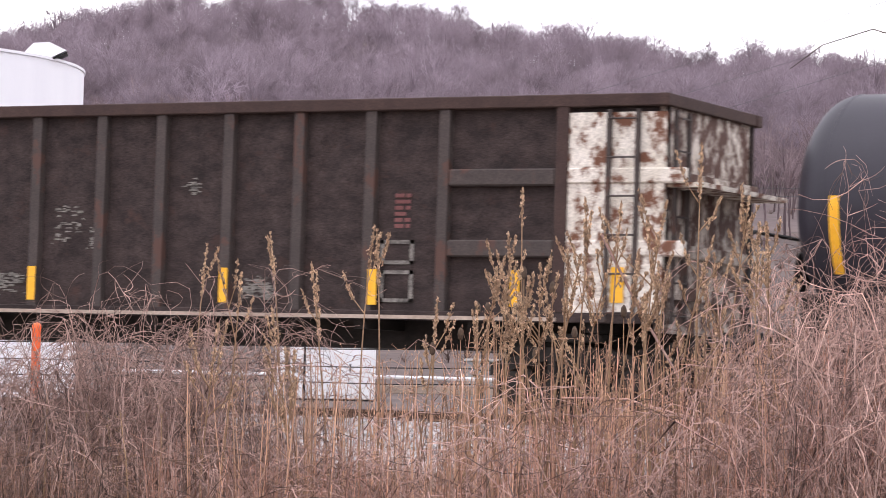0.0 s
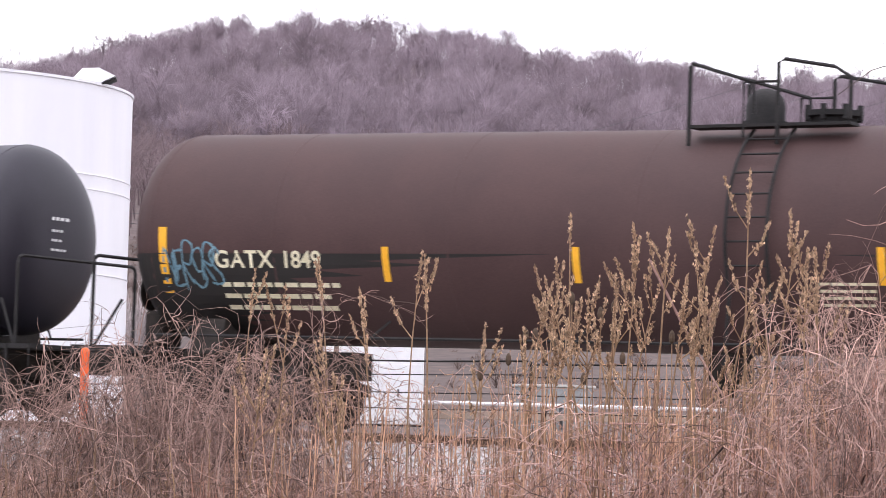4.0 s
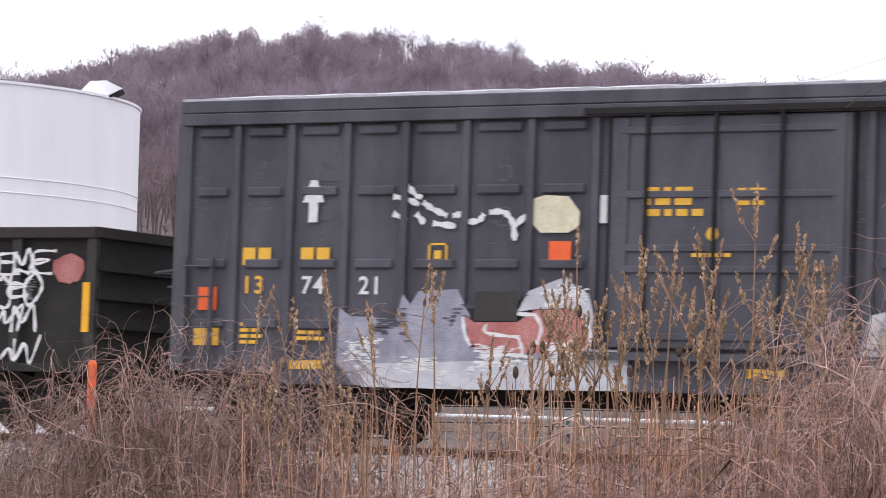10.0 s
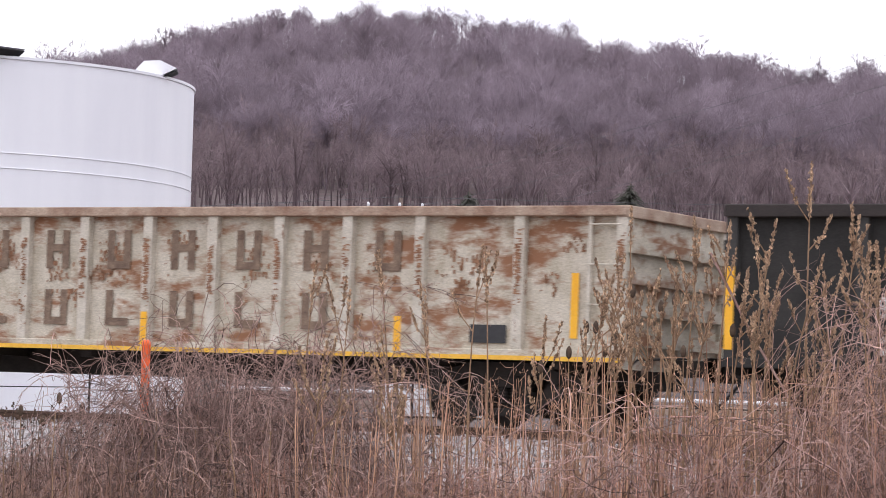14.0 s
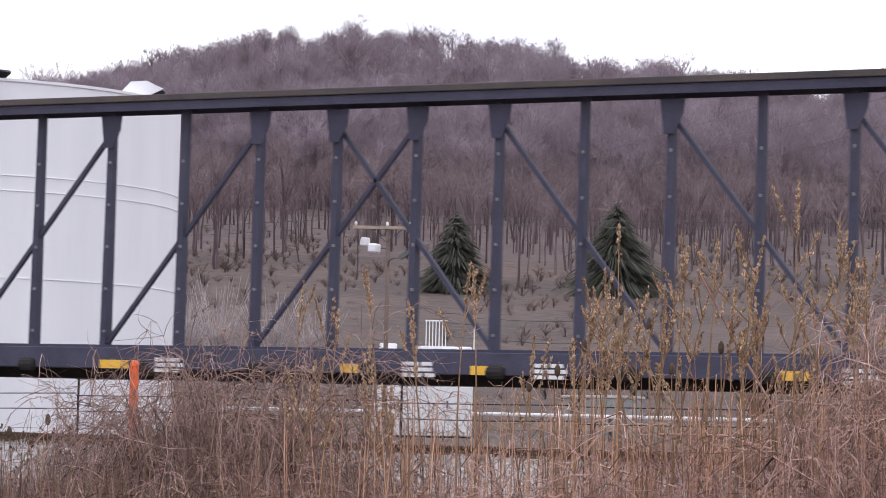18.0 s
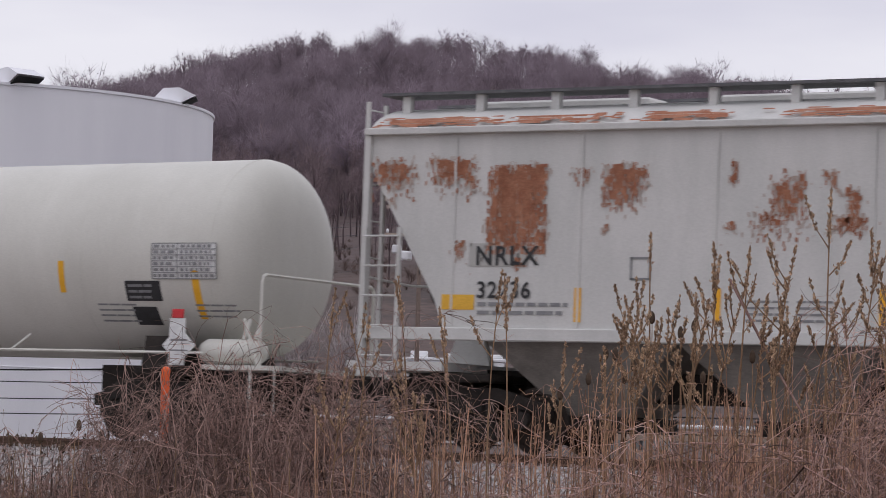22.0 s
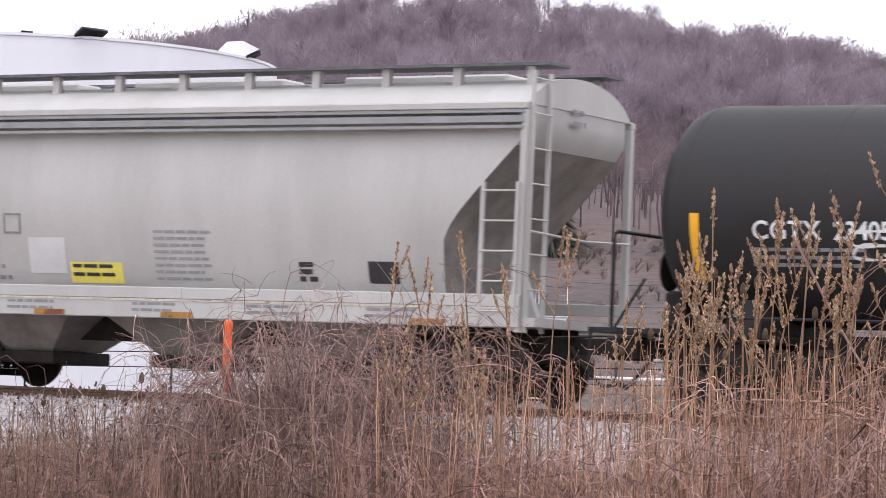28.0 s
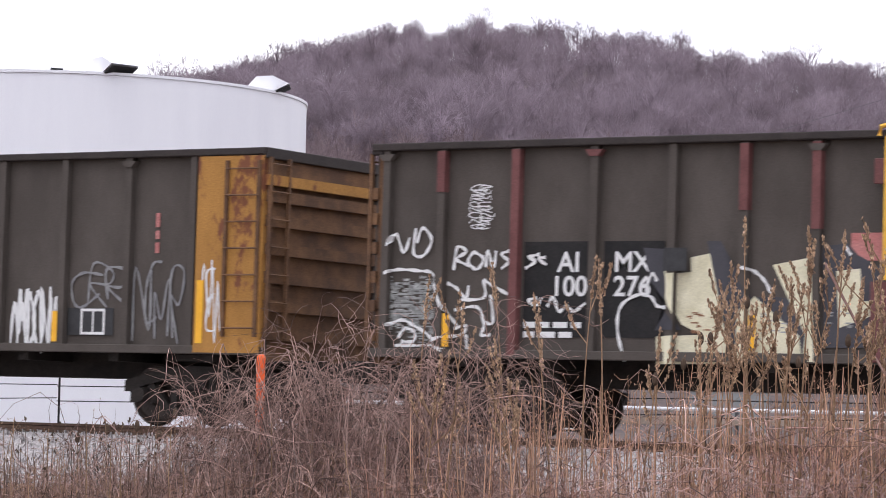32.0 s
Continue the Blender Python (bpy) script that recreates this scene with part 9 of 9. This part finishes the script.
    tx = text_bars(text_bars(MB(), 0, 0.3, 0.16, 0.07, flat, 1), 0, 0.36, 0, 0.07, flat, 2)
    o = part("end_lettering", tx, M["greymark"], ob)
    o.matrix_basis = pose(h - 1.52 + 0.02, -0.3, 3.86, 0, 0, 90)


build_hoppers()


# ---- weeds in front of the track ----
def gz_at(x, y):
    return ground_z(np.atleast_1d(np.asarray(x, float)), np.atleast_1d(np.asarray(y, float)))


TOPLINE = [(-11.3, -0.28), (-9.4, -0.27), (-8.6, -0.2), (-8.0, -0.30), (-7.0, -0.27), (-6.7, -0.05), (-6.2, 0.12), (-5.4, 0.22), (-4.6, 0.15), (-3.4, 0.15)]


def along(pts, src, f):
    k = pts.shape[1] - 1
    i0 = np.minimum((f * k).astype(int), k - 1)
    fr = (f * k - i0)[:, None]
    return pts[src, i0] * (1 - fr) + pts[src, i0 + 1] * fr


def side_twigs(b, rng, pts, m, lo, mean, rad):
    """Crooked side twigs, steep on the stem."""
    src, f = rng.randint(0, len(pts), m), rng.uniform(lo, 1.0, m)
    p = along(pts, src, f)
    d = np.stack([rng.normal(0, 0.8, m), rng.normal(0, 0.6, m), rng.uniform(0.0, 1.6, m)], -1)
    d /= np.linalg.norm(d, axis=1, keepdims=True)
    q = p + d * rng.gamma(2.2, mean, m)[:, None]
    mid = (p + q) / 2 + rng.normal(0, 0.008, (m, 3))
    b.add(*stalks(np.stack([p, mid, q], 1), np.outer(rng.uniform(0.6, 1.2, m) * rad, [1, 0.8, 0.4])))
    return q


def standing(rng, u, y, top_lo, top_hi, shape, lean):
    """Lines of upright stems rooted at u (reckoned at 13 m) with tops between two heights."""
    n = len(u)
    x = u * y / 13.0
    g = gz_at(x, y)
    top = top_lo + (top_hi - top_lo) * rng.beta(shape[0], shape[1], n)
    h = (top + 0.15) * y / 13.0 - 0.15 - g
    t = np.linspace(0, 1, 5)
    dx, dy = rng.normal(0, lean, n) * h, rng.normal(0, lean, n) * h
    pts = np.stack([x[:, None] + dx[:, None] * t ** 1.5, y[:, None] + dy[:, None] * t ** 1.5, g[:, None] + h[:, None] * t], -1)
    pts[:, 1:] += np.cumsum(rng.normal(0, 0.006, (n, 4, 3)) * np.array([1, 1, 0]), axis=1)
    return pts


def grass_field():
    """Dry reddish stems, low to the left and thick to the right, with taller tan stalks among them."""
    rng = np.random.RandomState(21)
    b = Bundle()
    n = 4300
    u = rng.uniform(-11.3, -3.3, n)
    u = u[rng.uniform(0, 1, n) < np.interp(u, [-11, -9.3, -8.2, -7.0, -6.6, -5.2, -4.6, -3.4], [0.7, 0.8, 0.75, 0.6, 0.8, 0.85, 0.55, 0.6])]
    n = len(u)
    tops = np.interp(u, [a for a, _ in TOPLINE], [c for _, c in TOPLINE])
    pts = standing(rng, u, rng.uniform(11.4, 17.5, n), -0.62, tops + 0.06, (2.2, 1.7), 0.07)
    left = pts[:, 0, 0] / pts[:, 0, 1] * 13.0 < -8.85 + rng.normal(0, 0.25, n)
    for sel, mt, label in ((~left, "straw", "dense dry reddish-brown grass and weed stems"), (left, "brownweed", "dense dull brown weeds beside the brambles")):
        b, p = Bundle(), pts[sel]
        b.add(*stalks(p, np.outer(rng.uniform(0.0018, 0.0044, len(p)), [1.15, 1.0, 0.85, 0.65, 0.35])))
        q = side_twigs(b, rng, p, len(p) * 5, 0.3, 0.028, 0.0015)
        b.add(*bits(q[::3], rng.uniform(0.002, 0.0055, len(q[::3])), rng))
        tagged(new("dry_grass", b.mesh("dry_grass", M[mt])), label, "grass", kind="stuff")
    # taller stalks, scattered to the left and thick to the right
    for n, u0, u1, lo, hi, shape, mt in ((130, -8.4, -6.8, -0.15, 0.25, (1.5, 2), "gold"), (250, -6.9, -5.1, -0.1, 0.42, (1.5, 2.2), "gold"),
                                         (110, -11.3, -8.4, -0.3, 0.08, (1.5, 2.4), "stem"), (120, -5.2, -3.4, 0.0, 0.5, (1.5, 2), "straw")):
        b = Bundle()
        pts = standing(rng, rng.uniform(u0, u1, n), rng.uniform(12.0, 15.0, n), lo, hi, shape, 0.055)
        b.add(*stalks(pts, np.outer(rng.uniform(0.0024, 0.0056, n), [1.15, 1.0, 0.85, 0.7, 0.4]), 4))
        q = side_twigs(b, rng, pts, n * 7, 0.6, 0.03, 0.0016)
        b.add(*bits(q, rng.uniform(0.003, 0.0075, len(q)), rng))
        tagged(new("dry_stalks", b.mesh("dry_stalks", M[mt])), "upright dry tan weed stalks with small seed husks", "grass", kind="stuff")
    # dark little seed heads of the low weeds to the left
    n = 170
    pts = standing(rng, rng.uniform(-11.3, -9.0, n), rng.uniform(12.5, 15.0, n), -0.35, 0.0, (2, 2), 0.05)
    b = Bundle()
    b.add(*stalks(pts, np.outer(rng.uniform(0.0014, 0.0024, n), [1.1, 1, 0.9, 0.8, 0.6])))
    b.add(*bits(np.repeat(pts[:, -1], 3, axis=0) + rng.normal(0, 0.003, (n * 3, 3)), rng.uniform(0.006, 0.011, n * 3), rng))
    tagged(new("dark_seed_weeds", b.mesh("dark_seed_weeds", M["teasel"])), "low dark seed heads on thin stems", "grass", kind="stuff")
    # a low litter of broken stems
    m = 7500
    u = rng.uniform(-11.3, -3.3, m)
    y = rng.uniform(11.4, 17.0, m)
    hi = np.interp(u, [a for a, _ in TOPLINE], [c for _, c in TOPLINE]) - 0.08
    z = (-0.75 + (hi + 0.75) * rng.beta(1.3, 1.3, m) + 0.15) * y / 13.0 - 0.15
    d = rng.normal(0, 1, (m, 3)) * np.array([1, 0.7, 0.9])
    d /= np.linalg.norm(d, axis=1, keepdims=True)
    ln = rng.gamma(2.0, 0.032, m)[:, None]
    c = np.stack([u * y / 13.0, y, z], -1)
    b = Bundle()
    b.add(*stalks(np.stack([c - d * ln, c + rng.normal(0, 0.012, (m, 3)), c + d * ln], 1), np.outer(rng.uniform(0.0012, 0.0026, m), [0.9, 1, 0.4])))
    tagged(new("weed_litter", b.mesh("weed_litter", M["brownweed"])), "low tangle of broken reddish-brown weed stems", "grass", kind="stuff")


grass_field()


def weed_meshes(seed, heads, head_len):
    """A dry stalk with upright side branches, each ending in a knobbly seed head; the top metre of it."""
    rng = np.random.RandomState(seed)
    t = np.linspace(0, 1, 6)
    bend = rng.normal(0, 0.085, 2)
    main = np.stack([bend[0] * t ** 2, bend[1] * t ** 2, t], -1)
    stems, seeds = [], []

    def stem(p, r, name):
        st = Bundle()
        st.add(*stalks(np.array([p]), np.array([r]), 4))
        stems.append((name, st.mesh(name, M["stem"])))

    stem(main, np.linspace(0.0062, 0.0026, 6), "stem")
    tips = [(main[-1], main[-1] - main[-2], head_len)]
    for k in range(heads - 1):
        f = rng.uniform(0.55, 0.9)
        p = np.array([np.interp(f, t, main[:, i]) for i in range(3)])
        a = rng.uniform(0, 6.28)
        ln = rng.uniform(0.16, 0.42) * (1.45 - f)
        out = rng.uniform(0.3, 0.75)
        mid = p + np.array([np.cos(a) * out * 1.2, np.sin(a) * out * 1.2, 0.8]) * ln * 0.5
        tip = p + np.array([np.cos(a) * out, np.sin(a) * out, 0.95]) * ln
        stem([p, mid, tip], [0.0034, 0.0028, 0.0018], "side_stem")
        tips.append((tip, tip - mid, head_len * rng.uniform(0.45, 0.85)))
    for tip, d, hl in tips:
        # ragged sprigs all along the head, each a short row of husks
        d = d / np.linalg.norm(d)
        m = max(12, int(hl / 0.0058))
        f = np.sort(rng.uniform(0, 1, m))
        base = tip - f[:, None] * hl * d
        a = rng.uniform(0, 6.28, m)
        way = np.stack([np.cos(a), np.sin(a), rng.uniform(0.5, 1.6, m)], -1)
        way /= np.linalg.norm(way, axis=1, keepdims=True)
        ln = (0.006 + 0.034 * f ** 0.7 * rng.beta(1.2, 2.0, m)) * np.where(f > 0.9, 0.6, 1.0)
        k = 7
        g = rng.uniform(0.05, 1.0, (m, k, 1))
        c = (base[:, None] + way[:, None] * ln[:, None, None] * g + rng.normal(0, 0.0022, (m, k, 3))).reshape(-1, 3)
        sd = Bundle()
        sd.add(*stalks(np.stack([base, base + way * ln[:, None]], 1), np.tile([0.0011, 0.0007], (m, 1))))
        sd.add(*bits(c, rng.uniform(0.0026, 0.0068, m * k), rng))
        seeds.append(sd.mesh("seed_head", M["seed"]))
    return stems, seeds


WEEDS = [weed_meshes(40 + i, h, l) for i, (h, l) in enumerate(((2, 0.28), (4, 0.22), (6, 0.26), (3, 0.2), (8, 0.22), (1, 0.2), (7, 0.28), (5, 0.2)))]


def weed(x, top, k, y=13.0, turn=0.0, tilt=0.0):
    g = float(gz_at(x * y / 13.0, y)[0])
    s = (top + 0.15) * y / 13.0 - 0.15 - g
    ob = thing("dry_weed_stalk", "tall dry golden-brown weed stalk with knobbly seed heads", "weed", None, "dry weed stalks")
    ob.matrix_basis = pose(x * y / 13.0 - s * math.sin(math.radians(tilt)), y, g, 0, tilt, 0) @ pose(0, 0, 0, 0, 0, turn)
    stems, seeds = WEEDS[k % len(WEEDS)]
    for name, me in stems:
        part(name, me, M["stem"], ob).location.z = s - 1.0
    for me in seeds:
        part("seed_head", me, M["seed"], ob).location.z = s - 1.0
    part("lower_stem", MB().tube([(0, 0, -0.05), (0, 0, s - 1.0)], [0.0075, 0.0062], 4), M["stem"], ob)


def weeds():
    rng = random.Random(5)
    rows = [(-8.31, 0.72, 0), (-8.16, 0.66, 3), (-8.06, 0.58, 5), (-7.87, 0.77, 0), (-7.66, 0.63, 1), (-7.42, 0.79, 3), (-7.28, 0.78, 0), (-7.03, 0.44, 3),
            (-6.95, 0.40, 1), (-6.75, 0.43, 5), (-6.56, 0.97, 5), (-6.62, 0.62, 2), (-6.48, 0.62, 4), (-6.40, 0.54, 1), (-6.22, 0.86, 2), (-6.05, 0.90, 1),
            (-5.93, 0.89, 4), (-5.80, 0.62, 2), (-5.64, 1.16, 1), (-5.52, 0.66, 4), (-5.38, 0.93, 2), (-5.26, 0.78, 6), (-6.30, 0.66, 6), (-5.9, 0.64, 2),
            (-6.68, 0.74, 6), (-6.18, 0.70, 4), (-5.70, 0.74, 7), (-5.45, 0.80, 6), (-6.55, 0.68, 7)]
    for i, (x, top, k) in enumerate(rows):
        weed(x, top, k, 13.0 + rng.uniform(-0.6, 1.2), rng.uniform(0, 360), rng.gauss(0, 4.5))
    for i in range(20):
        x = rng.uniform(-8.4, -6.9) if i < 5 else rng.uniform(-6.72, -5.1)
        top = rng.uniform(0.1, 0.45) if x < -6.75 else rng.uniform(0.25, 0.68)
        weed(x, top, rng.randrange(8), 13.0 + rng.uniform(-0.8, 2.2), rng.uniform(0, 360), rng.gauss(0, 6))


weeds()


def teasel(x, top, y):
    g = float(gz_at(x * y / 13.0, y)[0])
    s = (top + 0.15) * y / 13.0 - 0.15 - g
    ob = thing("teasel", "dry teasel with a dark oval seed head on a thin stem", "weed", pose(x * y / 13.0, y, g), "dry teasels")
    part("stem", MB().tube([(0, 0, -0.03), (0.01, 0, s * 0.6), (0, 0, s - 0.04)], [0.004, 0.0032, 0.0025], 4), M["stem"], ob)
    part("seed_head", MB().lathe([(s - 0.05, 0.004), (s - 0.04, 0.013), (s - 0.02, 0.016), (s, 0.013), (s + 0.015, 0.004)], "z", 9), M["teasel"], ob)


for _x, _t in ((-6.76, 0.41), (-6.71, 0.41), (-6.85, 0.29), (-6.52, 0.58), (-6.37, 0.51), (-6.30, 0.54), (-6.53, 0.37), (-6.61, 0.36), (-6.45, 0.2), (-6.66, 0.3),
               (-6.0, 0.40), (-5.8, 0.45), (-7.0, 0.22), (-6.25, 0.3), (-10.1, -0.05), (-9.95, -0.1), (-10.3, -0.07), (-9.7, -0.03), (-10.5, -0.12), (-9.85, 0.02)):
    teasel(_x, _t, 13.0 + abs(math.sin(_x * 57)) * 1.2)


def bramble(label, cx, top, half, n, y, seed, material, thick=0.0036, spread=0.5):
    """A mound of long arching canes, each with its side twigs."""
    rng = np.random.RandomState(seed)
    g = float(gz_at(cx, y)[0])
    h = top - g
    k = 13
    t = np.linspace(0, 1, k)[None, :, None]
    x0, y0 = rng.normal(0, half * spread, n), rng.normal(0, 0.4, n)
    a = rng.uniform(0, 6.28, n)
    reach = rng.uniform(0.25, 1.0, n) * half * 1.25
    hh = h * rng.beta(2.6, 1.6, n) * 1.0 * np.exp(-(x0 / (half * 1.05)) ** 2 * 0.55)
    way = np.stack([np.cos(a), np.sin(a) * 0.6], -1)
    droop = rng.uniform(-0.1, 1.15, n)

    def knot(f, lift):
        return np.concatenate([np.stack([x0, y0], -1) + way * (reach * f)[:, None], (hh * lift)[:, None]], 1)[:, None, :]

    p0, p1, p2, p3 = knot(0, 0), knot(0.3, 0.9), knot(0.75, 1.4), knot(1.35, 0.95 - droop)
    pts = p0 * (1 - t) ** 3 + 3 * p1 * t * (1 - t) ** 2 + 3 * p2 * t * t * (1 - t) + p3 * t ** 3
    pts += np.cumsum(rng.normal(0, 0.016, pts.shape), axis=1)
    pts[..., 2] = np.maximum(pts[..., 2], -0.05)
    rad = np.outer(rng.uniform(0.5, 1.3, n) * thick, np.linspace(1, 0.35, k))
    ob = thing("bramble_bush", label, "bramble", pose(cx, y, g), "bramble thickets")
    order = np.argsort(-pts[..., 2].max(axis=1))
    main = order[:36]
    for i in main:
        b = Bundle()
        b.add(*stalks(pts[i:i + 1], rad[i:i + 1]))
        part("cane", b.mesh("cane", material), material, ob)
    b = Bundle()
    rest = order[36:]
    b.add(*stalks(pts[rest], rad[rest]))
    m = n * 13
    src, f = rng.randint(0, n, m), np.maximum(rng.randint(1, k - 1, m), rng.randint(1, k - 1, m))
    p = pts[src, f]
    d = (pts[src, f + 1] - p) * 9 + rng.normal(0, 0.62, (m, 3)) * np.array([1, 0.7, 0.85])
    d /= np.linalg.norm(d, axis=1, keepdims=True)
    bow = np.cross(d, rng.normal(0, 1, (m, 3)))
    ln = rng.gamma(2.4, 0.068, m)[:, None]
    u = np.linspace(0, 1, 5)[None, :, None]
    tw = p[:, None] + d[:, None] * ln[:, None] * u + (bow * ln * 0.22)[:, None] * (4 * u * (1 - u)) - np.array([0, 0, 0.3]) * ln[:, None] ** 1.5 * u ** 2
    b.add(*stalks(tw, np.outer(rng.uniform(0.3, 0.66, m) * thick, [1, 0.9, 0.8, 0.65, 0.4])))
    tagged(part("twig_tangle", b.mesh("twig_tangle", material), material, ob), kind="stuff")


def brambles():
    grey, pink = "tangled grey-brown bramble bush with bare arching canes", "tangled pinkish bare bramble thicket"
    for i, (x, top, half, n, y, mt) in enumerate((
            (-8.66, 0.49, 0.70, 500, 13.2, "cane"), (-8.2, 0.30, 0.45, 170, 12.8, "cane"), (-9.1, 0.20, 0.42, 270, 13.2, "cane"), (-9.36, 0.13, 0.26, 170, 13.5, "cane"), (-9.6, -0.02, 0.5, 200, 13.0, "cane"), (-10.4, -0.12, 0.7, 190, 13.4, "cane"),
            (-5.0, 0.80, 0.55, 280, 13.8, "pinkcane"), (-4.45, 0.86, 0.6, 360, 13.2, "pinkcane"), (-3.95, 0.98, 0.6, 360, 13.6, "pinkcane"),
            (-4.6, 0.55, 0.8, 320, 12.2, "pinkcane"), (-3.6, 0.95, 0.5, 220, 13.0, "pinkcane"), (-7.4, -0.1, 0.8, 160, 12.6, "pinkcane"), (-6.0, 0.05, 0.8, 160, 12.0, "pinkcane"))):
        s = y / 13.0
        bramble(grey if mt == "cane" else pink, x * s, (top + 0.15) * s - 0.15, half, n, y, 60 + i, M[mt], 0.0036, 0.32 if i == 0 else 0.5)


brambles()


def sapling():
    rng = np.random.RandomState(77)
    y = 11.6
    g = float(gz_at(-3.66, y)[0])
    ob = thing("bare_sapling", "slender bare sapling with thin upswept branches", "sapling", pose(-3.66, y, g))
    H = 3.05
    t = np.linspace(0, 1, 9)
    line = np.stack([0.0 - 0.22 * t ** 1.6 + 0.03 * np.sin(t * 7), 0.02 * np.sin(t * 5), t * H], -1)
    b = Bundle()
    b.add(*stalks(line[None], np.linspace(0.022, 0.009, 9)[None], 6))
    part("trunk", b.mesh("trunk", M["twig"]), M["twig"], ob)
    k = 6
    u = np.linspace(0, 1, k)
    for i in range(22):
        f = rng.uniform(0.40, 1.0)
        p = np.array([np.interp(f, t, line[:, j]) for j in range(3)])
        side, ln = (-1 if i % 2 else 1), rng.uniform(0.3, 0.85)
        pts = np.stack([p[0] + side * ln * 0.5 * u, p[1] + rng.normal(0, 0.2) * u, p[2] + ln * (0.8 * u + 0.25 * u ** 2)], -1)
        pts += np.cumsum(rng.normal(0, 0.012, pts.shape), axis=0)
        b = Bundle()
        b.add(*stalks(pts[None], (rng.uniform(0.0035, 0.006) * np.linspace(1, 0.3, k))[None]))
        q = pts[rng.randint(1, k, 5)]
        e = q + np.stack([rng.normal(0, 0.08, 5), rng.normal(0, 0.05, 5), rng.uniform(0.03, 0.2, 5)], -1)
        b.add(*stalks(np.stack([q, e], 1), np.tile([0.002, 0.001], (5, 1))))
        part("branch", b.mesh("branch", M["twig"]), M["twig"], ob)
    for pts in ([(-3.75, 12.5, -0.9), (-3.86, 12.5, 0.6), (-4.1, 12.5, 1.22), (-4.38, 12.5, 1.5), (-4.62, 12.5, 1.58), (-4.85, 12.5, 1.52), (-5.0, 12.5, 1.42)],
                [(-4.9, 12.2, -0.9), (-4.85, 12.2, -0.45), (-4.72, 12.2, -0.2), (-4.55, 12.2, -0.22), (-4.4, 12.2, -0.5)],
                [(-5.5, 11.8, -0.9), (-5.42, 11.8, -0.35), (-5.2, 11.8, -0.12), (-4.95, 11.8, -0.25), (-4.8, 11.8, -0.6)],
                [(-6.12, 13.0, 0.74), (-5.9, 13.0, 0.36), (-5.74, 13.0, 0.12), (-5.6, 13.0, -0.12), (-5.5, 13.0, -0.4), (-5.46, 13.0, -0.98)],
                [(-6.35, 13.0, -0.98), (-6.36, 13.0, -0.3), (-6.31, 13.0, -0.02), (-5.98, 13.0, -0.02), (-5.65, 13.0, -0.10), (-5.3, 13.0, -0.16)],
                [(-6.75, 12.8, -1.0), (-6.68, 12.8, -0.35), (-6.6, 12.8, -0.15), (-6.17, 12.8, -0.25), (-5.83, 12.8, -0.34), (-5.6, 12.8, -0.5)],
                [(-6.75, 12.9, -1.0), (-6.69, 12.9, -0.3), (-6.59, 12.9, 0.03), (-6.46, 12.9, 0.08), (-6.37, 12.9, 0.01), (-6.3, 12.9, -0.25)],
                [(-4.95, 12.3, -0.8), (-4.7, 12.3, -0.3), (-4.5, 12.3, -0.02), (-4.3, 12.3, 0.1), (-4.1, 12.3, 0.13)],
                [(-5.35, 12.6, -0.9), (-5.35, 12.6, -0.1), (-5.2, 12.6, 0.0), (-4.9, 12.6, 0.1), (-4.6, 12.6, 0.06)],
                [(-4.9, 12.0, -0.8), (-4.7, 12.0, -0.35), (-4.45, 12.0, 0.02), (-4.25, 12.0, 0.1), (-4.0, 12.0, 0.08)]):
        fine = [Vector(p) for p in pts]
        n = len(fine)
        ob = new("arching_cane", MB().tube(fine, [(0.0048 if pts[0][0] == -3.75 else 0.0075) * (1 - 0.65 * i / n) for i in range(n)], 5).mesh("arching_cane", True))
        ob.data.materials.append(M["twig" if pts[0][0] == -3.75 else "pinkcane"])
        tagged(ob, "single long bare bramble cane arching over", "bramble", "arching canes")


sapling()


def marker_post():
    ob = thing("marker_post", "orange plastic utility marker post", "marker post", pose(-17.18, 24.0, float(gz_at(-17.18, 24)[0])))
    h = 0.68 - float(gz_at(-17.18, 24)[0])
    part("tube", MB().tube([(0, 0, -0.2), (0, 0, h - 0.03)], 0.042, 14), M["orange"], ob, smooth=True)
    part("cap", MB().lathe([(h - 0.03, 0.046), (h + 0.0, 0.044), (h + 0.02, 0.03), (h + 0.03, 0.008)], "z", 14), M["orange"], ob, smooth=True)


marker_post()


# ---- what moves: the train, car by car, and its wheels ----
def motions():
    for ob, mid in CARS:
        rows = []
        for i in range(-2, 67):
            t = i / 2
            x = mid + travelled(t)
            rows.append((t, pose(x, YC, rail_z(x), 0, FALL, 0)))
        walk(ob, rows)
    where = {ob: mid for ob, mid in CARS}
    for w, ob, ax in WHEELS:
        # a wheel turns while its car is near; the turn follows the way travelled
        mid = where[ob]
        near = [i for i in range(-5, 326) if -50 < mid + travelled(i / 10) < 5]
        spin = lambda t: math.degrees(travelled(t) / 0.457)
        rows = []
        if not near:
            near = [0]
        if near[0] > 0:
            rows.append((0.0, pose(ax, 0, 0.457, 0, spin(near[0] / 10) % 360, 0)))
        rows += [(i / 10, pose(ax, 0, 0.457, 0, spin(i / 10) % 360, 0)) for i in near]
        if near[-1] < 320:
            rows.append((32.0, pose(ax, 0, 0.457, 0, spin(near[-1] / 10) % 360, 0)))
        walk(w, rows)


motions()
